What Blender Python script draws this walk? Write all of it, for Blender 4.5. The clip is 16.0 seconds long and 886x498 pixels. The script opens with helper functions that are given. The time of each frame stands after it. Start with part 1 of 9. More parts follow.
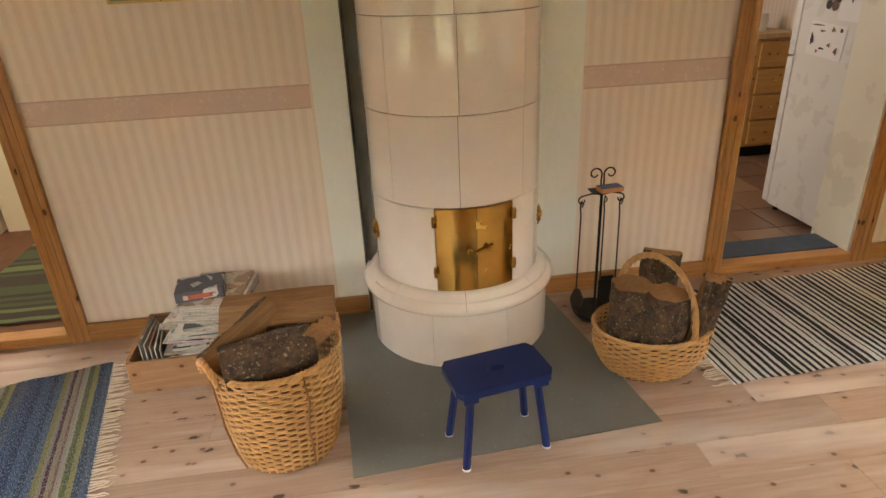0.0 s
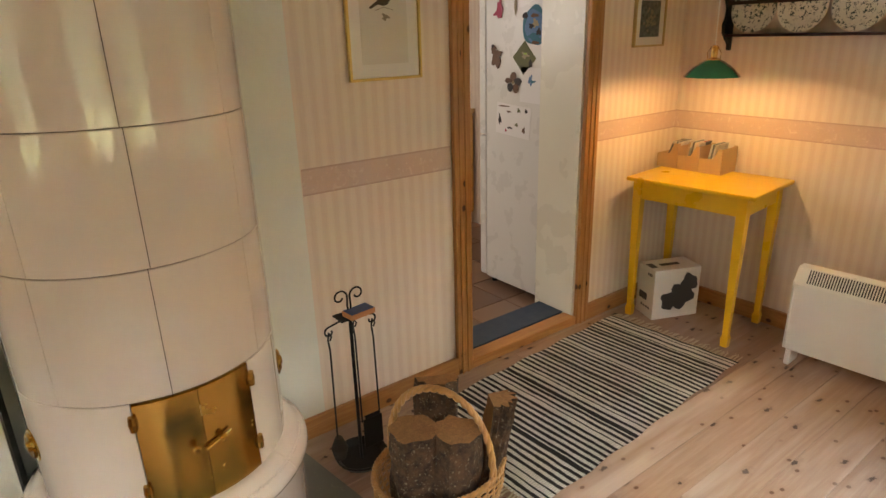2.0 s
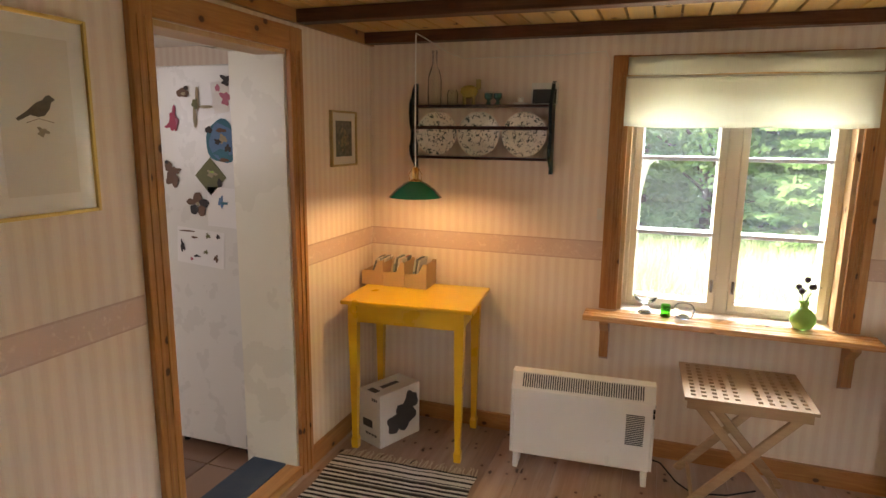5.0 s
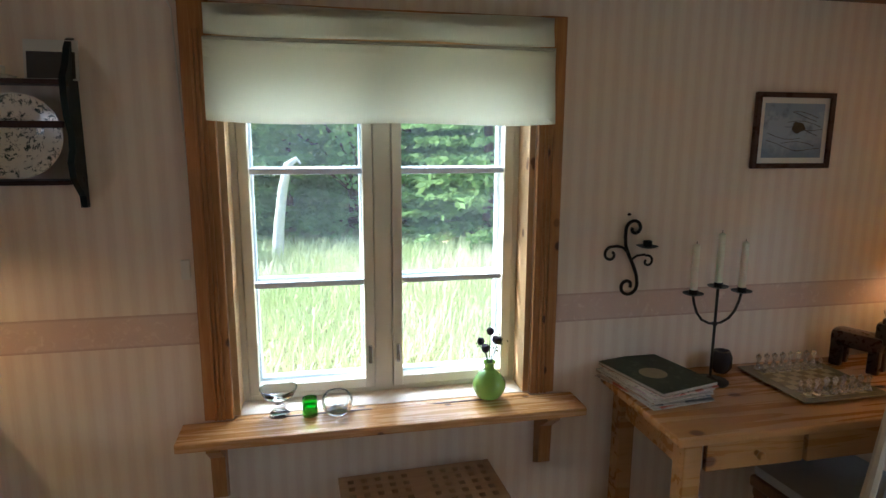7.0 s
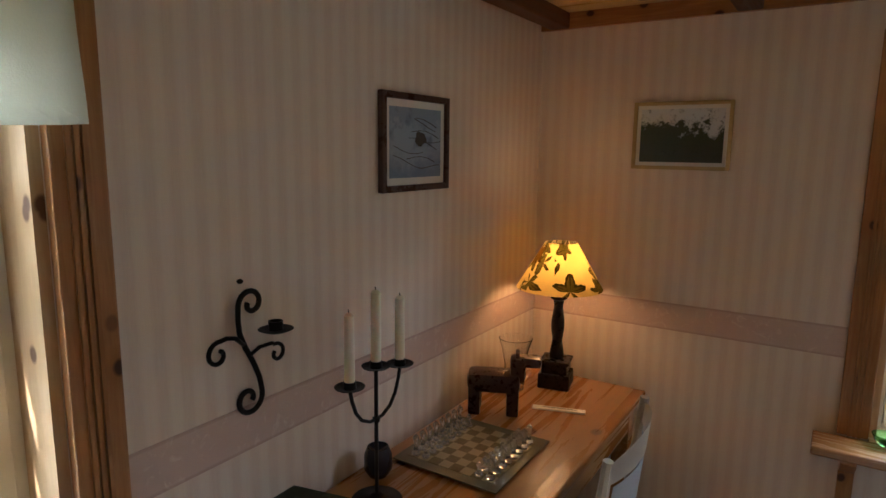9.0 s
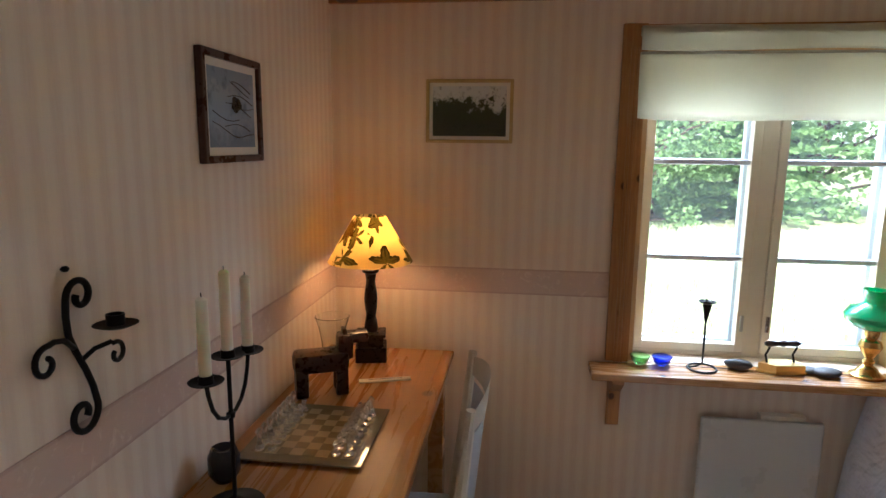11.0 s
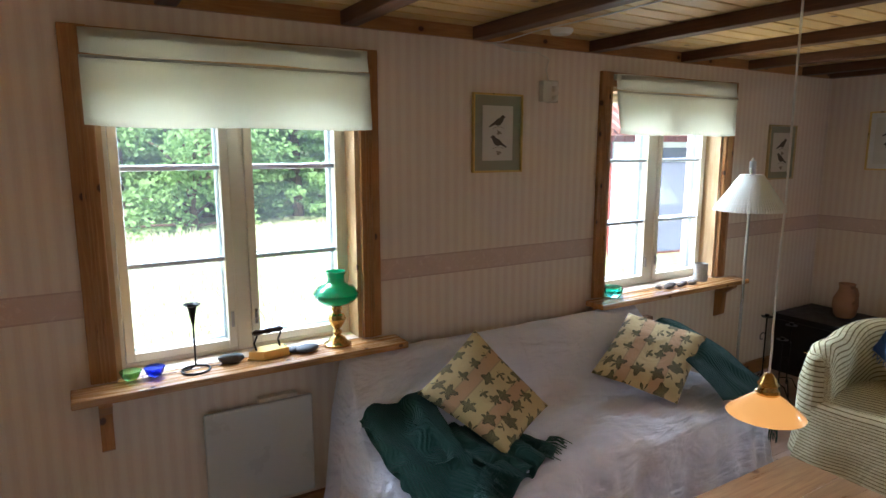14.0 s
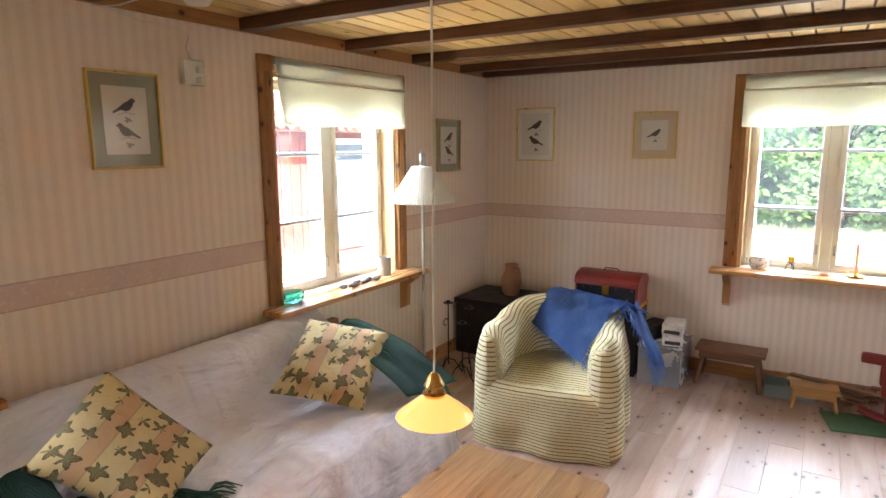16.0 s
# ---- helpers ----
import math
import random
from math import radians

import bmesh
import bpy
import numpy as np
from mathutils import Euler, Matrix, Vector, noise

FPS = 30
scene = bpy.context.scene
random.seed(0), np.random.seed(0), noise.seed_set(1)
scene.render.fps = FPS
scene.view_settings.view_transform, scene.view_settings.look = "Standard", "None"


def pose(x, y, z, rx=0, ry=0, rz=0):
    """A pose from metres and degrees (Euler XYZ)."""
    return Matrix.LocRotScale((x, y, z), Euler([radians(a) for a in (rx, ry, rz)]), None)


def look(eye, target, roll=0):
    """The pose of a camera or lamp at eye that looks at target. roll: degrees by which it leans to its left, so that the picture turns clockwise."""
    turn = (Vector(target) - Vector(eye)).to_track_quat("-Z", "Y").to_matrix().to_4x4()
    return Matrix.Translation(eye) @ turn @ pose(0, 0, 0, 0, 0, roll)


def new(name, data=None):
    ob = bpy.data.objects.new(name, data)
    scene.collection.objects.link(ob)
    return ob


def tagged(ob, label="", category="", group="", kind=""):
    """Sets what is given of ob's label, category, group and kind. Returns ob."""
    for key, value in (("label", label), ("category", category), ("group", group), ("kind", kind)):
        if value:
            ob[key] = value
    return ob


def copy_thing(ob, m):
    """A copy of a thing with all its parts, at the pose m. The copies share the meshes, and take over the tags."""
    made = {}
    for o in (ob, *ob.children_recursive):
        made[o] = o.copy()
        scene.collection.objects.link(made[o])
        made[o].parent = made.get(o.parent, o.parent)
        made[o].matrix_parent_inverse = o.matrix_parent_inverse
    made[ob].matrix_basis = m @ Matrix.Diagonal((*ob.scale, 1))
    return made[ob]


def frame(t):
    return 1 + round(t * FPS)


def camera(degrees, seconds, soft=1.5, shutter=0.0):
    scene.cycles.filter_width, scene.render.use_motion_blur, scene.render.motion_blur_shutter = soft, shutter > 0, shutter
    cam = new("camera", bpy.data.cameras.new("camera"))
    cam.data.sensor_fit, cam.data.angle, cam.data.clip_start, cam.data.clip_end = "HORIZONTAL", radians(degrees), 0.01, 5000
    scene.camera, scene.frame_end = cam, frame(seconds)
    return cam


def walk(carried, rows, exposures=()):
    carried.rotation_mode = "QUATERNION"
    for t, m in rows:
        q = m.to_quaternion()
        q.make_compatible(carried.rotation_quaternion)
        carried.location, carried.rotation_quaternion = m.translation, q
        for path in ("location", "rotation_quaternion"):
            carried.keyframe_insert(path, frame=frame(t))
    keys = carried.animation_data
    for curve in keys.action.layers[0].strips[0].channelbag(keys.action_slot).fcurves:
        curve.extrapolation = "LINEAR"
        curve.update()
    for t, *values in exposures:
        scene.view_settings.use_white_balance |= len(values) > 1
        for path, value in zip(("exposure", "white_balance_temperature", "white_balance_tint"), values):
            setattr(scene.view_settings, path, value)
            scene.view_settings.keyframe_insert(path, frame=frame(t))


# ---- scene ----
cam = camera(71.8, 16.0)
PATH = [
    (0, (0.896, 1.396, 1.415), (1.107, 3.204, 0.587), -2.7),
    (0.5, (0.892, 1.453, 1.438), (1.116, 3.264, 0.62), -2.7),
    (1, (0.845, 1.604, 1.459), (1.299, 3.424, 0.764), -2.6),
    (1.5, (0.877, 1.75, 1.465), (1.716, 3.437, 0.794), -2.1),
    (2, (0.96, 1.968, 1.458), (2.089, 3.478, 0.792), -1.6),
    (2.5, (1.035, 2.156, 1.494), (2.381, 3.478, 0.83), -1.2),
    (3, (1.011, 2.355, 1.53), (2.563, 3.447, 0.898), -0.9),
    (3.2, (0.992, 2.382, 1.531), (2.612, 3.395, 0.939), -0.7),
    (5.3, (1.104, 2.443, 1.518), (2.984, 3.024, 1.159), -0.0),
    (5.5, (1.208, 2.445, 1.528), (3.109, 2.938, 1.149), -0.1),
    (6, (1.523, 2.421, 1.514), (3.475, 2.682, 1.164), 0.0),
    (6.5, (1.88, 2.419, 1.509), (3.848, 2.388, 1.153), 0.2),
    (7, (2.216, 2.356, 1.53), (4.14, 1.946, 1.167), 0.3),
    (7.5, (2.497, 2.23, 1.502), (4.302, 1.434, 1.177), 0.1),
    (8, (2.753, 2.155, 1.51), (4.384, 1.042, 1.189), 0.2),
    (8.5, (2.969, 2.108, 1.537), (4.326, 0.677, 1.206), 0.3),
    (8.7, (3.009, 2.108, 1.54), (4.243, 0.569, 1.214), 0.5),
    (10.8, (3.306, 2.193, 1.475), (3.647, 0.25, 1.143), 0.5),
    (11, (3.314, 2.19, 1.479), (3.562, 0.234, 1.139), 0.6),
    (11.5, (3.285, 2.209, 1.495), (3.32, 0.238, 1.156), 0.4),
    (12, (3.24, 2.217, 1.51), (3.052, 0.256, 1.165), 0.4),
    (12.5, (3.183, 2.226, 1.513), (2.786, 0.296, 1.168), 0.3),
    (13, (3.134, 2.243, 1.522), (2.528, 0.368, 1.179), 0.3),
    (13.5, (3.055, 2.274, 1.509), (2.24, 0.477, 1.18), 0.1),
    (14, (2.998, 2.294, 1.496), (1.974, 0.608, 1.17), -0.0),
    (14.5, (2.951, 2.318, 1.492), (1.74, 0.761, 1.165), -0.1),
    (15, (2.92, 2.331, 1.489), (1.551, 0.91, 1.164), -0.2),
    (15.5, (2.833, 2.301, 1.478), (1.315, 1.041, 1.151), -0.3),
    (16, (2.649, 2.206, 1.465), (0.977, 1.161, 1.132), -0.3),
]
walk(cam, [(t, look(eye, target, roll)) for t, eye, target, roll in PATH], [
    (0, 3.05, 7500, 14), (2, 3.0, 7300, 12), (3.2, 2.95, 6800, 11), (5.5, 2.7, 6800, 18), (6.5, 2.27, 6000, 13), (7, 1.75, 5500, 10), (7.5, 1.65, 5600, 6), (8, 1.72, 6000, 8),
    (8.7, 1.75, 5500, 13), (10.8, 2.08, 5500, 16), (11.5, 2.3, 5500, 16), (12, 2.5, 5500, 17), (13.5, 2.08, 5500, 16), (14.5, 2.0, 5500, 14), (15.2, 2.45, 5800, 17), (16, 3.0, 6000, 18)])

# ---- world, sun, large lights ----
world = bpy.data.worlds.new("world")
scene.world = world
world.use_nodes = True
wt = world.node_tree
sky = wt.nodes.new("ShaderNodeTexSky")
sky.sky_type = "NISHITA"
sky.sun_disc = False
sky.sun_elevation = radians(48)
sky.sun_rotation = radians(20)
wt.links.new(sky.outputs[0], wt.nodes["Background"].inputs[0])
wt.nodes["Background"].inputs[1].default_value = 0.15
sun = new("sun", bpy.data.lights.new("sun", "SUN"))
sun.data.energy, sun.data.angle, sun.data.color = 4.8, radians(0.5), (1.0, 0.95, 0.87)
sun.matrix_world = look((1.8, 5, 6.2), (0, 0, 0))


def area_light(name, eye, target, w, h, watts, color):
    ob = new(name, bpy.data.lights.new(name, "AREA"))
    ob.data.shape, ob.data.size, ob.data.size_y = "RECTANGLE", w, h
    ob.data.energy, ob.data.color = watts, color
    ob.matrix_world = look(eye, target)
    return ob


DAY = (0.86, 0.95, 1.0)
# sky light falling in from above each window, in place of the sky's share
area_light("skylight_east", (5.35, 2.15, 2.35), (3.6, 2.15, 0.9), 1.6, 0.9, 35, DAY)
area_light("skylight_south", (2.46, -1.35, 2.35), (2.46, 0.4, 0.9), 1.6, 0.9, 35, DAY)
area_light("skylight_south_two", (0.13, -1.35, 2.35), (0.13, 0.4, 0.9), 1.6, 0.9, 45, DAY)
area_light("skylight_west", (-2.84, 2.24, 2.35), (-1.1, 2.24, 0.9), 1.6, 0.9, 50, DAY)
# lamps added low outside each window, in place of light thrown up by the meadow
for gname, geye, gto in (("east", (4.95, 2.15, -0.05), (2.6, 2.15, 2.1)), ("south", (2.46, -0.95, -0.05), (2.46, 1.4, 2.1)), ("south_two", (0.13, -0.95, -0.05), (0.13, 1.4, 2.1)), ("west", (-2.44, 2.24, -0.05), (-0.1, 2.24, 2.1))):
    area_light("meadow_bounce_" + gname, geye, gto, 1.6, 0.7, 24, (1.0, 0.97, 0.80))
# fill lamps added out of view to brighten kitchen and hall
area_light("fill_kitchen", (1.6, 5.6, 1.6), (3.0, 4.6, 0.2), 0.9, 0.9, 2.2, (1.0, 0.97, 1.0))
area_light("fill_hall", (-0.4, 5.2, 1.7), (-0.9, 4.2, 0.3), 0.7, 0.7, 5, (0.95, 0.97, 1.0))


def bulb(name, x, y, z, watts, color=(1.0, 0.62, 0.30), size=0.03):
    ob = new(name, bpy.data.lights.new(name, "POINT"))
    ob.data.energy, ob.data.color, ob.data.shadow_soft_size = watts, color, size
    ob.location = (x, y, z)
    return ob


bulb("bulb_green_pendant", 3.58, 3.47, 1.272, 1.4, (1.0, 0.55, 0.24))
bulb("bulb_table_lamp", 3.805, 0.235, 1.160, 1.4, (1.0, 0.50, 0.17), 0.05)
bulb("bulb_glass_pendant", 1.30, 1.332, 0.715, 0.3, (1.0, 0.6, 0.3))

# ---- materials ----


class Mat:
    """A short way to write node materials."""

    def __init__(self, name, rough=0.5, metal=0.0):
        self.mat = bpy.data.materials.new(name)
        self.mat.use_nodes = True
        self.t = self.mat.node_tree
        self.bsdf = self.t.nodes["Principled BSDF"]
        self.bsdf.inputs["Roughness"].default_value = rough
        self.bsdf.inputs["Metallic"].default_value = metal
        self.coord = self.t.nodes.new("ShaderNodeTexCoord")
        self.info = self.t.nodes.new("ShaderNodeObjectInfo")

    def put(self, socket, value):
        if isinstance(value, bpy.types.NodeSocket):
            self.t.links.new(value, socket)
        elif value is not None:
            if hasattr(socket.default_value, "__len__") and len(socket.default_value) == 4 and len(value) == 3:
                value = (*value, 1)
            socket.default_value = value

    def mapped(self, scale=(1, 1, 1), rot=(0, 0, 0), spread=0.0):
        m = self.t.nodes.new("ShaderNodeMapping")
        src = self.coord.outputs["Object"]
        if spread:
            add = self.t.nodes.new("ShaderNodeVectorMath")
            add.operation = "MULTIPLY_ADD"
            self.put(add.inputs[0], self.info.outputs["Random"])
            add.inputs[1].default_value = (spread, spread * 1.7, spread * 2.3)
            self.put(add.inputs[2], src)
            src = add.outputs[0]
        self.put(m.inputs["Vector"], src)
        m.inputs["Scale"].default_value = scale
        m.inputs["Rotation"].default_value = rot
        return m.outputs[0]

    def noise(self, vec, scale=5, detail=5, rough=0.55, dist=0.0):
        n = self.t.nodes.new("ShaderNodeTexNoise")
        self.put(n.inputs["Vector"], vec)
        n.inputs["Scale"].default_value, n.inputs["Detail"].default_value = scale, detail
        n.inputs["Roughness"].default_value, n.inputs["Distortion"].default_value = rough, dist
        return n.outputs[0]

    def wave(self, vec, scale=1, dist=0.0, axis="X", profile="SIN", dscale=1.0):
        n = self.t.nodes.new("ShaderNodeTexWave")
        self.put(n.inputs["Vector"], vec)
        n.bands_direction, n.wave_profile = axis, profile
        n.inputs["Scale"].default_value, n.inputs["Distortion"].default_value = scale, dist
        n.inputs["Detail"].default_value, n.inputs["Detail Scale"].default_value = 2, dscale
        return n.outputs["Fac"]

    def voronoi(self, vec, scale=5, feature="F1", rand=1.0):
        n = self.t.nodes.new("ShaderNodeTexVoronoi")
        n.feature = feature
        self.put(n.inputs["Vector"], vec)
        n.inputs["Scale"].default_value = scale
        n.inputs["Randomness"].default_value = rand
        return n

    def ramp(self, fac, stops, mode="LINEAR"):
        n = self.t.nodes.new("ShaderNodeValToRGB")
        n.color_ramp.interpolation = mode
        els = n.color_ramp.elements
        while len(els) < len(stops):
            els.new(0.5)
        for e, (p, c) in zip(els, stops):
            e.position = p
            e.color = (c, c, c, 1) if isinstance(c, (int, float)) else (*c, 1)
        self.put(n.inputs[0], fac)
        return n.outputs[0]

    def mix(self, fac, a, b, mode="MIX"):
        n = self.t.nodes.new("ShaderNodeMix")
        n.data_type, n.blend_type = "RGBA", mode
        self.put(n.inputs[0], fac)
        self.put(n.inputs[6], a)
        self.put(n.inputs[7], b)
        return n.outputs[2]

    def math(self, op, a, b=None, clamp=False):
        n = self.t.nodes.new("ShaderNodeMath")
        n.operation, n.use_clamp = op, clamp
        self.put(n.inputs[0], a)
        self.put(n.inputs[1], b)
        return n.outputs[0]

    def split(self, vec):
        n = self.t.nodes.new("ShaderNodeSeparateXYZ")
        self.put(n.inputs[0], vec)
        return n.outputs

    def join(self, x=0.0, y=0.0, z=0.0):
        n = self.t.nodes.new("ShaderNodeCombineXYZ")
        for s, v in zip(n.inputs, (x, y, z)):
            self.put(s, v)
        return n.outputs[0]

    def bump(self, height, strength=0.3, distance=0.002):
        n = self.t.nodes.new("ShaderNodeBump")
        n.inputs["Strength"].default_value, n.inputs["Distance"].default_value = strength, distance
        self.put(n.inputs["Height"], height)
        self.put(self.bsdf.inputs["Normal"], n.outputs[0])

    def done(self, color=None, rough=None, **more):
        self.put(self.bsdf.inputs["Base Color"], color)
        self.put(self.bsdf.inputs["Roughness"], rough)
        for k, v in more.items():
            self.put(self.bsdf.inputs[k.replace("_", " ")], v)
        return self.mat


def plain(name, c, rough=0.5, metal=0.0, vary=0.12, scale=8.0, fine=90.0, bump=0.15, dist=0.0015, spread=3.0, **more):
    """A surface of one paint or stuff, with broad and fine unevenness."""
    m = Mat(name, rough, metal)
    v = m.mapped(spread=spread)
    big, small = m.noise(v, scale, 4), m.noise(v, fine, 3)
    lo, hi = [x * (1 - vary) for x in c], [min(1, x * (1 + vary)) for x in c]
    col = m.mix(big, lo, hi)
    col = m.mix(m.math("MULTIPLY", small, 0.35), col, [x * (1 - 1.3 * vary) for x in c])
    m.bump(small, bump, dist)
    r = m.ramp(big, [(0.3, max(0.0, rough - 0.08)), (0.75, min(1.0, rough + 0.1))])
    return m.done(col, r, **more)


def pine(name, light, dark, axis=0, rough=0.45, knots=True, ring=9.0, knot_scale=5.0, gloss=0.35, knot_col=(0.10, 0.035, 0.012), specks=False, size=1.0):
    """Knotty softwood with the grain along an axis (0 x, 1 y, 2 z)."""
    m = Mat(name, rough)
    s = [ring] * 3
    s[axis] = ring * 0.06
    v = m.mapped(tuple(s), spread=7.0)
    warp = m.noise(m.mapped((3, 3, 3), spread=7.0), 1.0, 3)
    g = m.noise(v, 3.2, 5, 0.6, 1.4)
    f = m.noise(v, 16, 3, 0.6, 0.4)
    col = m.ramp(g, [(0.28, dark), (0.5, [(a + b) / 2 for a, b in zip(light, dark)]), (0.68, light)])
    col = m.mix(m.ramp(f, [(0.45, 0.0), (0.8, 0.55)]), col, dark)
    col = m.mix(m.math("MULTIPLY", warp, 0.4), col, [x * 0.78 for x in light])
    if knots:
        kp = m.split(m.mapped(spread=7.0))
        vo = m.voronoi(m.join(m.math("MULTIPLY", kp[axis], knot_scale * 0.75), m.math("MULTIPLY", m.math("ADD", kp[(axis + 1) % 3], kp[(axis + 2) % 3]), knot_scale), 0.0), 1.0)
        vo.voronoi_dimensions = "2D"
        d = vo.outputs["Distance"]
        gate = m.ramp(vo.outputs["Color"], [(0.42, 0.0), (0.44, 1.0)])
        halo = m.math("MULTIPLY", m.ramp(d, [(0.06 * size, 1.0), (0.22 * size, 0.0)]), gate)
        core = m.math("MULTIPLY", m.ramp(d, [(0.045 * size, 1.0), (0.075 * size, 0.0)]), gate)
        col = m.mix(m.math("MULTIPLY", halo, 0.6), col, dark)
        col = m.mix(m.math("MULTIPLY", core, 0.9), col, knot_col)
    if specks:
        vo = m.voronoi(m.mapped((4.2, 9.0, 6.0), spread=11.0), 1.0)
        vo.voronoi_dimensions = "2D"
        wob = m.math("MULTIPLY", m.math("SUBTRACT", m.noise(m.mapped(), 45, 4), 0.5), 0.26)
        d = m.math("ADD", vo.outputs["Distance"], wob)
        gate = m.ramp(vo.outputs["Color"], [(0.55, 0.0), (0.57, 1.0)])
        col = m.mix(m.math("MULTIPLY", m.math("MULTIPLY", m.ramp(d, [(0.07, 1.0), (0.20, 0.0)]), gate), 0.45), col, [x * 0.7 for x in dark])
        col = m.mix(m.math("MULTIPLY", m.ramp(d, [(0.05, 1.0), (0.08, 0.0)]), gate), col, (0.05, 0.022, 0.012))
        wide = m.noise(m.mapped((0.8, 6.0, 1.0), spread=11.0), 1.0, 3)
        col = m.mix(m.ramp(wide, [(0.50, 0.0), (0.70, 0.55)]), col, (0.60, 0.50, 0.44))
    tint = m.ramp(m.info.outputs["Random"], [(0.0, 0.84), (1.0, 1.06)])
    col = m.mix(1.0, col, tint, "MULTIPLY")
    m.bump(f, 0.12, 0.001)
    return m.done(col, m.ramp(g, [(0.3, rough - 0.1), (0.7, rough + 0.12)]), Specular_IOR_Level=gloss)


def wallpaper():
    m = Mat("wallpaper", 0.6)
    p = m.split(m.coord.outputs["Object"])
    s = m.math("ADD", p[0], p[1])
    v = m.join(s, 0.0, m.math("MULTIPLY", p[2], 0.02))
    w = m.noise(m.join(m.math("MULTIPLY", s, 60.0), 0.0, m.math("MULTIPLY", p[2], 5.0)), 1.0, 3, 0.6, 0.5)
    ph = m.math("ADD", m.math("MULTIPLY", s, 2 * math.pi / 0.047), m.math("MULTIPLY", w, 0.6))
    st = m.math("SINE", ph)
    st = m.ramp(m.math("ADD", m.math("MULTIPLY", st, 0.5), 0.5), [(0.2, 0.22), (0.8, 0.85)])
    moire = m.noise(m.join(m.math("MULTIPLY", s, 220.0), 0.0, m.math("MULTIPLY", p[2], 14.0)), 1.0, 4, 0.6)
    soil = m.noise(m.coord.outputs["Object"], 1.3, 4)
    col = m.mix(st, (0.70, 0.555, 0.445), (0.785, 0.67, 0.55))
    col = m.mix(m.math("MULTIPLY", m.ramp(moire, [(0.4, 0.0), (0.7, 1.0)]), 0.28), col, (0.84, 0.75, 0.63))
    col = m.mix(m.math("MULTIPLY", soil, 0.16), col, (0.5, 0.42, 0.32))
    m.bump(moire, 0.1, 0.0006)
    return m.done(col, m.ramp(st, [(0, 0.66), (1, 0.5)]))


def border_paper():
    m = Mat("border_paper", 0.5)
    p = m.split(m.coord.outputs["Object"])
    s = m.math("ADD", p[0], p[1])
    v = m.join(s, 0.0, p[2])
    a = m.noise(v, 26, 4, 0.6, 1.8)
    b = m.noise(v, 9, 3, 0.5, 0.8)
    col = m.mix(b, (0.56, 0.40, 0.32), (0.66, 0.49, 0.40))
    col = m.mix(m.ramp(a, [(0.56, 0.0), (0.70, 0.8)]), col, (0.74, 0.60, 0.50))
    edge = m.math("ABSOLUTE", m.math("SUBTRACT", p[2], 0.987))
    col = m.mix(m.ramp(edge, [(0.040, 0.0), (0.043, 0.45)]), col, (0.40, 0.25, 0.20))
    return m.done(col, 0.5)


def plaster_mat(name, c):
    m = Mat(name, 0.75)
    v = m.mapped()
    big, mid, fine = m.noise(v, 2.0, 4), m.noise(v, 9, 5, 0.6), m.noise(v, 60, 3)
    col = m.mix(big, c, [x * 0.9 for x in c])
    col = m.mix(m.ramp(mid, [(0.6, 0.0), (0.8, 0.12)]), col, [x * 0.8 for x in c])
    m.bump(m.math("ADD", m.math("MULTIPLY", mid, 2.0), m.math("MULTIPLY", fine, 0.3)), 0.5, 0.006)
    return m.done(col, 0.75)


def leaves(m, c, vec, scale, size, dark, mid_tone, random_=0.55):
    """Printed five-pointed leaves with dark outline and veins, scattered over the colour c."""
    vo = m.t.nodes.new("ShaderNodeTexVoronoi")
    m.put(vo.inputs["Vector"], vec)
    vo.inputs["Scale"].default_value, vo.inputs["Randomness"].default_value = scale, random_
    sub, far = m.t.nodes.new("ShaderNodeVectorMath"), m.t.nodes.new("ShaderNodeVectorMath")
    sub.operation, far.operation = "SUBTRACT", "LENGTH"
    m.put(sub.inputs[0], vec)
    m.put(sub.inputs[1], vo.outputs["Position"])
    m.put(far.inputs[0], sub.outputs[0])
    q = m.split(sub.outputs[0])
    cell = m.split(vo.outputs["Color"])
    ang = m.math("ADD", m.math("ARCTAN2", q[1], q[0]), m.math("MULTIPLY", cell[0], 6.28))
    s = m.math("POWER", m.math("ABSOLUTE", m.math("SINE", m.math("MULTIPLY", ang, 2.5))), 1.5)
    ripple = m.math("MULTIPLY", m.math("SINE", m.math("MULTIPLY", ang, 25.0)), 0.10)
    lim = m.math("MULTIPLY", m.math("ADD", m.math("MULTIPLY", s, -0.42), m.math("ADD", 1.0, ripple)), m.math("MULTIPLY", cell[1], 0.4 * size))
    lim = m.math("ADD", lim, m.math("MULTIPLY", m.math("ADD", m.math("MULTIPLY", s, -0.42), m.math("ADD", 1.0, m.math("MULTIPLY", m.math("COSINE", ang), 0.28))), 0.75 * size))
    u = m.math("DIVIDE", far.outputs["Value"], lim)
    vein = m.math("LESS_THAN", s, 0.05)
    edge = m.math("GREATER_THAN", u, 0.84)
    tone = m.mix(m.math("MAXIMUM", vein, edge), m.mix(m.noise(vec, scale * 14, 3), mid_tone, dark), dark)
    return m.mix(m.math("MULTIPLY", m.math("LESS_THAN", u, 1.0), 0.9), c, tone)


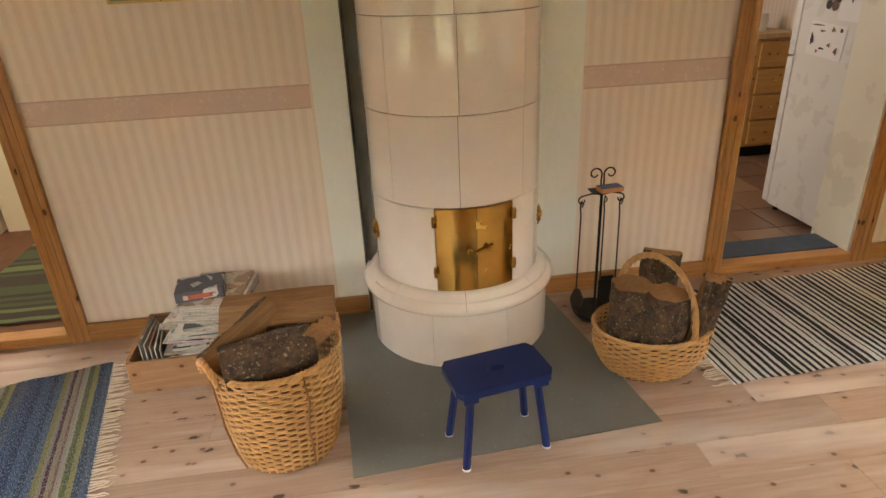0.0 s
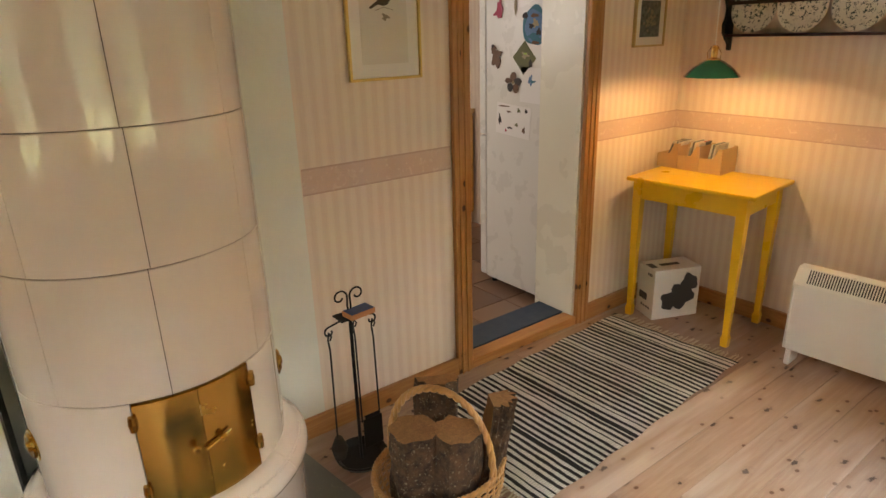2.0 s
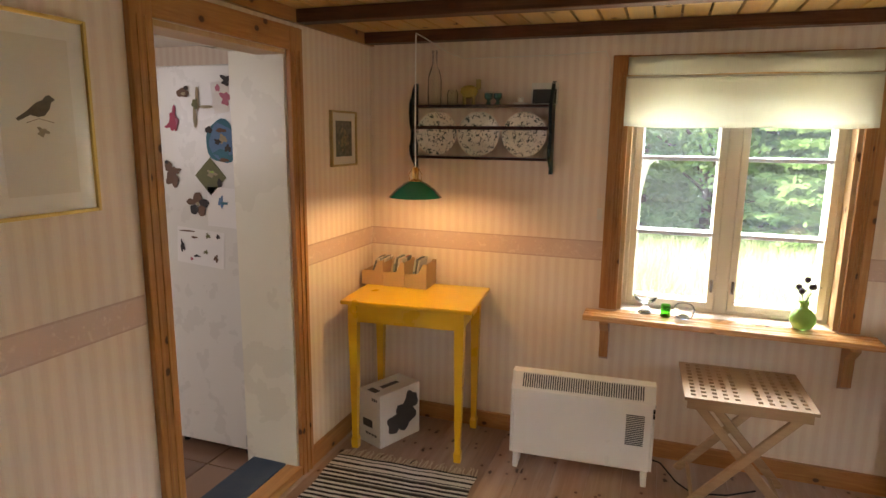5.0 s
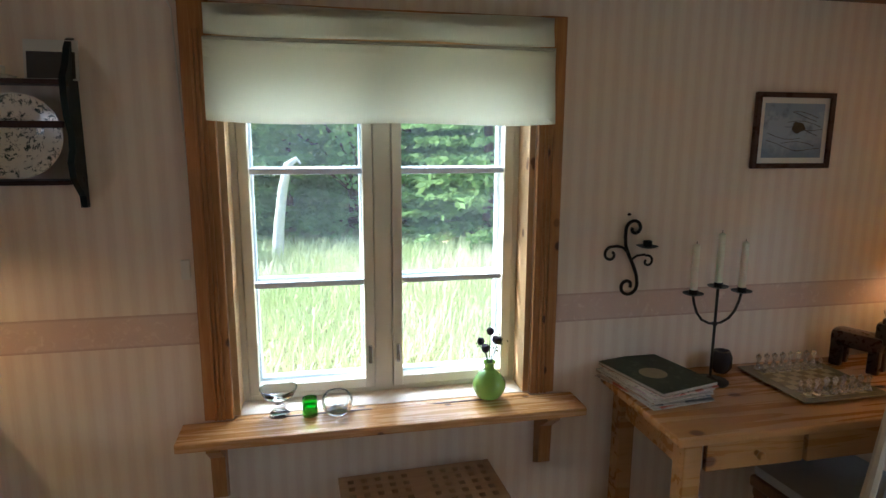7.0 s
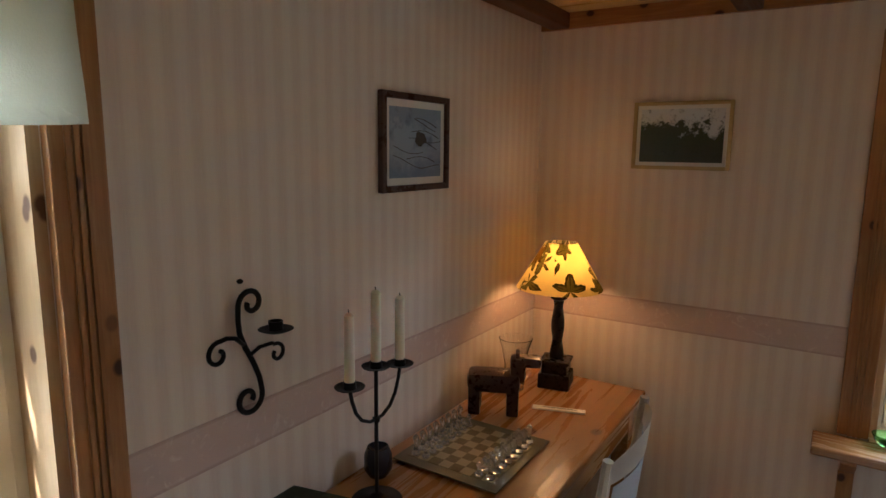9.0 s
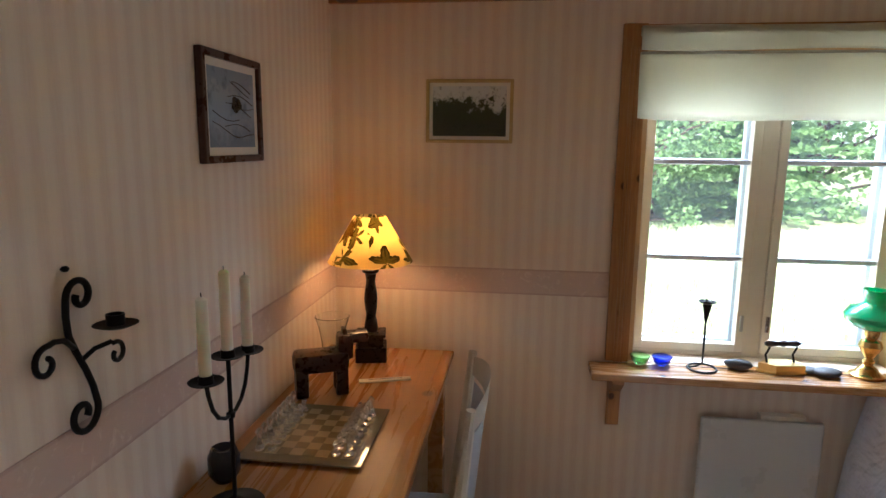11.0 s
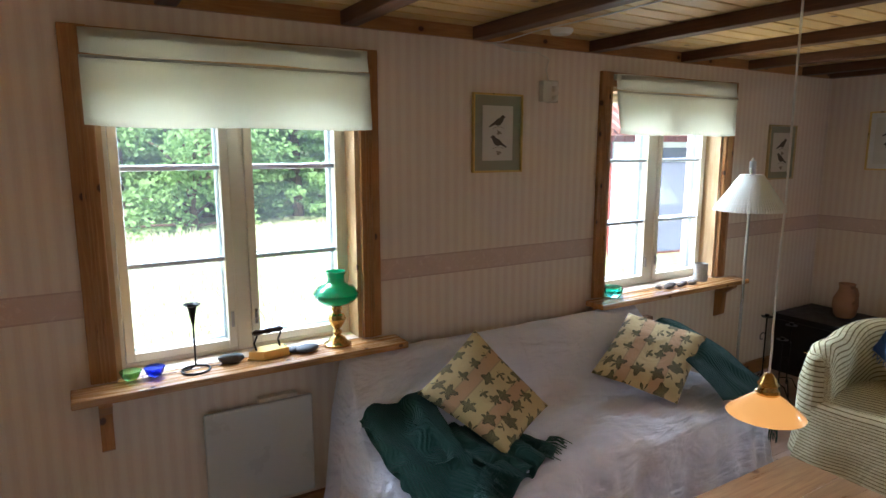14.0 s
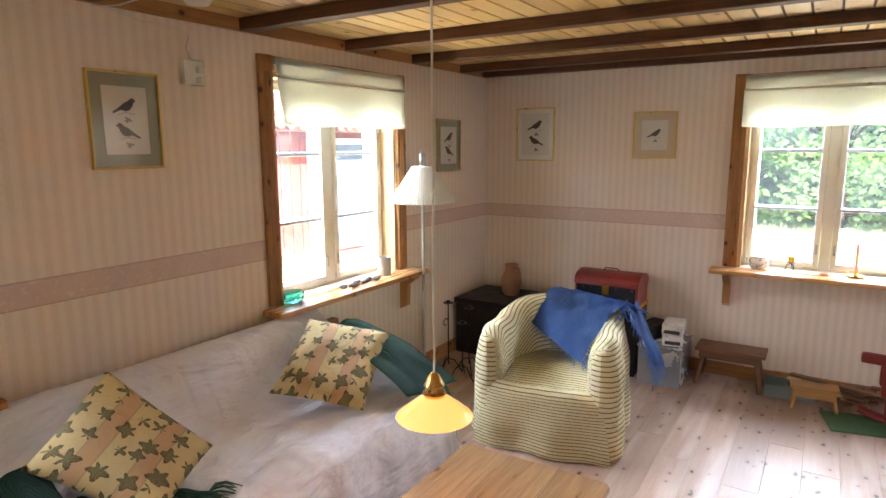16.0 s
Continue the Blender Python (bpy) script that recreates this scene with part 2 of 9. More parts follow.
PAPER, BORDER = wallpaper(), border_paper()
PLASTER = plaster_mat("plaster", (0.78, 0.79, 0.70))
FLOORWOOD = pine("floor_pine", (0.42, 0.29, 0.215), (0.30, 0.18, 0.12), 0, 0.42, knot_scale=9.0, ring=12, gloss=0.4, specks=True)
TRIM = [pine("trim_pine_" + "xyz"[k], (0.50, 0.25, 0.085), (0.31, 0.12, 0.032), k, 0.38, ring=16, knot_scale=7, size=1.15, knot_col=(0.045, 0.014, 0.006)) for k in range(3)]
LINING = pine("lining_pine", (0.66, 0.46, 0.25), (0.50, 0.31, 0.14), 2, 0.45, ring=14, knot_scale=6)
BOARDS = pine("ceiling_boards", (0.66, 0.45, 0.17), (0.47, 0.27, 0.08), 0, 0.42, ring=10, knot_scale=5)
JOIST = pine("joist_brown", (0.14, 0.062, 0.027), (0.06, 0.024, 0.011), 1, 0.5, ring=12, knot_scale=5, gloss=0.15)
WHITE = plain("white_paint", (0.80, 0.79, 0.75), 0.4, vary=0.04, bump=0.08)
CREAM = plain("cream_paint", (0.74, 0.68, 0.54), 0.4, vary=0.06, bump=0.1)
GREYBLUE = plain("outer_sash_paint", (0.66, 0.72, 0.78), 0.5, vary=0.05)
BLACKIRON = plain("black_iron", (0.018, 0.017, 0.016), 0.45, 0.6, vary=0.3, fine=160, bump=0.4, dist=0.001, Specular_IOR_Level=0.2)
BRASS = plain("brass", (0.72, 0.47, 0.15), 0.26, 1.0, vary=0.15, scale=5, fine=60, bump=0.08)
STEEL = plain("steel", (0.45, 0.44, 0.42), 0.3, 1.0, vary=0.1)


def glass_mat(name, c=(1, 1, 1), rough=0.0, ior=1.45):
    m = Mat(name, rough)
    return m.done(c, rough, Transmission_Weight=1.0, IOR=ior)


def dusty_pane():
    """Old window glass with a faint translucent share mixed in as glare haze."""
    m = Mat("window_glass", 0.0)
    m.done((0.97, 1.0, 0.99), 0.0, Transmission_Weight=1.0, IOR=1.45)
    mixn, haze = m.t.nodes.new("ShaderNodeMixShader"), m.t.nodes.new("ShaderNodeBsdfTranslucent")
    haze.inputs[0].default_value = (0.86, 0.93, 1.0, 1)
    m.put(mixn.inputs[0], m.ramp(m.noise(m.mapped(), 3.0, 4), [(0.3, 0.008), (0.7, 0.015)]))
    m.t.links.new(m.bsdf.outputs[0], mixn.inputs[1])
    m.t.links.new(haze.outputs[0], mixn.inputs[2])
    m.t.links.new(mixn.outputs[0], m.t.nodes["Material Output"].inputs[0])
    return m.mat


PANE = dusty_pane()
CLEAR = glass_mat("clear_glass", (0.97, 0.99, 0.98), 0.02)

# ---- mesh helpers ----


def box(bm, x0, x1, y0, y1, z0, z1, bevel=0.0):
    made = bmesh.ops.create_cube(bm, size=1.0)["verts"]
    bmesh.ops.scale(bm, vec=(x1 - x0, y1 - y0, z1 - z0), verts=made)
    bmesh.ops.translate(bm, vec=((x0 + x1) / 2, (y0 + y1) / 2, (z0 + z1) / 2), verts=made)
    if bevel:
        edges = list({e for v in made for e in v.link_edges})
        out = bmesh.ops.bevel(bm, geom=edges, offset=bevel, segments=2, affect="EDGES", profile=0.6)
        made = out["verts"]
    return made


def boxes(*dims, bevel=0.0):
    bm = bmesh.new()
    for d in dims:
        box(bm, *d, bevel=bevel)
    return bm


def finish(name, bm, material, parent=None, smooth=False, label="", kind="", at=None):
    bmesh.ops.recalc_face_normals(bm, faces=bm.faces)
    me = bpy.data.meshes.new(name)
    bm.to_mesh(me)
    bm.free()
    for mt in material if isinstance(material, (list, tuple)) else [material]:
        me.materials.append(mt)
    if smooth:
        me.shade_smooth()
        if smooth != "all":
            me.set_sharp_from_angle(angle=radians(40))
    ob = new(name, me)
    if parent:
        ob.parent = parent
    if at is not None:
        ob.location = at
    return tagged(ob, label, kind=kind)


def part(name, bm, material, parent, label="", smooth=False, at=None):
    return finish(name, bm, material, parent, smooth, label, at=at)


def thing(name, at, label, category, group="", rz=0.0):
    ob = new(name)
    ob.location = at
    ob.rotation_euler = (0, 0, radians(rz))
    ob.empty_display_size = 0.1
    return tagged(ob, label, category, group)


def structure(name, bm, material, label="", smooth=False):
    return finish(name, bm, material, None, smooth, label, "structure")


def lathe(profile, seg=32, bm=None, at=(0, 0, 0), squash=(1, 1)):
    """A turned body from (radius, z) pairs."""
    bm = bm or bmesh.new()
    rings = []
    for r, z in profile:
        if r < 1e-5:
            rings.append([bm.verts.new((at[0], at[1], at[2] + z))])
        else:
            rings.append([bm.verts.new((at[0] + r * squash[0] * math.cos(2 * math.pi * k / seg), at[1] + r * squash[1] * math.sin(2 * math.pi * k / seg), at[2] + z)) for k in range(seg)])
    for a, b in zip(rings, rings[1:]):
        for k in range(seg):
            j = (k + 1) % seg
            if len(a) == 1 and len(b) == 1:
                continue
            if len(a) == 1:
                bm.faces.new((a[0], b[k], b[j]))
            elif len(b) == 1:
                bm.faces.new((a[k], a[j], b[0]))
            else:
                bm.faces.new((a[k], a[j], b[j], b[k]))
    return bm


def tube(points, radius, seg=8, bm=None, taper=None):
    """A round rod along points; taper gives the radius at each point."""
    bm = bm or bmesh.new()
    pts = [Vector(p) for p in points]
    rings, side = [], None
    for k, p in enumerate(pts):
        d = (pts[min(k + 1, len(pts) - 1)] - pts[max(k - 1, 0)]).normalized()
        if side is None:
            side = d.orthogonal().normalized()
        side = (side - d * side.dot(d)).normalized()
        up = d.cross(side)
        r = taper[k] if taper else radius
        rings.append([bm.verts.new(p + r * (math.cos(2 * math.pi * j / seg) * side + math.sin(2 * math.pi * j / seg) * up)) for j in range(seg)])
    for a, b in zip(rings, rings[1:]):
        for j in range(seg):
            bm.faces.new((a[j], a[(j + 1) % seg], b[(j + 1) % seg], b[j]))
    bm.faces.new(rings[0][::-1])
    bm.faces.new(rings[-1])
    return bm


def spiral(cx, cz, r0, r1, a0, a1, y=0.0, n=18):
    """Points of a scroll in the x-z plane, angles in degrees."""
    return [(cx + (r0 + (r1 - r0) * k / n) * math.cos(radians(a0 + (a1 - a0) * k / n)), y, cz + (r0 + (r1 - r0) * k / n) * math.sin(radians(a0 + (a1 - a0) * k / n))) for k in range(n + 1)]


# ---- large structure ----
XW, XE, YS, YN, TOP = -1.49, 4.0, 0.0, 3.89, 2.01
THICK = 0.25


def wall_with_holes(name, along, fixed, outward, a0, a1, holes, mat, z0=-0.02, z1=TOP + 0.1, thick=THICK):
    """A wall as one mesh: along is 'x' or 'y', holes are (a0, a1, z0, z1)."""
    bm = bmesh.new()
    cuts = sorted({a0, a1, *[h[0] for h in holes], *[h[1] for h in holes]})
    lo, hi = sorted((fixed, fixed + outward * thick))
    for p, q in zip(cuts, cuts[1:]):
        inside = [h for h in holes if h[0] <= p + 1e-6 and h[1] >= q - 1e-6]
        spans = [(z0, z1)]
        if inside:
            h = inside[0]
            spans = [s for s in ((z0, h[2]), (h[3], z1)) if s[1] - s[0] > 0.001]
        for s in spans:
            if along == "x":
                box(bm, p, q, lo, hi, *s)
            else:
                box(bm, lo, hi, p, q, *s)
    bmesh.ops.remove_doubles(bm, verts=bm.verts, dist=1e-5)
    return structure(name, bm, mat)


# window openings along their walls: start, end
W_Z0, W_Z1 = 0.712, 1.80
WIN_E, WIN_S1, WIN_S2, WIN_W = (1.69, 2.605), (2.0, 2.915), (-0.345, 0.61), (1.775, 2.69)
DOOR_K, DOOR_H = (2.535, 3.235), (-1.20, -0.475)
wall_with_holes("wall_east", "y", XE, 1, YS - THICK, YN + 2.4, [(*WIN_E, W_Z0, W_Z1)], PAPER)
wall_with_holes("wall_south", "x", YS, -1, XW - THICK, XE, [(*WIN_S1, W_Z0, W_Z1), (*WIN_S2, W_Z0, W_Z1)], PAPER)
wall_with_holes("wall_west", "y", XW, -1, YS, YN + 2.4, [(*WIN_W, W_Z0, W_Z1)], PAPER)
bm = bmesh.new()
NT = 0.24
for x0, x1, z0, z1 in ((XW, DOOR_H[0], -0.02, TOP + 0.1), (DOOR_H[0], DOOR_H[1], 1.86, TOP + 0.1), (DOOR_H[1], 0.70, -0.02, TOP + 0.1), (1.80, DOOR_K[0], -0.02, TOP + 0.1), (DOOR_K[0], DOOR_K[1], 1.86, TOP + 0.1), (DOOR_K[1], XE, -0.02, TOP + 0.1)):
    box(bm, x0, x1, YN, YN + NT, z0, z1)
structure("wall_north", bm, PAPER)
structure("chimney_wall", boxes((0.70, 0.835, YN - 0.004, YN + 0.5, -0.02, TOP + 0.1), (1.615, 1.80, YN - 0.004, YN + 0.5, -0.02, TOP + 0.1), (0.835, 1.615, YN + 0.28, YN + 0.5, -0.02, TOP + 0.1)), PLASTER)

# thin dark grey strip on the left side of the niche
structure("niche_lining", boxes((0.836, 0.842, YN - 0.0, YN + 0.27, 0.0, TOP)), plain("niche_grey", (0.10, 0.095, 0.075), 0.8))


def border_strip(name, along, fixed, inward, spans):
    bm = bmesh.new()
    for p, q in spans:
        lo, hi = sorted((fixed, fixed + inward * 0.0015))
        if along == "x":
            box(bm, p, q, lo, hi, 0.94, 1.034)
        else:
            box(bm, lo, hi, p, q, 0.94, 1.034)
    return structure(name, bm, BORDER, "pink marbled wallpaper border with thin dark edges")


border_strip("border_east", "y", XE, -1, [(0, 1.611), (2.687, YN)])
border_strip("border_south", "x", YS, 1, [(XW, -0.425), (0.69, 1.92), (2.996, XE)])
border_strip("border_west", "y", XW, 1, [(0, 1.692), (2.775, YN)])
border_strip("border_north", "x", YN, -1, [(DOOR_H[1] + 0.09, 0.69), (1.805, 2.447), (3.325, XE)])


def window(name, at, rz, width, sill_l=0.06, sill_r=0.06, label=""):
    """Local x runs along the wall, y outward; x = 0 is the middle of the opening."""
    root = thing(name, at, label or "white painted casement window with pine casing and pine sill shelf", "window", rz=rz)
    root["kind"] = "structure"
    h, t = width / 2, 0.08
    z0, z1 = W_Z0, W_Z1
    casing = part("casing", boxes((-h - t, -h, -0.022, 0, z0, z1 + 0.075), (h, h + t, -0.022, 0, z0, z1 + 0.075), bevel=0.004), TRIM[2], root, "orange varnished pine casing boards")
    for s in (-1, 1):
        for off in (0.024, 0.036, 0.048):
            part("casing_bead", boxes((s * (h + off) - 0.004, s * (h + off) + 0.004, -0.028, -0.0225, z0, z1), bevel=0.0015), TRIM[2], root)
    part("head_casing", boxes((-h - 0.0005, h + 0.0005, -0.0215, 0, z1, z1 + 0.072), bevel=0.003), TRIM[0], root)
    part("lining", boxes((-h, -h + 0.018, 0.001, 0.10, z0, z1 - 0.018), (h - 0.018, h, 0.001, 0.10, z0, z1 - 0.018), (-h, h, 0.001, 0.10, z1 - 0.018, z1)), LINING, root, "pale pine window lining boards")
    # sill shelf
    part("sill", boxes((-h - t - sill_l, h + t + sill_r, -0.15, -0.0235, z0 - 0.03, z0 - 0.002), (-h, h, -0.0235, 0.10, z0 - 0.03, z0 - 0.002), bevel=0.006), SILL, root, "glossy varnished pine sill shelf with a dark slot")
    part("sill_slot", boxes((-h * 0.75, -h * 0.12, -0.034, -0.027, z0 - 0.0035, z0 - 0.0005), (h * 0.3, h * 0.7, -0.034, -0.027, z0 - 0.0035, z0 - 0.0005)), JOIST, root)
    for s in (-1, 1):
        bmb = bmesh.new()
        prof = [(0, -0.03), (-0.12, -0.03), (-0.12, -0.05), (-0.055, -0.10), (-0.048, -0.23), (0, -0.255)]
        va = [[bmb.verts.new((s * (h + 0.045) + dx, y, z0 + z)) for y, z in prof] for dx in (-0.02, 0.02)]
        bmb.faces.new(va[0])
        bmb.faces.new(va[1][::-1])
        for k in range(len(prof)):
            j = (k + 1) % len(prof)
            bmb.faces.new((va[0][k], va[0][j], va[1][j], va[1][k]))
        part("bracket", bmb, TRIM[2], root)
    # frame and two sashes of three panes each
    y0, y1 = 0.10, 0.145
    fr = 0.035
    part("window_frame", boxes((-h, -h + fr, y0, 0.20, z0 - 0.02, z1), (h - fr, h, y0, 0.20, z0 - 0.02, z1), (-0.028, 0.028, y0, 0.20, z0 - 0.02, z1), (-h + fr, -0.028, y0, 0.20, z0 - 0.02, z0 + 0.015), (0.028, h - fr, y0, 0.20, z0 - 0.02, z0 + 0.015), (-h + fr, h - fr, y0 + 0.001, 0.199, z1 - fr, z1 - 0.001), bevel=0.003), CREAM, root, "cream painted window frame and mullion")
    rows = [z0 + 0.03, 1.078, 1.424, z1 - fr]
    for s in (-1, 1):
        a, b = sorted((s * 0.030, s * (h - fr - 0.002)))
        sash = part("sash", boxes((a, a + 0.03, y0 - 0.008, y1 - 0.01, z0 + 0.018, z1 - fr - 0.002), (b - 0.03, b, y0 - 0.008, y1 - 0.01, z0 + 0.018, z1 - fr - 0.002), (a + 0.03, b - 0.03, y0 - 0.008, y1 - 0.01, z0 + 0.018, z0 + 0.048), (a + 0.03, b - 0.03, y0 - 0.008, y1 - 0.01, z1 - fr - 0.032, z1 - fr - 0.002), bevel=0.003), CREAM, root, "cream painted casement sash")
        part("glazing_bar", boxes((a + 0.03, b - 0.03, y0, y1 - 0.012, 1.078 - 0.009, 1.078 + 0.009), (a + 0.03, b - 0.03, y0, y1 - 0.012, 1.424 - 0.009, 1.424 + 0.009), bevel=0.003), GREYBLUE, sash)
        part("outer_sash", boxes((a, a + 0.035, 0.155, 0.19, z0 + 0.015, z1 - fr), (b - 0.035, b, 0.155, 0.19, z0 + 0.015, z1 - fr), (a + 0.035, b - 0.035, 0.155, 0.19, z0 + 0.015, z0 + 0.05), (a + 0.035, b - 0.035, 0.155, 0.19, z1 - fr - 0.035, z1 - fr), (a + 0.035, b - 0.035, 0.16, 0.185, 1.070, 1.090), (a + 0.035, b - 0.035, 0.16, 0.185, 1.415, 1.435), bevel=0.003), GREYBLUE, root, "blue-white outer storm sash")
        for lo, hi in ((z0 + 0.048, 1.069), (1.087, 1.415), (1.433, z1 - fr - 0.032)):
            g = part("pane", boxes((a + 0.03, b - 0.03, 0.117, 0.120, lo, hi)), PANE, sash, "clear glass pane")
            g.visible_shadow = False
        part("sash_latch", boxes((s * 0.045 - 0.006, s * 0.045 + 0.006, y0 - 0.018, y0 - 0.008, z0 + 0.10, z0 + 0.16), bevel=0.003), STEEL, sash)
    return root


def blind_cloth():
    m = Mat("blind_cloth", 0.85)
    v = m.mapped()
    big, weave = m.noise(v, 3.0, 3), m.noise(v, 320, 2)
    col = m.mix(big, (0.60, 0.59, 0.50), (0.68, 0.66, 0.56))
    m.bump(m.math("ADD", m.math("MULTIPLY", big, 3.0), m.math("MULTIPLY", weave, 0.1)), 0.4, 0.008)
    mat = m.done(col, 0.85)
    mix, tr = m.t.nodes.new("ShaderNodeMixShader"), m.t.nodes.new("ShaderNodeBsdfTranslucent")
    tr.inputs[0].default_value = (0.70, 0.70, 0.52, 1)
    mix.inputs[0].default_value = 0.2
    out = m.t.nodes["Material Output"]
    m.t.links.new(m.bsdf.outputs[0], mix.inputs[1])
    m.t.links.new(tr.outputs[0], mix.inputs[2])
    m.t.links.new(mix.outputs[0], out.inputs[0])
    return mat


BLINDCLOTH = blind_cloth()
SILL = pine("sill_pine", (0.62, 0.34, 0.13), (0.43, 0.19, 0.055), 0, 0.25, ring=14, knot_scale=8, gloss=0.6)


def cloth_sheet(x0, x1, ztop, zbot, y, sag, thick=0.004, n=26, m=8, lean=0.0, flare=0.0):
    bm = bmesh.new()
    grid = []
    for i in range(n + 1):
        u = i / n
        col = []
        for j in range(m + 1):
            v = j / m
            x = x0 + (x1 - x0) * u + flare * v * (0.5 - u) * -1
            z = ztop + (zbot - ztop) * v - sag * v * (1 - abs(2 * u - 1) ** 4) + 0.003 * math.sin(9 * u + 3 * v)
            yy = y + lean * v + 0.004 * math.sin(7 * u + 5 * v) * v + 0.006 * v * v * math.sin(17 * u)
            col.append(bm.verts.new((x, yy, z)))
        grid.append(col)
    for i in range(n):
        for j in range(m):
            bm.faces.new((grid[i][j], grid[i + 1][j], grid[i + 1][j + 1], grid[i][j + 1]))
    bmesh.ops.solidify(bm, geom=bm.faces, thickness=thick)
    return bm


def roman_blind(at, rz, w, label, flare=0.0):
    root = thing("roman_blind", at, label, "blind", "roman blinds at the windows", rz=rz)
    part("headrail", boxes((-w / 2, w / 2, -0.045, -0.024, 1.832, 1.862), bevel=0.003), BLINDCLOTH, root)
    part("upper_fold", cloth_sheet(-w / 2, w / 2, 1.862, 1.785, -0.048, 0.0), BLINDCLOTH, root, smooth="all")
    part("lower_fold", cloth_sheet(-w / 2 - 0.004, w / 2 + 0.004, 1.778, 1.567, -0.056, 0.006, flare=flare, lean=-0.008), BLINDCLOTH, root, smooth="all")
    # darker rod added between the folds to draw their shadow line
    part("hem_rod", tube([(-w / 2, -0.060, 1.775), (w / 2, -0.060, 1.775)], 0.0045), plain("blind_shadow_rod", (0.42, 0.40, 0.33), 0.8), root)
    return root


mid = lambda p: (p[0] + p[1]) / 2
window("window_east", (XE, mid(WIN_E), 0), -90, WIN_E[1] - WIN_E[0])
window("window_south_one", (mid(WIN_S1), YS, 0), 180, WIN_S1[1] - WIN_S1[0])
window("window_south_two", (mid(WIN_S2), YS, 0), 180, WIN_S2[1] - WIN_S2[0])
window("window_west", (XW, mid(WIN_W), 0), 90, WIN_W[1] - WIN_W[0])
roman_blind((XE, 2.14, 0), -90, 0.955, "off-white roman blind half raised over the window by the folding table")
roman_blind((mid(WIN_S1), YS, 0), 180, 0.965, "off-white roman blind half raised over the window with the green lamp")
roman_blind((mid(WIN_S2) - 0.01, YS, 0), 180, 0.985, "creased off-white roman blind sagging over the window behind the sofa", flare=-0.05)
roman_blind((XW, mid(WIN_W), 0), 90, 0.955, "off-white roman blind half raised over the window above the toys")


def door_casing(name, x0, x1, left_w, right_w, top=1.845):
    root = thing(name, (0, YN, 0), "open doorway with knotty varnished pine casing", "doorway")
    root["kind"] = "structure"
    part("casing", boxes((x0 - left_w, x0, -0.024, 0, -0.0, top + 0.09), (x1, x1 + right_w, -0.024, 0, -0.0, top + 0.09), bevel=0.005), TRIM[2], root)
    for xx in (x0 - left_w * 0.35, x0 - left_w * 0.7, x1 + right_w * 0.35, x1 + right_w * 0.7):
        part("casing_bead", boxes((xx - 0.005, xx + 0.005, -0.029, -0.0245, 0.0, top), bevel=0.002), TRIM[2], root)
    part("head_casing", boxes((x0, x1, -0.0235, 0, top, top + 0.0895), bevel=0.004), TRIM[0], root)
    part("jamb", boxes((x0, x0 + 0.018, 0.001, 0.13, 0.0, top - 0.018), (x0, x1, 0.001, 0.13, top - 0.018, top)), LINING, root)
    part("threshold", boxes((x0, x1, -0.02, 0.06, 0.0, 0.045), bevel=0.005), TRIM[0], root, "worn pine threshold board")
    return root


door_casing("doorway_kitchen", DOOR_K[0], DOOR_K[1], 0.085, 0.09)
door_casing("doorway_hall", DOOR_H[0], DOOR_H[1], 0.085, 0.09)

# skirting boards
SK = 0.085
structure("baseboard_east", boxes((XE - 0.02, XE, 0.02, YN - 0.02, 0, SK), bevel=0.003), TRIM[1])
structure("baseboard_south", boxes((XW, XE, 0, 0.02, 0, SK), bevel=0.003), TRIM[0])
structure("baseboard_west", boxes((XW, XW + 0.02, 0.02, YN - 0.02, 0, SK), bevel=0.003), TRIM[1])
structure("baseboard_north", boxes((DOOR_H[1] + 0.09, 0.835, YN - 0.024, YN - 0.0045, 0, SK), (1.615, DOOR_K[0] - 0.085, YN - 0.024, YN - 0.0045, 0, SK), (DOOR_K[1] + 0.09, XE - 0.02, YN - 0.022, YN, 0, SK), bevel=0.003), TRIM[0])

# ceiling boards and joists
bm = bmesh.new()
y = YS
while y < YN:
    w = 0.105
    box(bm, XW, XE, y + 0.005, min(y + w - 0.005, YN), TOP, TOP + 0.02, bevel=0.003)
    y += w
made = box(bm, XW - 0.2, XE + 0.2, YS - 0.2, YN + 2.4, TOP + 0.032, TOP + 0.06)
for f in {f for q in made for f in q.link_faces}:
    f.material_index = 1
structure("ceiling", bm, [BOARDS, JOIST], "varnished tongue and groove pine ceiling boards")
JX = [3.93, 3.33, 2.68, 2.035, 1.432, 0.749, 0.068, -0.542, -1.12, -1.45]
for x in JX:
    structure("joist", boxes((x - 0.035, x + 0.035, YS, YN, TOP - 0.054, TOP - 0.001), bevel=0.006), JOIST, "dark brown stained ceiling joist")
structure("ceiling_trim", boxes((XW, XE, YS, YS + 0.018, TOP - 0.055, TOP - 0.001), (XW, XE, YN - 0.018, YN, TOP - 0.055, TOP - 0.001)), TRIM[0])

# ground, kitchen and hall shells
GRASSMAT = Mat("meadow", 0.95)
v = GRASSMAT.mapped()
c = GRASSMAT.mix(GRASSMAT.noise(v, 0.25, 5), (0.13, 0.19, 0.045), (0.30, 0.29, 0.10))
c = GRASSMAT.mix(GRASSMAT.noise(v, 6, 5), c, (0.34, 0.33, 0.16))
c = GRASSMAT.mix(GRASSMAT.ramp(GRASSMAT.noise(v, 30, 4), [(0.5, 0.0), (0.75, 0.7)]), c, (0.07, 0.12, 0.03))
GRASSMAT.bump(GRASSMAT.noise(v, 25, 4), 0.8, 0.05)
GRASSMAT = GRASSMAT.done(c, 0.95)
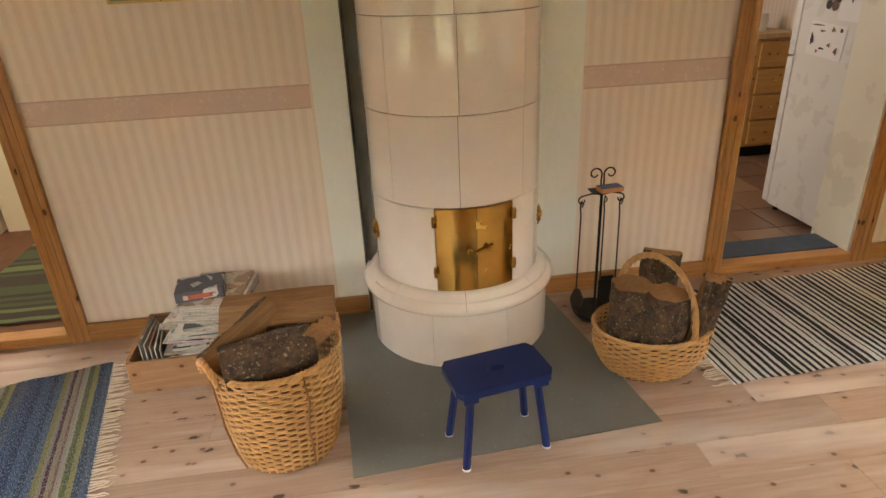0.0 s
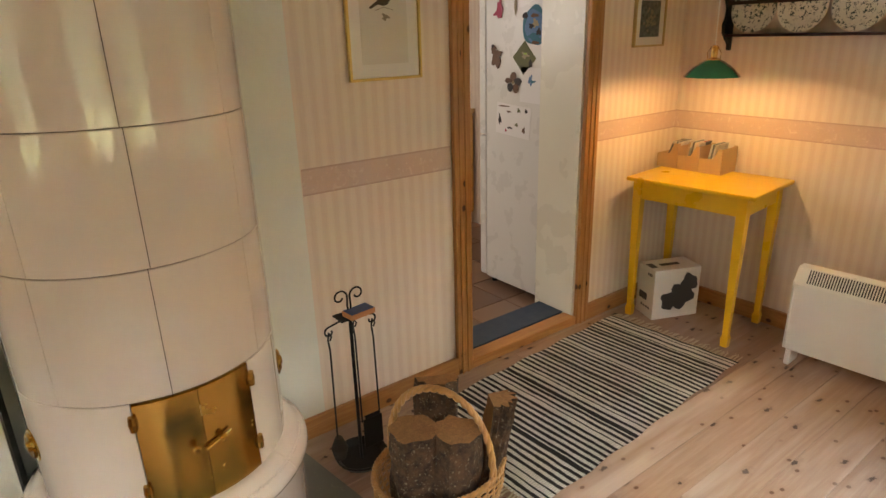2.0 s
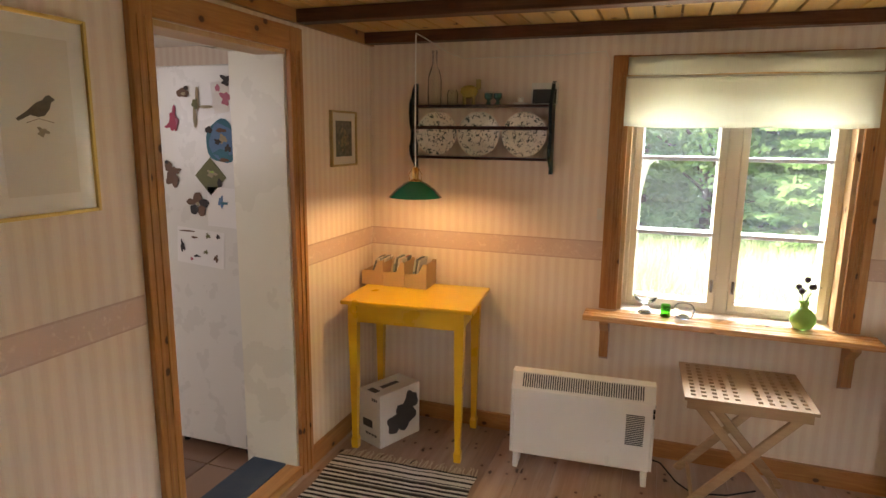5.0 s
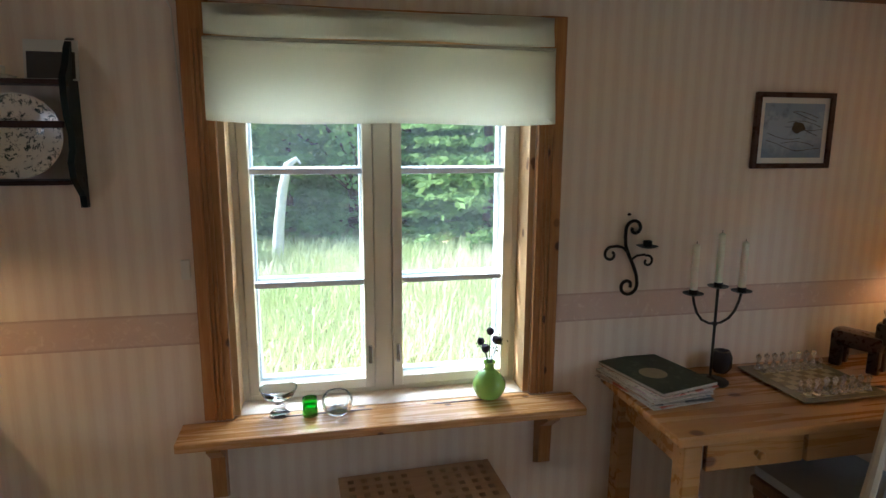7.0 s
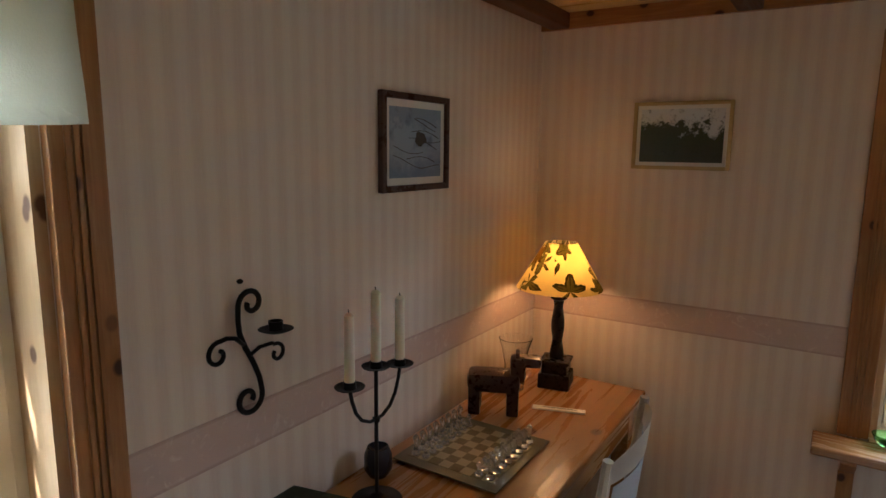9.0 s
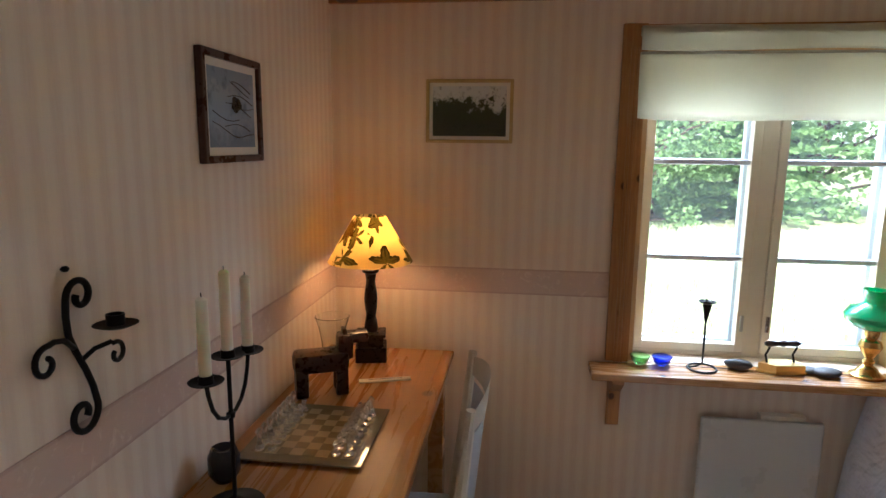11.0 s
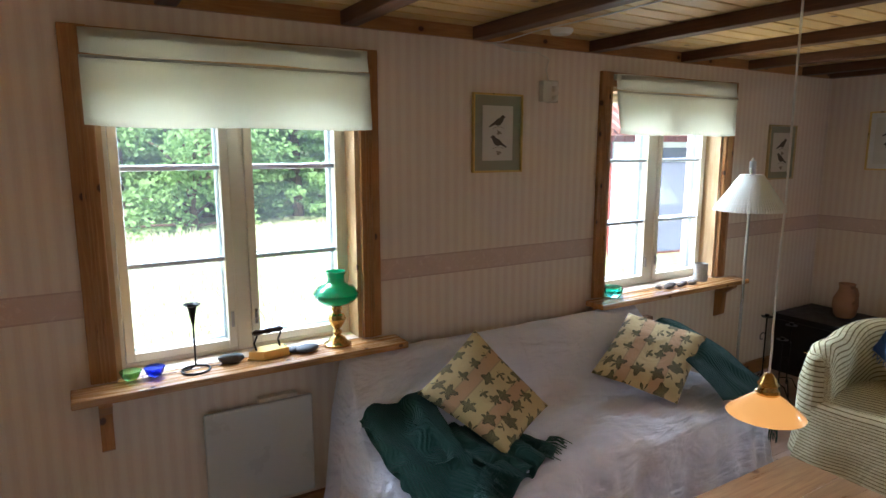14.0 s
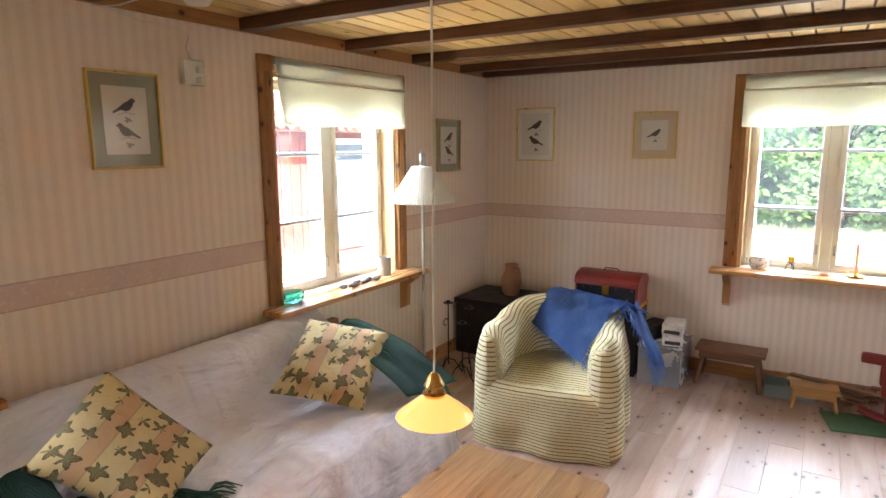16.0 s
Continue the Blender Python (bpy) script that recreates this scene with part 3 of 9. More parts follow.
structure("ground", boxes((-400, 400, -400, 400, -0.60, -0.45)), GRASSMAT, "rough sunlit meadow grass")
structure("foundation", boxes((XW - 0.24, XE + 0.24, YS - 0.24, YN + 2.4, -0.46, -0.04)), PLASTER)
KPAINT = plain("kitchen_wall_paint", (0.66, 0.60, 0.42), 0.6, vary=0.03)
structure("kitchen_walls", boxes((XW - 0.2, XE + 0.2, YN + 2.3, YN + 2.45, -0.04, TOP + 0.02), (1.0, 1.1, YN + 0.5, YN + 2.3, -0.04, TOP + 0.02), (-1.45, -0.0, YN + 1.5, YN + 1.6, 0, TOP)), KPAINT)
structure("ceiling_kitchen", boxes((XW, XE, YN + NT + 0.002, YN + 2.3, TOP - 0.012, TOP + 0.018)), WHITE, "white painted ceiling boards in the kitchen")

# ---- things: stove side ----


def bent_patch(r0, r1, a0, a1, z0, z1, n=6, crown=0.0):
    """A curved tile or plate round the z axis, angles in degrees."""
    bm = bmesh.new()
    cols = []
    for k in range(n + 1):
        a = radians(a0 + (a1 - a0) * k / n)
        c, s = math.cos(a), math.sin(a)
        cols.append([bm.verts.new((r * c, r * s, z)) for r, z in ((r0, z0), (r1 - 0.002, z0), (r1, z0 + 0.002), (r1 + crown, (z0 + z1) / 2), (r1, z1 - 0.002), (r1 - 0.002, z1), (r0, z1))])
    m = len(cols[0])
    for p, q in zip(cols, cols[1:]):
        for j in range(m):
            bm.faces.new((p[j], p[(j + 1) % m], q[(j + 1) % m], q[j]))
    bm.faces.new(cols[0])
    bm.faces.new(cols[-1][::-1])
    return bm


def glaze():
    m = Mat("stove_glaze", 0.12)
    v = m.mapped(spread=5.0)
    n, f = m.noise(v, 5, 4), m.noise(v, 18, 3)
    col = m.mix(n, (0.70, 0.60, 0.51), (0.77, 0.68, 0.59))
    col = m.mix(m.ramp(m.info.outputs["Random"], [(0, 0.0), (1, 0.25)]), col, (0.66, 0.60, 0.54))
    m.bump(m.math("ADD", n, m.math("MULTIPLY", f, 0.12)), 0.11, 0.02)
    return m.done(col, 0.13, Coat_Weight=1.0, Coat_Roughness=0.04)


GLAZE = glaze()
SX, SY = 1.227, 3.724
stove = thing("tiled_stove", (SX, SY, 0), "round white glazed tiled stove with brass doors in a plastered niche", "stove")
part("core", lathe([(0, 0.0), (0.352, 0.0), (0.352, 0.26), (0.318, 0.29), (0.318, 2.0), (0, 2.0)], 48), plain("joint_clay", (0.07, 0.045, 0.03), 0.9), stove)
random.seed(8)
for k in range(8):
    a = -90 + 45 * k - 24
    part("tile", bent_patch(0.34, 0.375, a + 0.12, a + 44.88, 0.005, 0.236), GLAZE, stove, smooth=True)
    a = -90 + 45 * k - 4
    prof = bmesh.new()
    cols = []
    for j in range(9):
        t = radians(a + 0.12 + (44.76) * j / 8)
        cols.append([prof.verts.new((r * math.cos(t), r * math.sin(t), z)) for r, z in ((0.315, 0.238), (0.383, 0.238), (0.395, 0.246), (0.399, 0.258), (0.395, 0.272), (0.385, 0.281), (0.371, 0.293), (0.355, 0.311), (0.338, 0.317), (0.315, 0.317))])
    for p, q in zip(cols, cols[1:]):
        for j in range(len(p)):
            prof.faces.new((p[j], p[(j + 1) % len(p)], q[(j + 1) % len(p)], q[j]))
    prof.faces.new(cols[0])
    prof.faces.new(cols[-1][::-1])
    part("moulding_tile", prof, GLAZE, stove, smooth=True)
relief = bmesh.new()
for k in range(110):
    t = radians(-160 + 140 * k / 109)
    lathe([(0, 0.006), (0.0035, 0.004), (0.0045, 0)], 6, relief, (0.3745 * math.cos(t), 0.3745 * math.sin(t), 0.2885 + 0.003 * (k % 2)))
part("relief", relief, GLAZE, stove)
D0, D1 = -111.5, -59.5
z = 0.319
for r, (zt, off) in enumerate(((0.650, 0), (0.975, -5), (1.29, 18), (1.63, -5), (1.985, 18))):
    if r == 0:
        spans = [(D1, -35), (-35, 10), (10, 55), (55, 100), (100, 145), (145, 190), (190, 360 + D0)]
    else:
        spans = [(-90 + off + 45 * k - (0 if r % 2 else 22), -90 + off + 45 * k - (0 if r % 2 else 22) + 45) for k in range(8)]
    for a0, a1 in spans:
        part("tile", bent_patch(0.313, 0.333, a0 + 0.16, a1 - 0.16, z + 0.0008, zt - 0.0008, crown=0.001), GLAZE, stove, smooth=True)
    z = zt
AGED = plain("aged_brass", (0.60, 0.36, 0.09), 0.2, 1.0, vary=0.35, scale=9, fine=40, bump=0.1)
dm = (D0 + D1) / 2
for a0, a1 in ((D0 + 0.4, dm - 0.15), (dm + 0.15, D1 - 0.4)):
    d = part("stove_door", bent_patch(0.323, 0.3355, a0, a1, 0.321, 0.647), AGED, stove, "polished aged brass stove door", smooth=True)
for a in (D0, D1):
    for zz in (0.40, 0.60):
        t = radians(a)
        part("hinge", lathe([(0, 0), (0.009, 0), (0.011, 0.02), (0.009, 0.04), (0, 0.04)], 10, at=(0.339 * math.cos(t), 0.339 * math.sin(t), zz - 0.02)), AGED, stove)
for a in (dm - 5, dm + 7):
    t = radians(a)
    c, s = math.cos(t), math.sin(t)
    part("knob", tube([(0.333 * c, 0.333 * s, 0.49), (0.346 * c, 0.346 * s, 0.49), (0.354 * c, 0.354 * s, 0.49), (0.359 * c, 0.359 * s, 0.49)], 0.007, 10, taper=[0.004, 0.004, 0.011, 0.006]), AGED, stove)
t = radians(dm + 5)
part("latch", tube([(0.344 * math.cos(radians(dm + q)), 0.344 * math.sin(radians(dm + q)), 0.477 + 0.002 * q) for q in (-1, 2, 5, 8, 11)], 0.004), AGED, stove)
for a, zz in ((-168, 0.495), (-12, 0.50)):
    t = radians(a)
    rosette = lathe([(0, 0.016), (0.012, 0.016), (0.016, 0.008), (0.032, 0.010), (0.036, 0.004), (0.044, 0.003), (0.045, 0)], 20)
    bmesh.ops.rotate(rosette, verts=rosette.verts, cent=(0, 0, 0), matrix=Matrix.Rotation(radians(90), 3, "Y"))
    bmesh.ops.rotate(rosette, verts=rosette.verts, cent=(0, 0, 0), matrix=Matrix.Rotation(t, 3, "Z"))
    part("vent_rosette", rosette, AGED, stove, "round brass vent rosette", smooth=True, at=(0.334 * math.cos(t), 0.334 * math.sin(t), zz))

SHEETM = Mat("hearth_sheet", 0.5)
v = SHEETM.mapped()
n1, n2 = SHEETM.noise(v, 4, 6, 0.65), SHEETM.noise(v, 70, 3)
c = SHEETM.mix(n1, (0.115, 0.115, 0.10), (0.20, 0.20, 0.18))
c = SHEETM.mix(SHEETM.ramp(n2, [(0.62, 0.0), (0.8, 0.6)]), c, (0.30, 0.28, 0.24))
SHEETM.bump(n1, 0.2, 0.003)
SHEETM = SHEETM.done(c, SHEETM.ramp(n1, [(0.3, 0.35), (0.7, 0.6)]), Metallic=0.35)
sheet = bmesh.new()
rim = ((0.755, 2.855), (1.79, 2.925), (1.66, 3.865), (0.695, 3.865))
lo, hi = [[sheet.verts.new((*q, z)) for q in rim] for z in (0.0004, 0.004)]
sheet.faces.new(lo)
sheet.faces.new(hi)
for k in range(4):
    sheet.faces.new((lo[k], lo[(k + 1) % 4], hi[(k + 1) % 4], hi[k]))
tagged(finish("hearth_plate", sheet, SHEETM), "dull grey sheet metal hearth plate on the floor before the stove", "hearth plate")

# blue stool
BLUE = plain("blue_gloss_paint", (0.004, 0.014, 0.075), 0.42, vary=0.03, scale=4, fine=60, bump=0.06, dist=0.002, Specular_IOR_Level=0.22)
stool = thing("footstool", (1.225, 2.937, 0), "small glossy dark blue wooden footstool with a grip hole", "stool", rz=11)
bm = bmesh.new()
W, D = 0.158, 0.094
ring_o, ring_i, N = [], [], 32
for k in range(N):
    a = 2 * math.pi * k / N
    c, s = math.cos(a), math.sin(a)
    f = 1 / max(abs(c) / W, abs(s) / D)
    ring_o.append((f * c, f * s))
    ring_i.append((0.030 * c, 0.014 * s))
lay = []
for zz in (0.268, 0.290):
    lay.append(([bm.verts.new((*p, zz)) for p in ring_o], [bm.verts.new((*p, zz)) for p in ring_i]))
for k in range(N):
    j = (k + 1) % N
    bm.faces.new((lay[1][0][k], lay[1][0][j], lay[1][1][j], lay[1][1][k]))
    bm.faces.new((lay[0][0][k], lay[0][1][k], lay[0][1][j], lay[0][0][j]))
    bm.faces.new((lay[0][0][k], lay[0][0][j], lay[1][0][j], lay[1][0][k]))
    bm.faces.new((lay[0][1][k], lay[1][1][k], lay[1][1][j], lay[0][1][j]))
part("seat", bm, BLUE, stool)
for sx in (-1, 1):
    part("cleat", boxes((sx * 0.115 - 0.024, sx * 0.115 + 0.024, -0.085, 0.085, 0.243, 0.267), bevel=0.004), BLUE, stool)
    for sy in (-1, 1):
        top, foot = (sx * 0.110, sy * 0.060, 0.25), (sx * 0.138, sy * 0.082, 0.004)
        part("leg", tube([top, foot], 0.0135, 8), BLUE, stool, smooth=True)
        part("foot_pad", tube([(foot[0], foot[1], 0.007), (foot[0], foot[1], 0.0)], 0.0145, 8), WHITE, stool, "white felt pad")

# baskets
WICK = plain("wicker", (0.50, 0.26, 0.09), 0.38, vary=0.45, scale=40, fine=200, bump=0.3, dist=0.001)
WICKD = plain("wicker_dark", (0.23, 0.10, 0.035), 0.5, vary=0.3, scale=40)


def wicker(name, at, label, rb, rt, h, squash, stakes, rows, bulge=0.02):
    b = thing(name, at, label, "basket")
    bm = bmesh.new()
    n = stakes * 4

    def rad(u):
        return rb + (rt - rb) * u + bulge * math.sin(math.pi * u)
    for r in range(rows):
        u = (r + 0.5) / rows
        z = 0.008 + u * (h - 0.012)
        th = 0.43 * h / rows
        ringv = []
        for k in range(n):
            a = 2 * math.pi * k / n
            w = 0.0036 * math.cos(a * stakes / 2 + math.pi * (r % 2)) + random.uniform(-0.0006, 0.0006)
            R = rad(u) + w
            zz = z + random.uniform(-0.0006, 0.0006)
            c, s = math.cos(a), math.sin(a) * squash
            ringv.append([bm.verts.new(((R + dr) * c, (R + dr) * s, zz + dz)) for dr, dz in ((th * 0.8, 0), (0, th), (-th * 0.8, 0), (0, -th))])
        for k in range(n):
            p, q = ringv[k], ringv[(k + 1) % n]
            for j in range(4):
                bm.faces.new((p[j], p[(j + 1) % 4], q[(j + 1) % 4], q[j]))
    part("weave", bm, WICK, b, smooth="all")
    bm = bmesh.new()
    for k in range(stakes):
        a = 2 * math.pi * (k + 0.5) / stakes
        tube([(rad(u) * math.cos(a), rad(u) * math.sin(a) * squash, 0.004 + u * h) for u in (0, 0.25, 0.5, 0.75, 1.0)], 0.0035, 5, bm)
    part("stakes", bm, WICK, b)["kind"] = "stuff"
    bm = bmesh.new()
    for ph in (0, 2.1, 4.2):
        pts = []
        for k in range(97):
            a = 2 * math.pi * k / 96
            t = a * 26 + ph
            R = rad(1) + 0.006 + 0.0065 * math.cos(t)
            pts.append((R * math.cos(a), R * math.sin(a) * squash, h + 0.004 + 0.0065 * math.sin(t)))
        tube(pts, 0.0052, 5, bm)
    part("rim", bm, WICK, b, "plaited wicker rim", smooth="all")
    part("base", lathe([(0, 0.0), (rb, 0.0), (rb, 0.012), (0, 0.012)], 40, squash=(1, squash)), WICKD, b)
    return b


random.seed(3)
bk1 = wicker("log_basket", (0.545, 3.065, 0), "tall round wicker log basket heaped with split birch logs", 0.155, 0.195, 0.37, 0.97, 38, 30, 0.012)
for s, ang in ((1, 215), (1, 35)):
    ca, sa = math.cos(radians(ang)), math.sin(radians(ang))
    px, py = -sa, ca
    bm = bmesh.new()
    for ph in (0, math.pi):
        pts = []
        for k in range(25):
            t = math.pi * k / 24
            w = 0.052 * math.cos(t)
            rr = 0.205 + 0.012 * math.sin(t) + 0.005 * math.cos(k * 1.3 + ph)
            pts.append((rr * ca + w * px, rr * sa + w * py, 0.36 + 0.062 * math.sin(t) + 0.005 * math.sin(k * 1.3 + ph)))
        tube(pts, 0.0065, 6, bm)
    part("handle", bm, WICK, bk1, "twisted wicker side handle", smooth="all")
for a in (218, 300):
    bm = tube([(q * math.cos(radians(a + d)), q * math.sin(radians(a + d)), z) for d, z, q in ((0, 0.375, 0.212), (2, 0.28, 0.207), (-1, 0.18, 0.199), (2, 0.08, 0.186), (4, 0.006, 0.166))], 0.0035, 5)
    part("binding", bm, WICKD, bk1)
bk2 = wicker("handled_basket", (1.895, 3.265, 0), "low oval wicker basket with arched handle holding upright logs", 0.172, 0.214, 0.175, 0.8, 40, 16, 0.02)
bm = bmesh.new()
for ph in (0, 2.1, 4.2):
    pts = []
    for k in range(61):
        t = math.pi * k / 60
        c = math.cos(t)
        rx, ry = 0.20 * c * 0.42, -0.195 * c * 0.80
        pts.append((rx + 0.006 * math.cos(k * 0.8 + ph), ry + 0.006 * math.sin(k * 0.8 + ph), 0.16 + 0.285 * math.sin(t) ** 0.8 + 0.004 * math.sin(k * 0.8 + ph)))
    tube(pts, 0.0072, 6, bm)
part("handle", bm, WICK, bk2, "twisted wicker arch handle", smooth="all")


def bark_mat(name, a, b, spot):
    m = Mat(name, 0.9)
    v = m.mapped((1, 1, 1), spread=5.0)
    n, f = m.noise(v, 28, 6, 0.7), m.noise(v, 90, 4)
    col = m.mix(m.ramp(n, [(0.35, 0.0), (0.65, 1.0)]), a, b)
    col = m.mix(m.ramp(f, [(0.60, 0.0), (0.66, 0.6)]), col, spot)
    m.bump(m.math("ADD", n, m.math("MULTIPLY", f, 0.4)), 1.0, 0.012)
    return m.done(col, 0.92)


BARK = bark_mat("bark", (0.025, 0.013, 0.008), (0.12, 0.065, 0.032), (0.33, 0.29, 0.20))
WOODIN = pine("split_wood", (0.42, 0.23, 0.10), (0.20, 0.095, 0.04), 2, 0.8, ring=22, knots=False, gloss=0.2)


def log(name, m, length, r, split, label, seed, wedge=None):
    """A log along local z; split: the part of the round that bark covers, in degrees."""
    rnd = random.Random(seed)
    root = new(name)
    root.matrix_world = m
    tagged(root, label, "log", "firewood logs")
    bm = bmesh.new()
    n, rows = 18, 9
    offs = [rnd.uniform(-0.1, 0.1) for _ in range(n)]
    rings = []
    for j in range(rows + 1):
        u = j / rows
        ring = []
        for k in range(n):
            a = radians(split) * k / (n - 1) - radians(split) / 2
            R = r * (1 + offs[k] + 0.06 * math.sin(7 * u + 2 * k + seed) + rnd.uniform(-0.03, 0.03))
            ring.append(bm.verts.new((R * math.cos(a), R * math.sin(a), (u - 0.5) * length + rnd.uniform(-0.002, 0.002))))
        if split < 350:
            ring.append(bm.verts.new((r * 0.02 + rnd.uniform(-0.004, 0.004), rnd.uniform(-0.003, 0.003), (u - 0.5) * length)))
        rings.append(ring)
    q = len(rings[0])
    for p, s in zip(rings, rings[1:]):
        for k in range(q):
            f = bm.faces.new((p[k], p[(k + 1) % q], s[(k + 1) % q], s[k]))
            f.material_index = 1 if (split < 350 and k >= n - 1) else 0
    for ring in (rings[0], rings[-1]):
        bm.faces.new(ring).material_index = 1
    part("log_wood", bm, [BARK, WOODIN], root, smooth=True)
    return root


def lay(p, d, spin=0.0):
    """A pose at p whose local z looks along d."""
    return Matrix.Translation(p) @ Vector(d).to_track_quat("Z", "Y").to_matrix().to_4x4() @ Matrix.Rotation(radians(spin), 4, "Z")


log("firewood", lay((0.56, 3.17, 0.475), (1, 0.02, 0.0), 290), 0.36, 0.088, 130, "split birch log lying across the top of the basket", 1)
log("firewood", lay((0.545, 2.99, 0.385), (1, 0.25, 0.04), 150), 0.27, 0.068, 330, "lichen-spotted round log in the tall basket", 2)
log("firewood", lay((0.480, 3.06, 0.395), (0.75, 0.75, 0.34), 10), 0.27, 0.075, 140, "split log with pale face in the tall basket", 3)
log("firewood", lay((0.665, 3.03, 0.36), (0.5, -0.5, 0.7), 70), 0.26, 0.06, 110, "thin split log wedged in the tall basket", 4)
log("firewood", lay((0.53, 3.08, 0.26), (1, -0.5, 0.1), 10), 0.26, 0.06, 340, "dark log low in the tall basket", 5)
log("firewood", lay((0.47, 3.12, 0.24), (-0.3, 1, 0.1), 10), 0.24, 0.065, 340, "dark round log low in the tall basket", 6)
log("firewood", lay((1.795, 3.265, 0.215), (0.03, 0.02, 1), 0), 0.27, 0.075, 358, "short round bark-covered log standing in the basket", 7)
log("firewood", lay((1.895, 3.185, 0.205), (0.06, -0.03, 1), 60), 0.28, 0.072, 352, "rough round log standing under the basket handle", 8)
log("firewood", lay((1.93, 3.33, 0.265), (0.12, 0.1, 1), 120), 0.34, 0.07, 200, "half-round log standing at the back of the basket", 9)
log("firewood", lay((2.015, 3.215, 0.235), (0.18, -0.02, 1), 215), 0.33, 0.085, 110, "split log with a pale flat face leaning on the rim", 10)

# fireplace tools
tools = thing("fireplace_tool_stand", (1.815, 3.64, 0), "black wrought iron fireplace tool stand with scrolled top", "fireplace tools")
part("base_pan", lathe([(0, 0.01), (0.07, 0.012), (0.085, 0.03), (0.09, 0.032), (0.088, 0.022), (0.07, 0.0), (0, 0.0)], 24), BLACKIRON, tools)
bm = tube([(0, 0, 0.01), (0, 0, 0.56)], 0.006)
for s in (-1, 1):
    tube([(s * 0.002, 0, 0.55), (s * 0.006, 0, 0.60)] + [(s * p[0], 0, p[2]) for p in spiral(0.03, 0.632, 0.026, 0.009, 190, -160, n=20)], 0.0032, 6, bm)
    tube([(0, 0, 0.545), (s * 0.04, 0, 0.552), (s * 0.07, 0, 0.545)] + [(s * p[0], 0, p[2]) for p in spiral(0.075, 0.526, 0.018, 0.008, 80, -200, n=14)], 0.0032, 6, bm)
part("stand", bm, BLACKIRON, tools, smooth="all")
tools.scale = (1.06, 1.06, 1.03)
part("tray", boxes((-0.045, 0.065, -0.03, 0.03, 0.560, 0.565)), BLACKIRON, tools)
for x, y in ((-0.078, 0.0), (0.078, 0.0), (0.03, 0.035)):
    part("tool_rod", tube([(x, y - 0.006, 0.50), (x + 0.004, y - 0.01, 0.515), (x, y, 0.525), (x - 0.004, y, 0.50), (x, y, 0.46), (x * 1.05, y, 0.12)], 0.003, 6), BLACKIRON, tools)
part("shovel", boxes((-0.014, 0.056, -0.062, -0.056, 0.09, 0.20), (-0.006, 0.048, -0.0615, -0.0565, 0.20, 0.215), bevel=0.0025), BLACKIRON, tools)
part("brush", lathe([(0, 0.04), (0.02, 0.05), (0.028, 0.09), (0.012, 0.13), (0, 0.13)], 14, at=(-0.078, 0, 0)), plain("soot_bristle", (0.03, 0.025, 0.02), 0.95), tools)
match = thing("matchbox", (1.832, 3.62, 0.583), "large matchbox with blue lid and orange sides on the tool stand", "matchbox", rz=6)
part("box_body", boxes((-0.04, 0.055, -0.028, 0.028, 0.0, 0.018), bevel=0.001), plain("match_orange", (0.55, 0.22, 0.08), 0.6), match)
part("lid_print", boxes((-0.038, 0.053, -0.026, 0.026, 0.0185, 0.0195)), plain("match_blue", (0.06, 0.10, 0.25), 0.5, vary=0.6, scale=60), match)

# crate with papers
CRATEW = pine("crate_pine", (0.38, 0.22, 0.12), (0.24, 0.12, 0.06), 0, 0.6, ring=12, knot_scale=9, gloss=0.2)
crate = thing("wooden_crate", (0.13, 3.63, 0), "plain wooden crate of old newspapers and magazines by the wall", "crate", rz=2)
for d in ((-0.21, 0.24, -0.19, -0.176, 0, 0.135), (-0.21, 0.24, 0.176, 0.19, 0, 0.135), (-0.21, -0.196, -0.175, 0.175, 0, 0.145), (0.226, 0.24, -0.175, 0.175, 0, 0.145), (-0.195, 0.225, -0.175, 0.175, 0.002, 0.012)):
    part("crate_board", boxes(d, bevel=0.0015), CRATEW, crate)
random.seed(11)
INKS = [(0.42, 0.38, 0.33), (0.60, 0.57, 0.50), (0.10, 0.10, 0.11), (0.42, 0.30, 0.22), (0.55, 0.53, 0.50), (0.30, 0.06, 0.30), (0.50, 0.12, 0.07), (0.20, 0.24, 0.26), (0.74, 0.72, 0.67)]


def paper_mat(i, c):
    m = Mat("magazine_print", 0.45)
    v = m.mapped((1, 1, 1), spread=9.0)
    vo = m.voronoi(v, 22)
    n = m.noise(v, 60, 3)
    col = m.mix(m.ramp(vo.outputs["Color"], [(0.5, 0.0), (0.55, 0.7)], "CONSTANT"), c, (0.66, 0.62, 0.55))
    col = m.mix(m.ramp(n, [(0.6, 0.0), (0.64, 0.6)]), col, (0.06, 0.05, 0.05))
    return m.done(col, 0.5, Specular_IOR_Level=0.2)


PRINTS = [paper_mat(i, c) for i, c in enumerate(INKS)]
PAGES = plain("page_edges", (0.42, 0.38, 0.32), 0.8, vary=0.4, scale=200)


def magazine(at, w, d, h, rz, mat, label, tilt=0.0, group="old magazines"):
    t = thing("magazine", at, label, "magazine", group, rz=rz)
    t.rotation_euler = (radians(tilt), 0, radians(rz))
    part("page_block", boxes((-w / 2, w / 2 - 0.001, -d / 2, d / 2, 0.0008, h - 0.0008)), PAGES, t)
    part("cover", boxes((-w / 2 - 0.0005, w / 2, -d / 2 - 0.0005, d / 2 + 0.0005, 0, 0.0007), (-w / 2 - 0.0005, w / 2, -d / 2 - 0.0005, d / 2 + 0.0005, h - 0.0007, h)), mat, t)
    return t


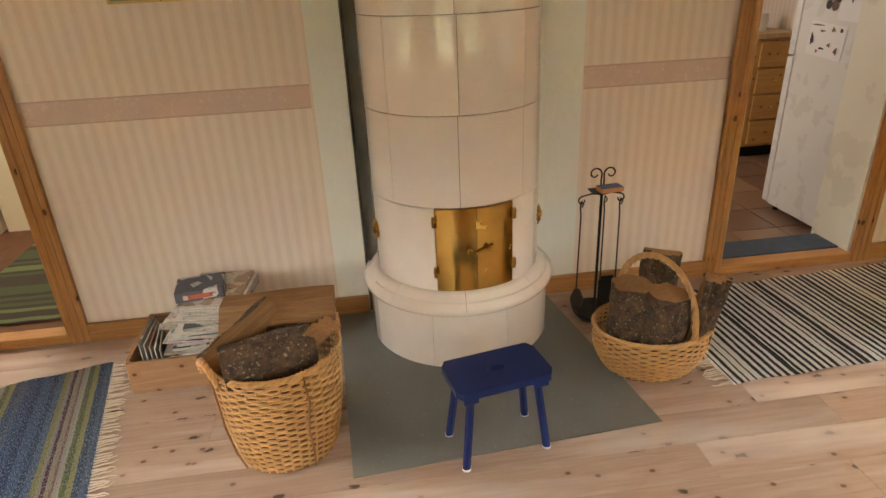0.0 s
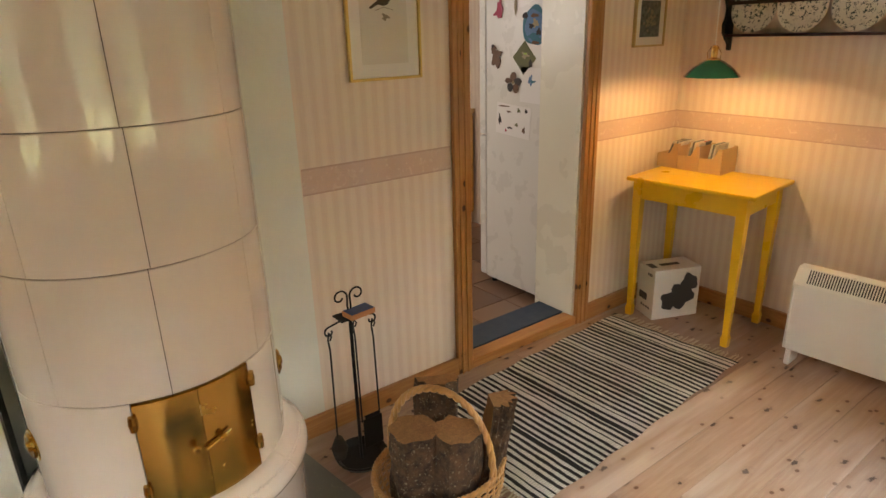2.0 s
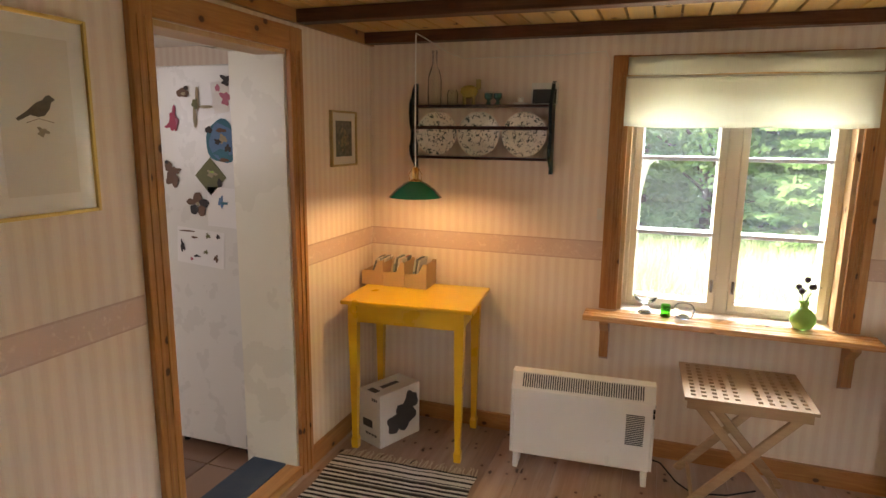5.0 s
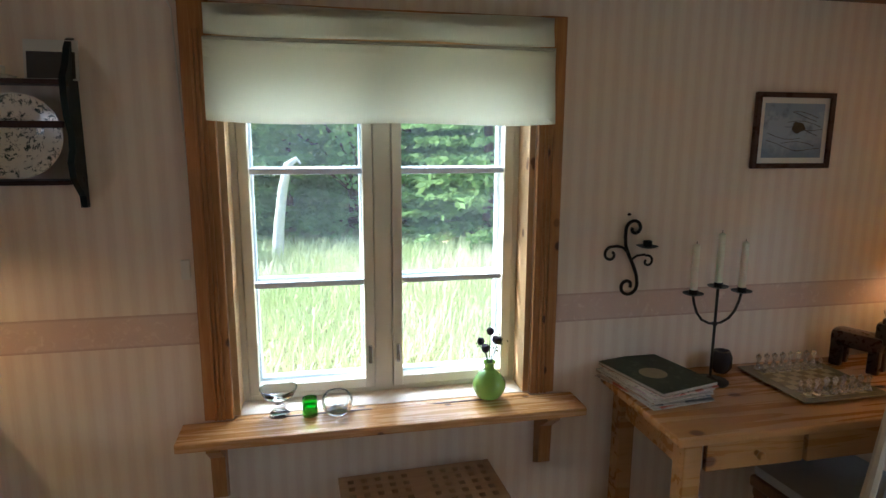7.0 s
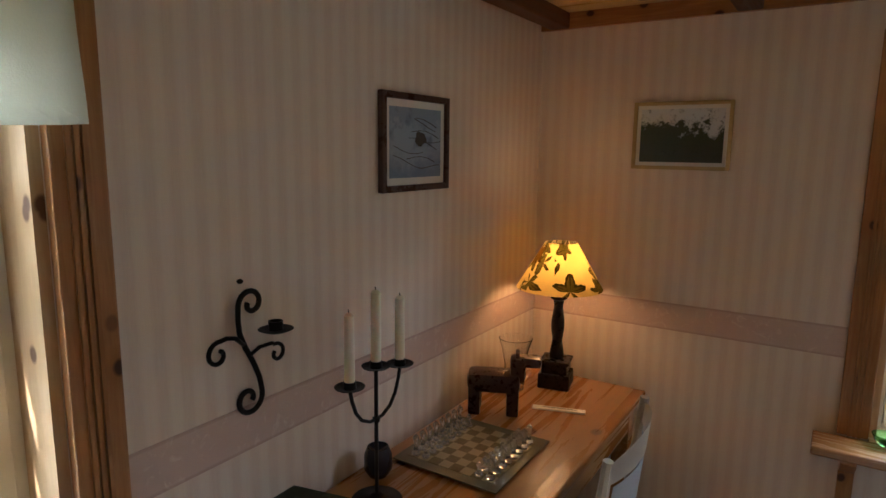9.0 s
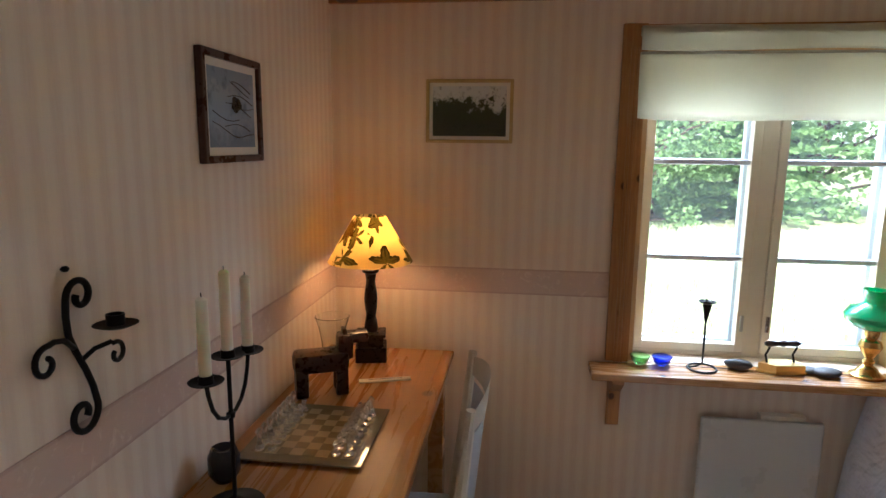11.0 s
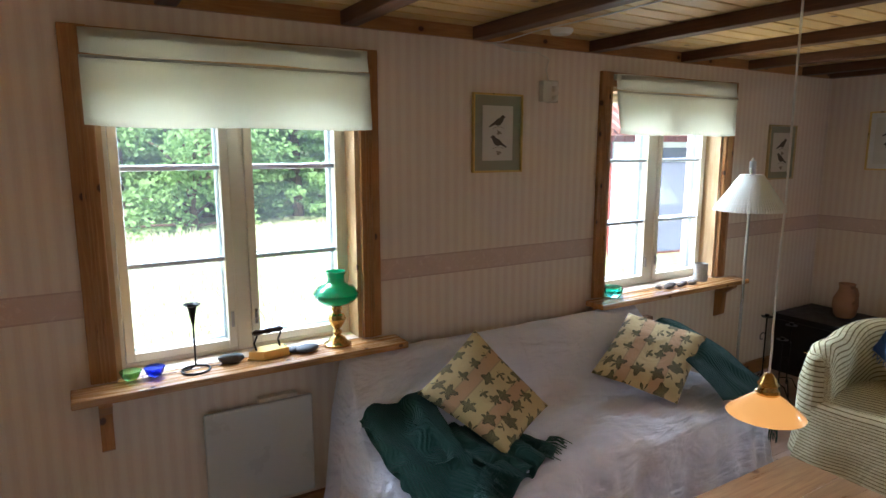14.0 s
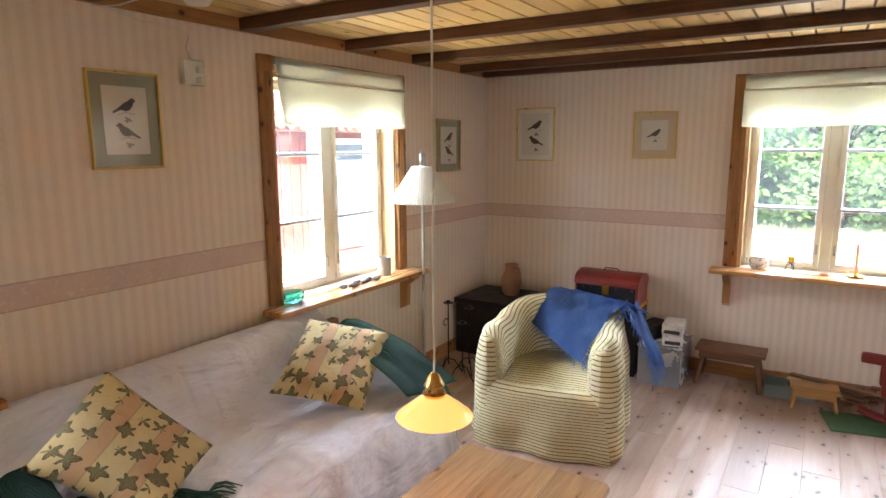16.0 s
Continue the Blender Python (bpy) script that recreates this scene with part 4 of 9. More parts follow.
z = 0.013
for k in range(20):
    h = random.choice((0.006, 0.009, 0.014))
    magazine((0.20 + random.uniform(-0.02, 0.02), 3.64 + random.uniform(-0.015, 0.015), z), 0.22, 0.29, h, random.uniform(-9, 9) + 90 * (k % 3 == 0), PRINTS[k % 9], "worn magazine in the stack of old papers")
    z += h + 0.0005
for k in range(8):
    h = 0.011
    magazine((0.235 + random.uniform(-0.03, 0.03), 3.66 + random.uniform(-0.02, 0.02), z), 0.22, 0.28, h, random.uniform(-14, 14), PRINTS[(k * 4 + 2) % 9], "glossy magazine high on the leaning stack")
    z += h + 0.001
pk = thing("cardboard_package", (0.20, 3.62, z), "crushed dark printed box on the magazine stack", "box", rz=8)
part("package_body", boxes((-0.09, 0.09, -0.07, 0.07, 0, 0.045), bevel=0.006), PRINTS[2], pk)
part("package_label", boxes((-0.06, 0.06, -0.0712, -0.0702, 0.012, 0.03)), PRINTS[6], pk)
for k in range(5):
    magazine((-0.035 + 0.012 * k, 3.60, 0.02), 0.20, 0.005, 0.16 - 0.01 * k, 90 + 3 * k, PRINTS[(k * 2 + 2) % 9], "magazine standing on edge in the crate")

# rugs
def rug_mat(name, axis, cols, scale, jitter, seedv=0.0, pair=0.0):
    m = Mat(name, 0.95)
    p = m.split(m.coord.outputs["Object"])
    s, q = p[axis], p[1 - axis]
    wob = m.noise(m.join(m.math("MULTIPLY", s, 30.0), m.math("MULTIPLY", q, 9.0), seedv), 1.0, 4, 0.7)
    s2 = m.math("ADD", s, m.math("MULTIPLY", wob, jitter))
    cell = m.t.nodes.new("ShaderNodeTexWhiteNoise")
    cell.noise_dimensions = "1D"
    m.put(cell.inputs["W"], m.math("FLOOR", m.math("MULTIPLY", s2, scale)))
    turn = m.math("MULTIPLY", m.math("GREATER_THAN", m.math("FRACT", m.math("MULTIPLY", s2, scale / 4)), 0.5), pair)
    c = m.ramp(m.math("ADD", m.math("MULTIPLY", cell.outputs[0], 1 - pair), turn), cols, "CONSTANT")
    th = m.noise(m.join(m.math("MULTIPLY", s, 500.0), m.math("MULTIPLY", q, 120.0), 0.0), 1.0, 2)
    c = m.mix(m.math("MULTIPLY", th, 0.10), c, (0.35, 0.33, 0.30))
    rib = m.wave(m.join(s, q, 0.0), 34, 1.2, "Y" if axis == 0 else "X")
    m.bump(m.math("ADD", rib, th), 0.7, 0.004)
    return m.done(c, 0.95)


def blue_rug_mat():
    """Wide blue zones, between them narrow stripes of yellow, cream, plum and green."""
    m = Mat("rug_blue", 0.95)
    p = m.split(m.coord.outputs["Object"])
    s, q = p[0], p[1]
    wob = m.noise(m.join(m.math("MULTIPLY", s, 30.0), m.math("MULTIPLY", q, 9.0), 3.0), 1.0, 4, 0.7)
    s2 = m.math("ADD", s, m.math("MULTIPLY", wob, 0.014))
    u = m.math("FRACT", m.math("MULTIPLY", s2, 1 / 0.30))
    c = m.ramp(u, [(0.0, (0.07, 0.13, 0.28)), (0.10, (0.04, 0.08, 0.20)), (0.18, (0.09, 0.16, 0.31)), (0.30, (0.05, 0.10, 0.22)), (0.36, (0.12, 0.20, 0.34)), (0.44, (0.46, 0.40, 0.13)), (0.50, (0.52, 0.48, 0.38)), (0.54, (0.15, 0.05, 0.09)), (0.58, (0.50, 0.42, 0.30)), (0.63, (0.45, 0.20, 0.20)), (0.66, (0.56, 0.53, 0.44)), (0.73, (0.22, 0.26, 0.08)), (0.79, (0.45, 0.42, 0.16)), (0.85, (0.09, 0.14, 0.24)), (0.93, (0.14, 0.20, 0.31))], "CONSTANT")
    cell = m.t.nodes.new("ShaderNodeTexWhiteNoise")
    cell.noise_dimensions = "1D"
    m.put(cell.inputs["W"], m.math("FLOOR", m.math("MULTIPLY", s2, 110.0)))
    c = m.mix(m.math("MULTIPLY", cell.outputs[0], 0.35), c, (0.05, 0.07, 0.12))
    th = m.noise(m.join(m.math("MULTIPLY", s, 300.0), m.math("MULTIPLY", q, 90.0), 0.0), 1.0, 2)
    c = m.mix(m.ramp(th, [(0.52, 0.0), (0.62, 0.7)]), c, (0.46, 0.50, 0.52))
    c = m.mix(m.ramp(th, [(0.34, 0.6), (0.42, 0.0)]), c, (0.02, 0.03, 0.06))
    rib = m.wave(m.join(s, q, 0.0), 34, 1.2, "Y")
    m.bump(m.math("ADD", rib, th), 0.8, 0.005)
    return m.done(c, 0.95)


def rug(at, w, d, rz, mat, label, fringe_sides, seed):
    r = thing("rag_rug", at, label, "rug", rz=rz)
    bm = bmesh.new()
    nx, ny = 34, 18
    rnd = random.Random(seed)
    g = [[bm.verts.new(((i / nx - 0.5) * w + (0.004 * math.sin(j * 1.7) if i in (0, nx) else 0), (j / ny - 0.5) * d + 0.005 * math.sin(i * 0.9 + seed) * (j in (0, ny)), 0.007 + 0.003 * noise.noise(Vector((i * 0.21, j * 0.33, seed))))) for j in range(ny + 1)] for i in range(nx + 1)]
    for i in range(nx):
        for j in range(ny):
            bm.faces.new((g[i][j], g[i + 1][j], g[i + 1][j + 1], g[i][j + 1]))
    bmesh.ops.solidify(bm, geom=bm.faces, thickness=0.006)
    part("weave", bm, mat, r, smooth=True)
    bm = bmesh.new()
    for s in fringe_sides:
        n = int(d / 0.014)
        for k in range(n):
            y = -d / 2 + (k + 0.5) * d / n
            x0 = s * w / 2
            dy = rnd.uniform(-0.02, 0.02)
            L = rnd.uniform(0.045, 0.075)
            tube([(x0 - s * 0.004, y, 0.007), (x0 + s * L * 0.4, y + dy * 0.4, 0.006), (x0 + s * L * 0.75, y + dy * 0.3, 0.004), (x0 + s * L, y + dy, 0.0035)], 0.003, 5, bm, taper=[0.0035, 0.003, 0.003, 0.002])
    part("fringe", bm, FRINGE, r, "knotted cotton fringe")["kind"] = "stuff"
    return r


FRINGE = plain("fringe_cotton", (0.58, 0.48, 0.36), 0.95, vary=0.15, scale=60)
RUG1 = blue_rug_mat()
RUG2 = rug_mat("rug_black_white", 0, [(0.0, (0.012, 0.012, 0.018)), (0.46, (0.80, 0.78, 0.74)), (0.96, (0.22, 0.20, 0.19))], 130, 0.012, 1.0, 0.45)
RUG3 = rug_mat("rug_green", 1, [(0.0, (0.075, 0.055, 0.03)), (0.45, (0.10, 0.11, 0.04)), (0.75, (0.20, 0.24, 0.08)), (0.9, (0.05, 0.05, 0.03))], 30, 0.006)
rug((-0.13 - 0.60 * math.cos(radians(13)), 3.28 - 0.60 * math.sin(radians(13)), 0), 1.2, 0.80, 13, RUG1, "blue and yellow striped rag rug with long fringe", (1, -1), 4)
rug((2.79, 3.435, 0), 1.37, 0.68, 3, RUG2, "black and white striped rag rug by the kitchen doorway", (1, -1), 5)
rug((-0.85, 4.65, 0.0), 0.65, 1.1, 0, RUG3, "green and brown striped rag rug in the hall", (), 6)

# ---- things: kitchen doorway, table corner, east window ----
FRIDGEW = plain("fridge_enamel", (0.66, 0.64, 0.60), 0.3, vary=0.01, bump=0.05)
JAMBW = plain("jamb_cream_gloss", (0.74, 0.70, 0.58), 0.3, vary=0.05, scale=4, bump=0.25, dist=0.003)
structure("jamb_kitchen", boxes((3.226, 3.31, YN + 0.004, YN + 0.27, 0.0, 1.86), (2.53, 3.31, YN + 0.004, YN + 0.27, 1.845, 1.862), bevel=0.003), JAMBW, "cream gloss painted deep door jamb")
structure("step_strip", boxes((2.54, 3.224, YN + 0.062, YN + 0.235, 0.0, 0.05), bevel=0.004), plain("step_blue", (0.03, 0.05, 0.085), 0.6, vary=0.25, scale=20, bump=0.4), "worn dark blue painted step board")
fridge = thing("refrigerator", (3.26, 4.165, 0.0), "tall white refrigerator with children's paintings on its side", "refrigerator")
part("cabinet", boxes((0, 0.60, 0, 0.438, 0.05, 1.80), bevel=0.006), FRIDGEW, fridge)
part("door", boxes((0, 0.60, 0.444, 0.495, 0.055, 0.90), (0, 0.60, 0.444, 0.495, 0.908, 1.80), bevel=0.008), FRIDGEW, fridge)
for x, y in ((0.05, 0.05), (0.05, 0.42)):
    part("foot", lathe([(0, 0), (0.016, 0), (0.016, 0.05), (0, 0.05)], 12, at=(x, y, 0)), BLACKIRON, fridge)
part("hinge", boxes((-0.012, 0.0, 0.004, 0.02, 0.07, 0.13), bevel=0.003), STEEL, fridge)
PAPERW = plain("drawing_paper", (0.76, 0.74, 0.72), 0.7, vary=0.05)


def blob(bm, cx, cz, r, rnd, y=0.0, n=16, rough=0.35, sx=1.0, sz=1.0):
    """A flat uneven shape in the x-z plane."""
    ph = rnd.uniform(0, 6)
    vs = []
    for k in range(n):
        a = 2 * math.pi * k / n
        R = r * (1 + rough * math.sin(3 * a + ph) * 0.5 + rough * math.sin(5 * a + 2 * ph) * 0.5)
        vs.append(bm.verts.new((cx + R * sx * math.cos(a), y, cz + R * sz * math.sin(a))))
    bm.faces.new(vs)


def drawing(y, z, label, marks, sheet=None):
    """A drawing or magnet on the fridge side. sheet: width, height, tilt and paper; marks: paint, place, radius, stretch across and up, unevenness."""
    t = thing("drawing", (3.2585, y, z), label, "drawing", "drawings on the refrigerator", rz=-90)
    if sheet:
        w, h, tilt, paper = sheet
        bm = boxes((-w / 2, w / 2, -0.0012, -0.0002, -h / 2, h / 2))
        bmesh.ops.rotate(bm, verts=bm.verts, cent=(0, 0, 0), matrix=Matrix.Rotation(radians(tilt), 3, "Y"))
        part("sheet", bm, paper, t)
    for k, (paint, cx, cz, rad_, sx, sz, rough) in enumerate(marks):
        bm = bmesh.new()
        blob(bm, cx, cz, rad_, random.Random(k * 7 + int(1000 * z)), y=-0.0030 - 0.0004 * k, n=24, rough=rough, sx=sx, sz=sz)
        geo = bmesh.ops.extrude_face_region(bm, geom=bm.faces[:])["geom"]
        bmesh.ops.translate(bm, vec=(0, 0.0012, 0), verts=[g for g in geo if isinstance(g, bmesh.types.BMVert)])
        part("paint_shape", bm, paint, t)
    return t


def ink(c, rough=0.7):
    return plain("paint_" + "_".join(str(int(99 * x)) for x in c), c, rough, vary=0.25, scale=60)


I_BROWN, I_TEAL, I_RED, I_BLACK = ink((0.14, 0.075, 0.045)), ink((0.04, 0.16, 0.22)), ink((0.42, 0.05, 0.10)), ink((0.03, 0.025, 0.025))
I_GREEN, I_OLIVE, I_PINK, I_SAND, I_BLUE = ink((0.22, 0.40, 0.08)), ink((0.14, 0.14, 0.06)), ink((0.50, 0.16, 0.24)), ink((0.34, 0.28, 0.17)), ink((0.10, 0.20, 0.36))
I_CREAM, I_LIME = ink((0.55, 0.48, 0.36)), ink((0.34, 0.50, 0.10))
drawing(4.431, 1.685, "small dark brown cut-out duck shape on the white enamel", [(I_BROWN, 0.0, 0.0, 0.026, 1.3, 0.75, 0.15), (I_BLACK, 0.02, 0.02, 0.011, 1.1, 0.9, 0.1), (I_SAND, 0.004, -0.004, 0.010, 1.2, 0.7, 0.1)])
drawing(4.345, 1.62, "thin cross-shaped ornament of sandy clothes pegs", [(I_SAND, -0.01, 0.04, 0.052, 0.16, 1.0, 0.1), (I_SAND, -0.028, -0.04, 0.045, 0.2, 1.0, 0.1), (I_SAND, 0.03, 0.005, 0.042, 1.0, 0.16, 0.1), (I_OLIVE, -0.022, 0.018, 0.020, 0.8, 1.1, 0.3)])
drawing(4.491, 1.573, "bright red splashed cut-out shape", [(I_RED, 0.0, 0.0, 0.034, 0.65, 1.3, 0.5), (I_RED, -0.012, -0.03, 0.024, 1.2, 0.7, 0.5), (I_PINK, 0.02, -0.01, 0.012, 0.6, 1.4, 0.4)])
drawing(4.185, 1.672, "child's painting with pink blots and a green band", [(I_PINK, -0.06, 0.03, 0.012, 1, 1.2, 0.2), (I_PINK, -0.02, -0.012, 0.024, 1.1, 1.1, 0.5), (I_LIME, 0.05, 0.045, 0.022, 1.1, 0.8, 0.5), (I_LIME, 0.040, -0.005, 0.026, 0.6, 1.4, 0.5), (I_LIME, 0.045, -0.038, 0.018, 1.3, 0.7, 0.4), (I_BLACK, -0.01, 0.062, 0.024, 1.2, 0.8, 0.6)], (0.185, 0.135, -8, PAPERW))
drawing(4.236, 1.478, "round blue patchwork face-like painting with dark outlines", [(I_TEAL, 0.0, 0.0, 0.086, 0.98, 1.08, 0.08), (I_BLUE, 0.0, 0.0, 0.068, 1.0, 1.1, 0.12), (I_TEAL, 0.0, -0.05, 0.040, 1.0, 0.5, 0.3), (I_SAND, 0.005, 0.012, 0.018, 1.1, 1.0, 0.4), (I_BLACK, -0.022, 0.0, 0.014, 1.2, 0.8, 0.4), (I_BLACK, 0.030, -0.028, 0.016, 1.0, 0.9, 0.4), (I_BROWN, 0.0, 0.048, 0.018, 1.5, 0.5, 0.2), (I_BLACK, -0.065, 0.05, 0.016, 1.2, 0.9, 0.2), (I_BROWN, 0.008, -0.078, 0.020, 1.3, 0.4, 0.2)])
drawing(4.517, 1.334, "brown felt bear-like ornament shape", [(I_BROWN, 0.0, -0.02, 0.040, 0.85, 1.0, 0.35), (I_BROWN, -0.018, 0.035, 0.022, 1.0, 0.9, 0.15), (I_BROWN, 0.01, 0.012, 0.030, 1.3, 0.5, 0.3), (I_BLACK, -0.028, 0.05, 0.010, 1.0, 0.8, 0.2)])
drawing(4.308, 1.327, "olive painted square hung on its corner with a dark peg", [(I_SAND, 0.008, 0.012, 0.020, 1.2, 0.7, 0.5), (I_LIME, 0.010, 0.020, 0.008, 1.6, 0.6, 0.3), (I_BLACK, 0.048, -0.028, 0.017, 0.7, 1.1, 0.15)], (0.118, 0.118, 47, I_OLIVE))
drawing(4.384, 1.203, "dark brown five-petalled flower magnet", [(I_BROWN, 0.0, 0.026, 0.024, 1, 1.1, 0.1), (I_BLACK, 0.034, 0.004, 0.022, 1.2, 0.9, 0.1), (I_BROWN, 0.018, -0.030, 0.022, 1, 1.1, 0.1), (I_BLACK, -0.022, -0.026, 0.022, 1, 1, 0.1), (I_BROWN, -0.036, 0.008, 0.020, 1.3, 0.7, 0.1), (I_SAND, 0.0, 0.0, 0.009, 1, 1, 0.1)])
drawing(4.230, 1.192, "white drawing sheet with a small blue bird shape", [(I_BLUE, -0.028, 0.025, 0.015, 0.9, 1.6, 0.4), (I_TEAL, -0.012, 0.020, 0.012, 1.8, 0.5, 0.3)], (0.205, 0.175, 2, PAPERW))
drawing(4.385, 1.005, "crumpled white painting with small dark dabs", [(I_BROWN, -0.07, 0.072, 0.030, 1.5, 0.12, 0.1), (I_BLACK, 0.10, 0.055, 0.010, 1, 1, 0.3), (I_OLIVE, 0.045, 0.055, 0.010, 1.2, 1, 0.5), (I_BROWN, -0.03, 0.045, 0.012, 1.4, 0.4, 0.4), (I_BLACK, -0.10, 0.0, 0.016, 0.7, 1.5, 0.5), (I_OLIVE, 0.03, -0.02, 0.010, 1.2, 0.8, 0.5), (I_BLACK, -0.02, -0.04, 0.012, 1.6, 0.4, 0.4), (I_BROWN, 0.085, -0.045, 0.012, 0.9, 1.2, 0.5), (I_RED, -0.05, -0.055, 0.007, 1, 1, 0.4)], (0.26, 0.165, 4, PAPERW))

CABW = pine("cabinet_pine", (0.62, 0.36, 0.12), (0.45, 0.22, 0.06), 0, 0.35, ring=12, knot_scale=9)
unit = thing("kitchen_cabinet", (4.34, 5.85, 0), "honey pine kitchen drawer cabinet with brass knobs", "kitchen cabinet")
part("carcass", boxes((-0.65, -0.35, -0.25, 0.33, 0.10, 0.88)), CABW, unit)
part("plinth", boxes((-0.62, -0.35, -0.20, 0.33, 0.0, 0.10)), BLACKIRON, unit)
for i in range(1):
    for k in range(4):
        x0 = -0.62
        dr = part("drawer_front", boxes((x0, x0 + 0.26, -0.272, -0.251, 0.12 + k * 0.188, 0.295 + k * 0.188), bevel=0.006), CABW, unit)
        part("knob", lathe([(0, 0.0), (0.014, 0.004), (0.016, 0.014), (0, 0.02)], 10, at=(x0 + 0.13, -0.285, 0.2 + k * 0.188)), BRASS, dr)
wt2 = thing("worktop", (4.34, 5.85, 0.88), "pale kitchen worktop over the pine drawers", "worktop")
part("slab", boxes((-0.67, -0.35, -0.28, 0.33, 0.001, 0.035), bevel=0.004), LINING, wt2)
upper = thing("wall_cabinet", (3.6, 6.0, 1.42), "honey pine wall cabinet with panelled doors", "kitchen cabinet")
part("carcass", boxes((-0.7, 0.4, -0.12, 0.18, 0, 0.58)), CABW, upper)
for i in range(3):
    x0 = -0.69 + 0.365 * i
    part("door", boxes((x0, x0 + 0.35, -0.142, -0.121, 0.01, 0.57), (x0 + 0.07, x0 + 0.28, -0.150, -0.1425, 0.08, 0.50), bevel=0.004), CABW, upper)
    part("knob", lathe([(0, 0), (0.012, 0.004), (0, 0.016)], 8, at=(x0 + 0.32, -0.155, 0.1)), BRASS, upper)
crock = thing("crock", (3.80, 5.78, 0.916), "small white enamel crock on the kitchen worktop", "crock")
part("crock_body", lathe([(0, 0), (0.05, 0), (0.06, 0.06), (0.055, 0.12), (0.05, 0.12), (0.05, 0.01), (0, 0.01)], 20), FRIDGEW, crock, smooth=True)
kl = thing("kitchen_ceiling_light", (2.95, 4.85, 1.90), "small brass and glass kitchen ceiling light", "ceiling light")
part("brass_frame", lathe([(0, 0.09), (0.12, 0.085), (0.14, 0.03), (0.13, 0.03), (0.11, 0.075), (0, 0.08)], 24), BRASS, kl)
part("glass_shade", lathe([(0, 0.0), (0.08, 0.01), (0.125, 0.035), (0.12, 0.04), (0, 0.02)], 24), CLEAR, kl, smooth=True)

# pictures on the walls
GILT = plain("gilt_frame", (0.66, 0.45, 0.14), 0.34, 0.6, vary=0.06, scale=12, bump=0.05)
GILTP = plain("pale_gilt_frame", (0.50, 0.37, 0.17), 0.35, 0.6, vary=0.2, scale=30)
DARKFRAME = plain("dark_frame", (0.07, 0.03, 0.02), 0.3, vary=0.3, scale=30, Specular_IOR_Level=0.25)
MOUNTW = plain("mount_white", (0.74, 0.72, 0.66), 0.08, vary=0.03, Coat_Weight=0.6)
MOUNTG = plain("mount_greygreen", (0.30, 0.31, 0.23), 0.08, vary=0.08, Coat_Weight=0.6)
PLATEP = plain("print_paper", (0.66, 0.63, 0.55), 0.08, vary=0.06, Coat_Weight=0.6)
INKD = plain("print_ink", (0.09, 0.075, 0.06), 0.15, vary=0.4, scale=120, Coat_Weight=0.5)
INKM = plain("print_ink_mid", (0.28, 0.24, 0.18), 0.15, vary=0.4, scale=120, Coat_Weight=0.5)


def photo(name, top, midc, low, scale=18, rough=0.08, coat=0.6):
    m = Mat(name, rough)
    p = m.split(m.coord.outputs["Object"])
    n = m.noise(m.coord.outputs["Object"], scale, 6, 0.7)
    u = m.math("ADD", m.math("MULTIPLY", p[2], 5.0), m.math("MULTIPLY", m.math("SUBTRACT", n, 0.5), 1.6))
    c = m.ramp(m.math("ADD", u, 0.5), [(0.2, low), (0.42, midc), (0.62, midc), (0.72, top)])
    c = m.mix(m.ramp(m.noise(m.coord.outputs["Object"], scale * 4, 5), [(0.55, 0.0), (0.7, 0.5)]), c, [x * 0.3 for x in low])
    return m.done(c, rough, Coat_Weight=coat, Specular_IOR_Level=0.5 if coat else 0.15)


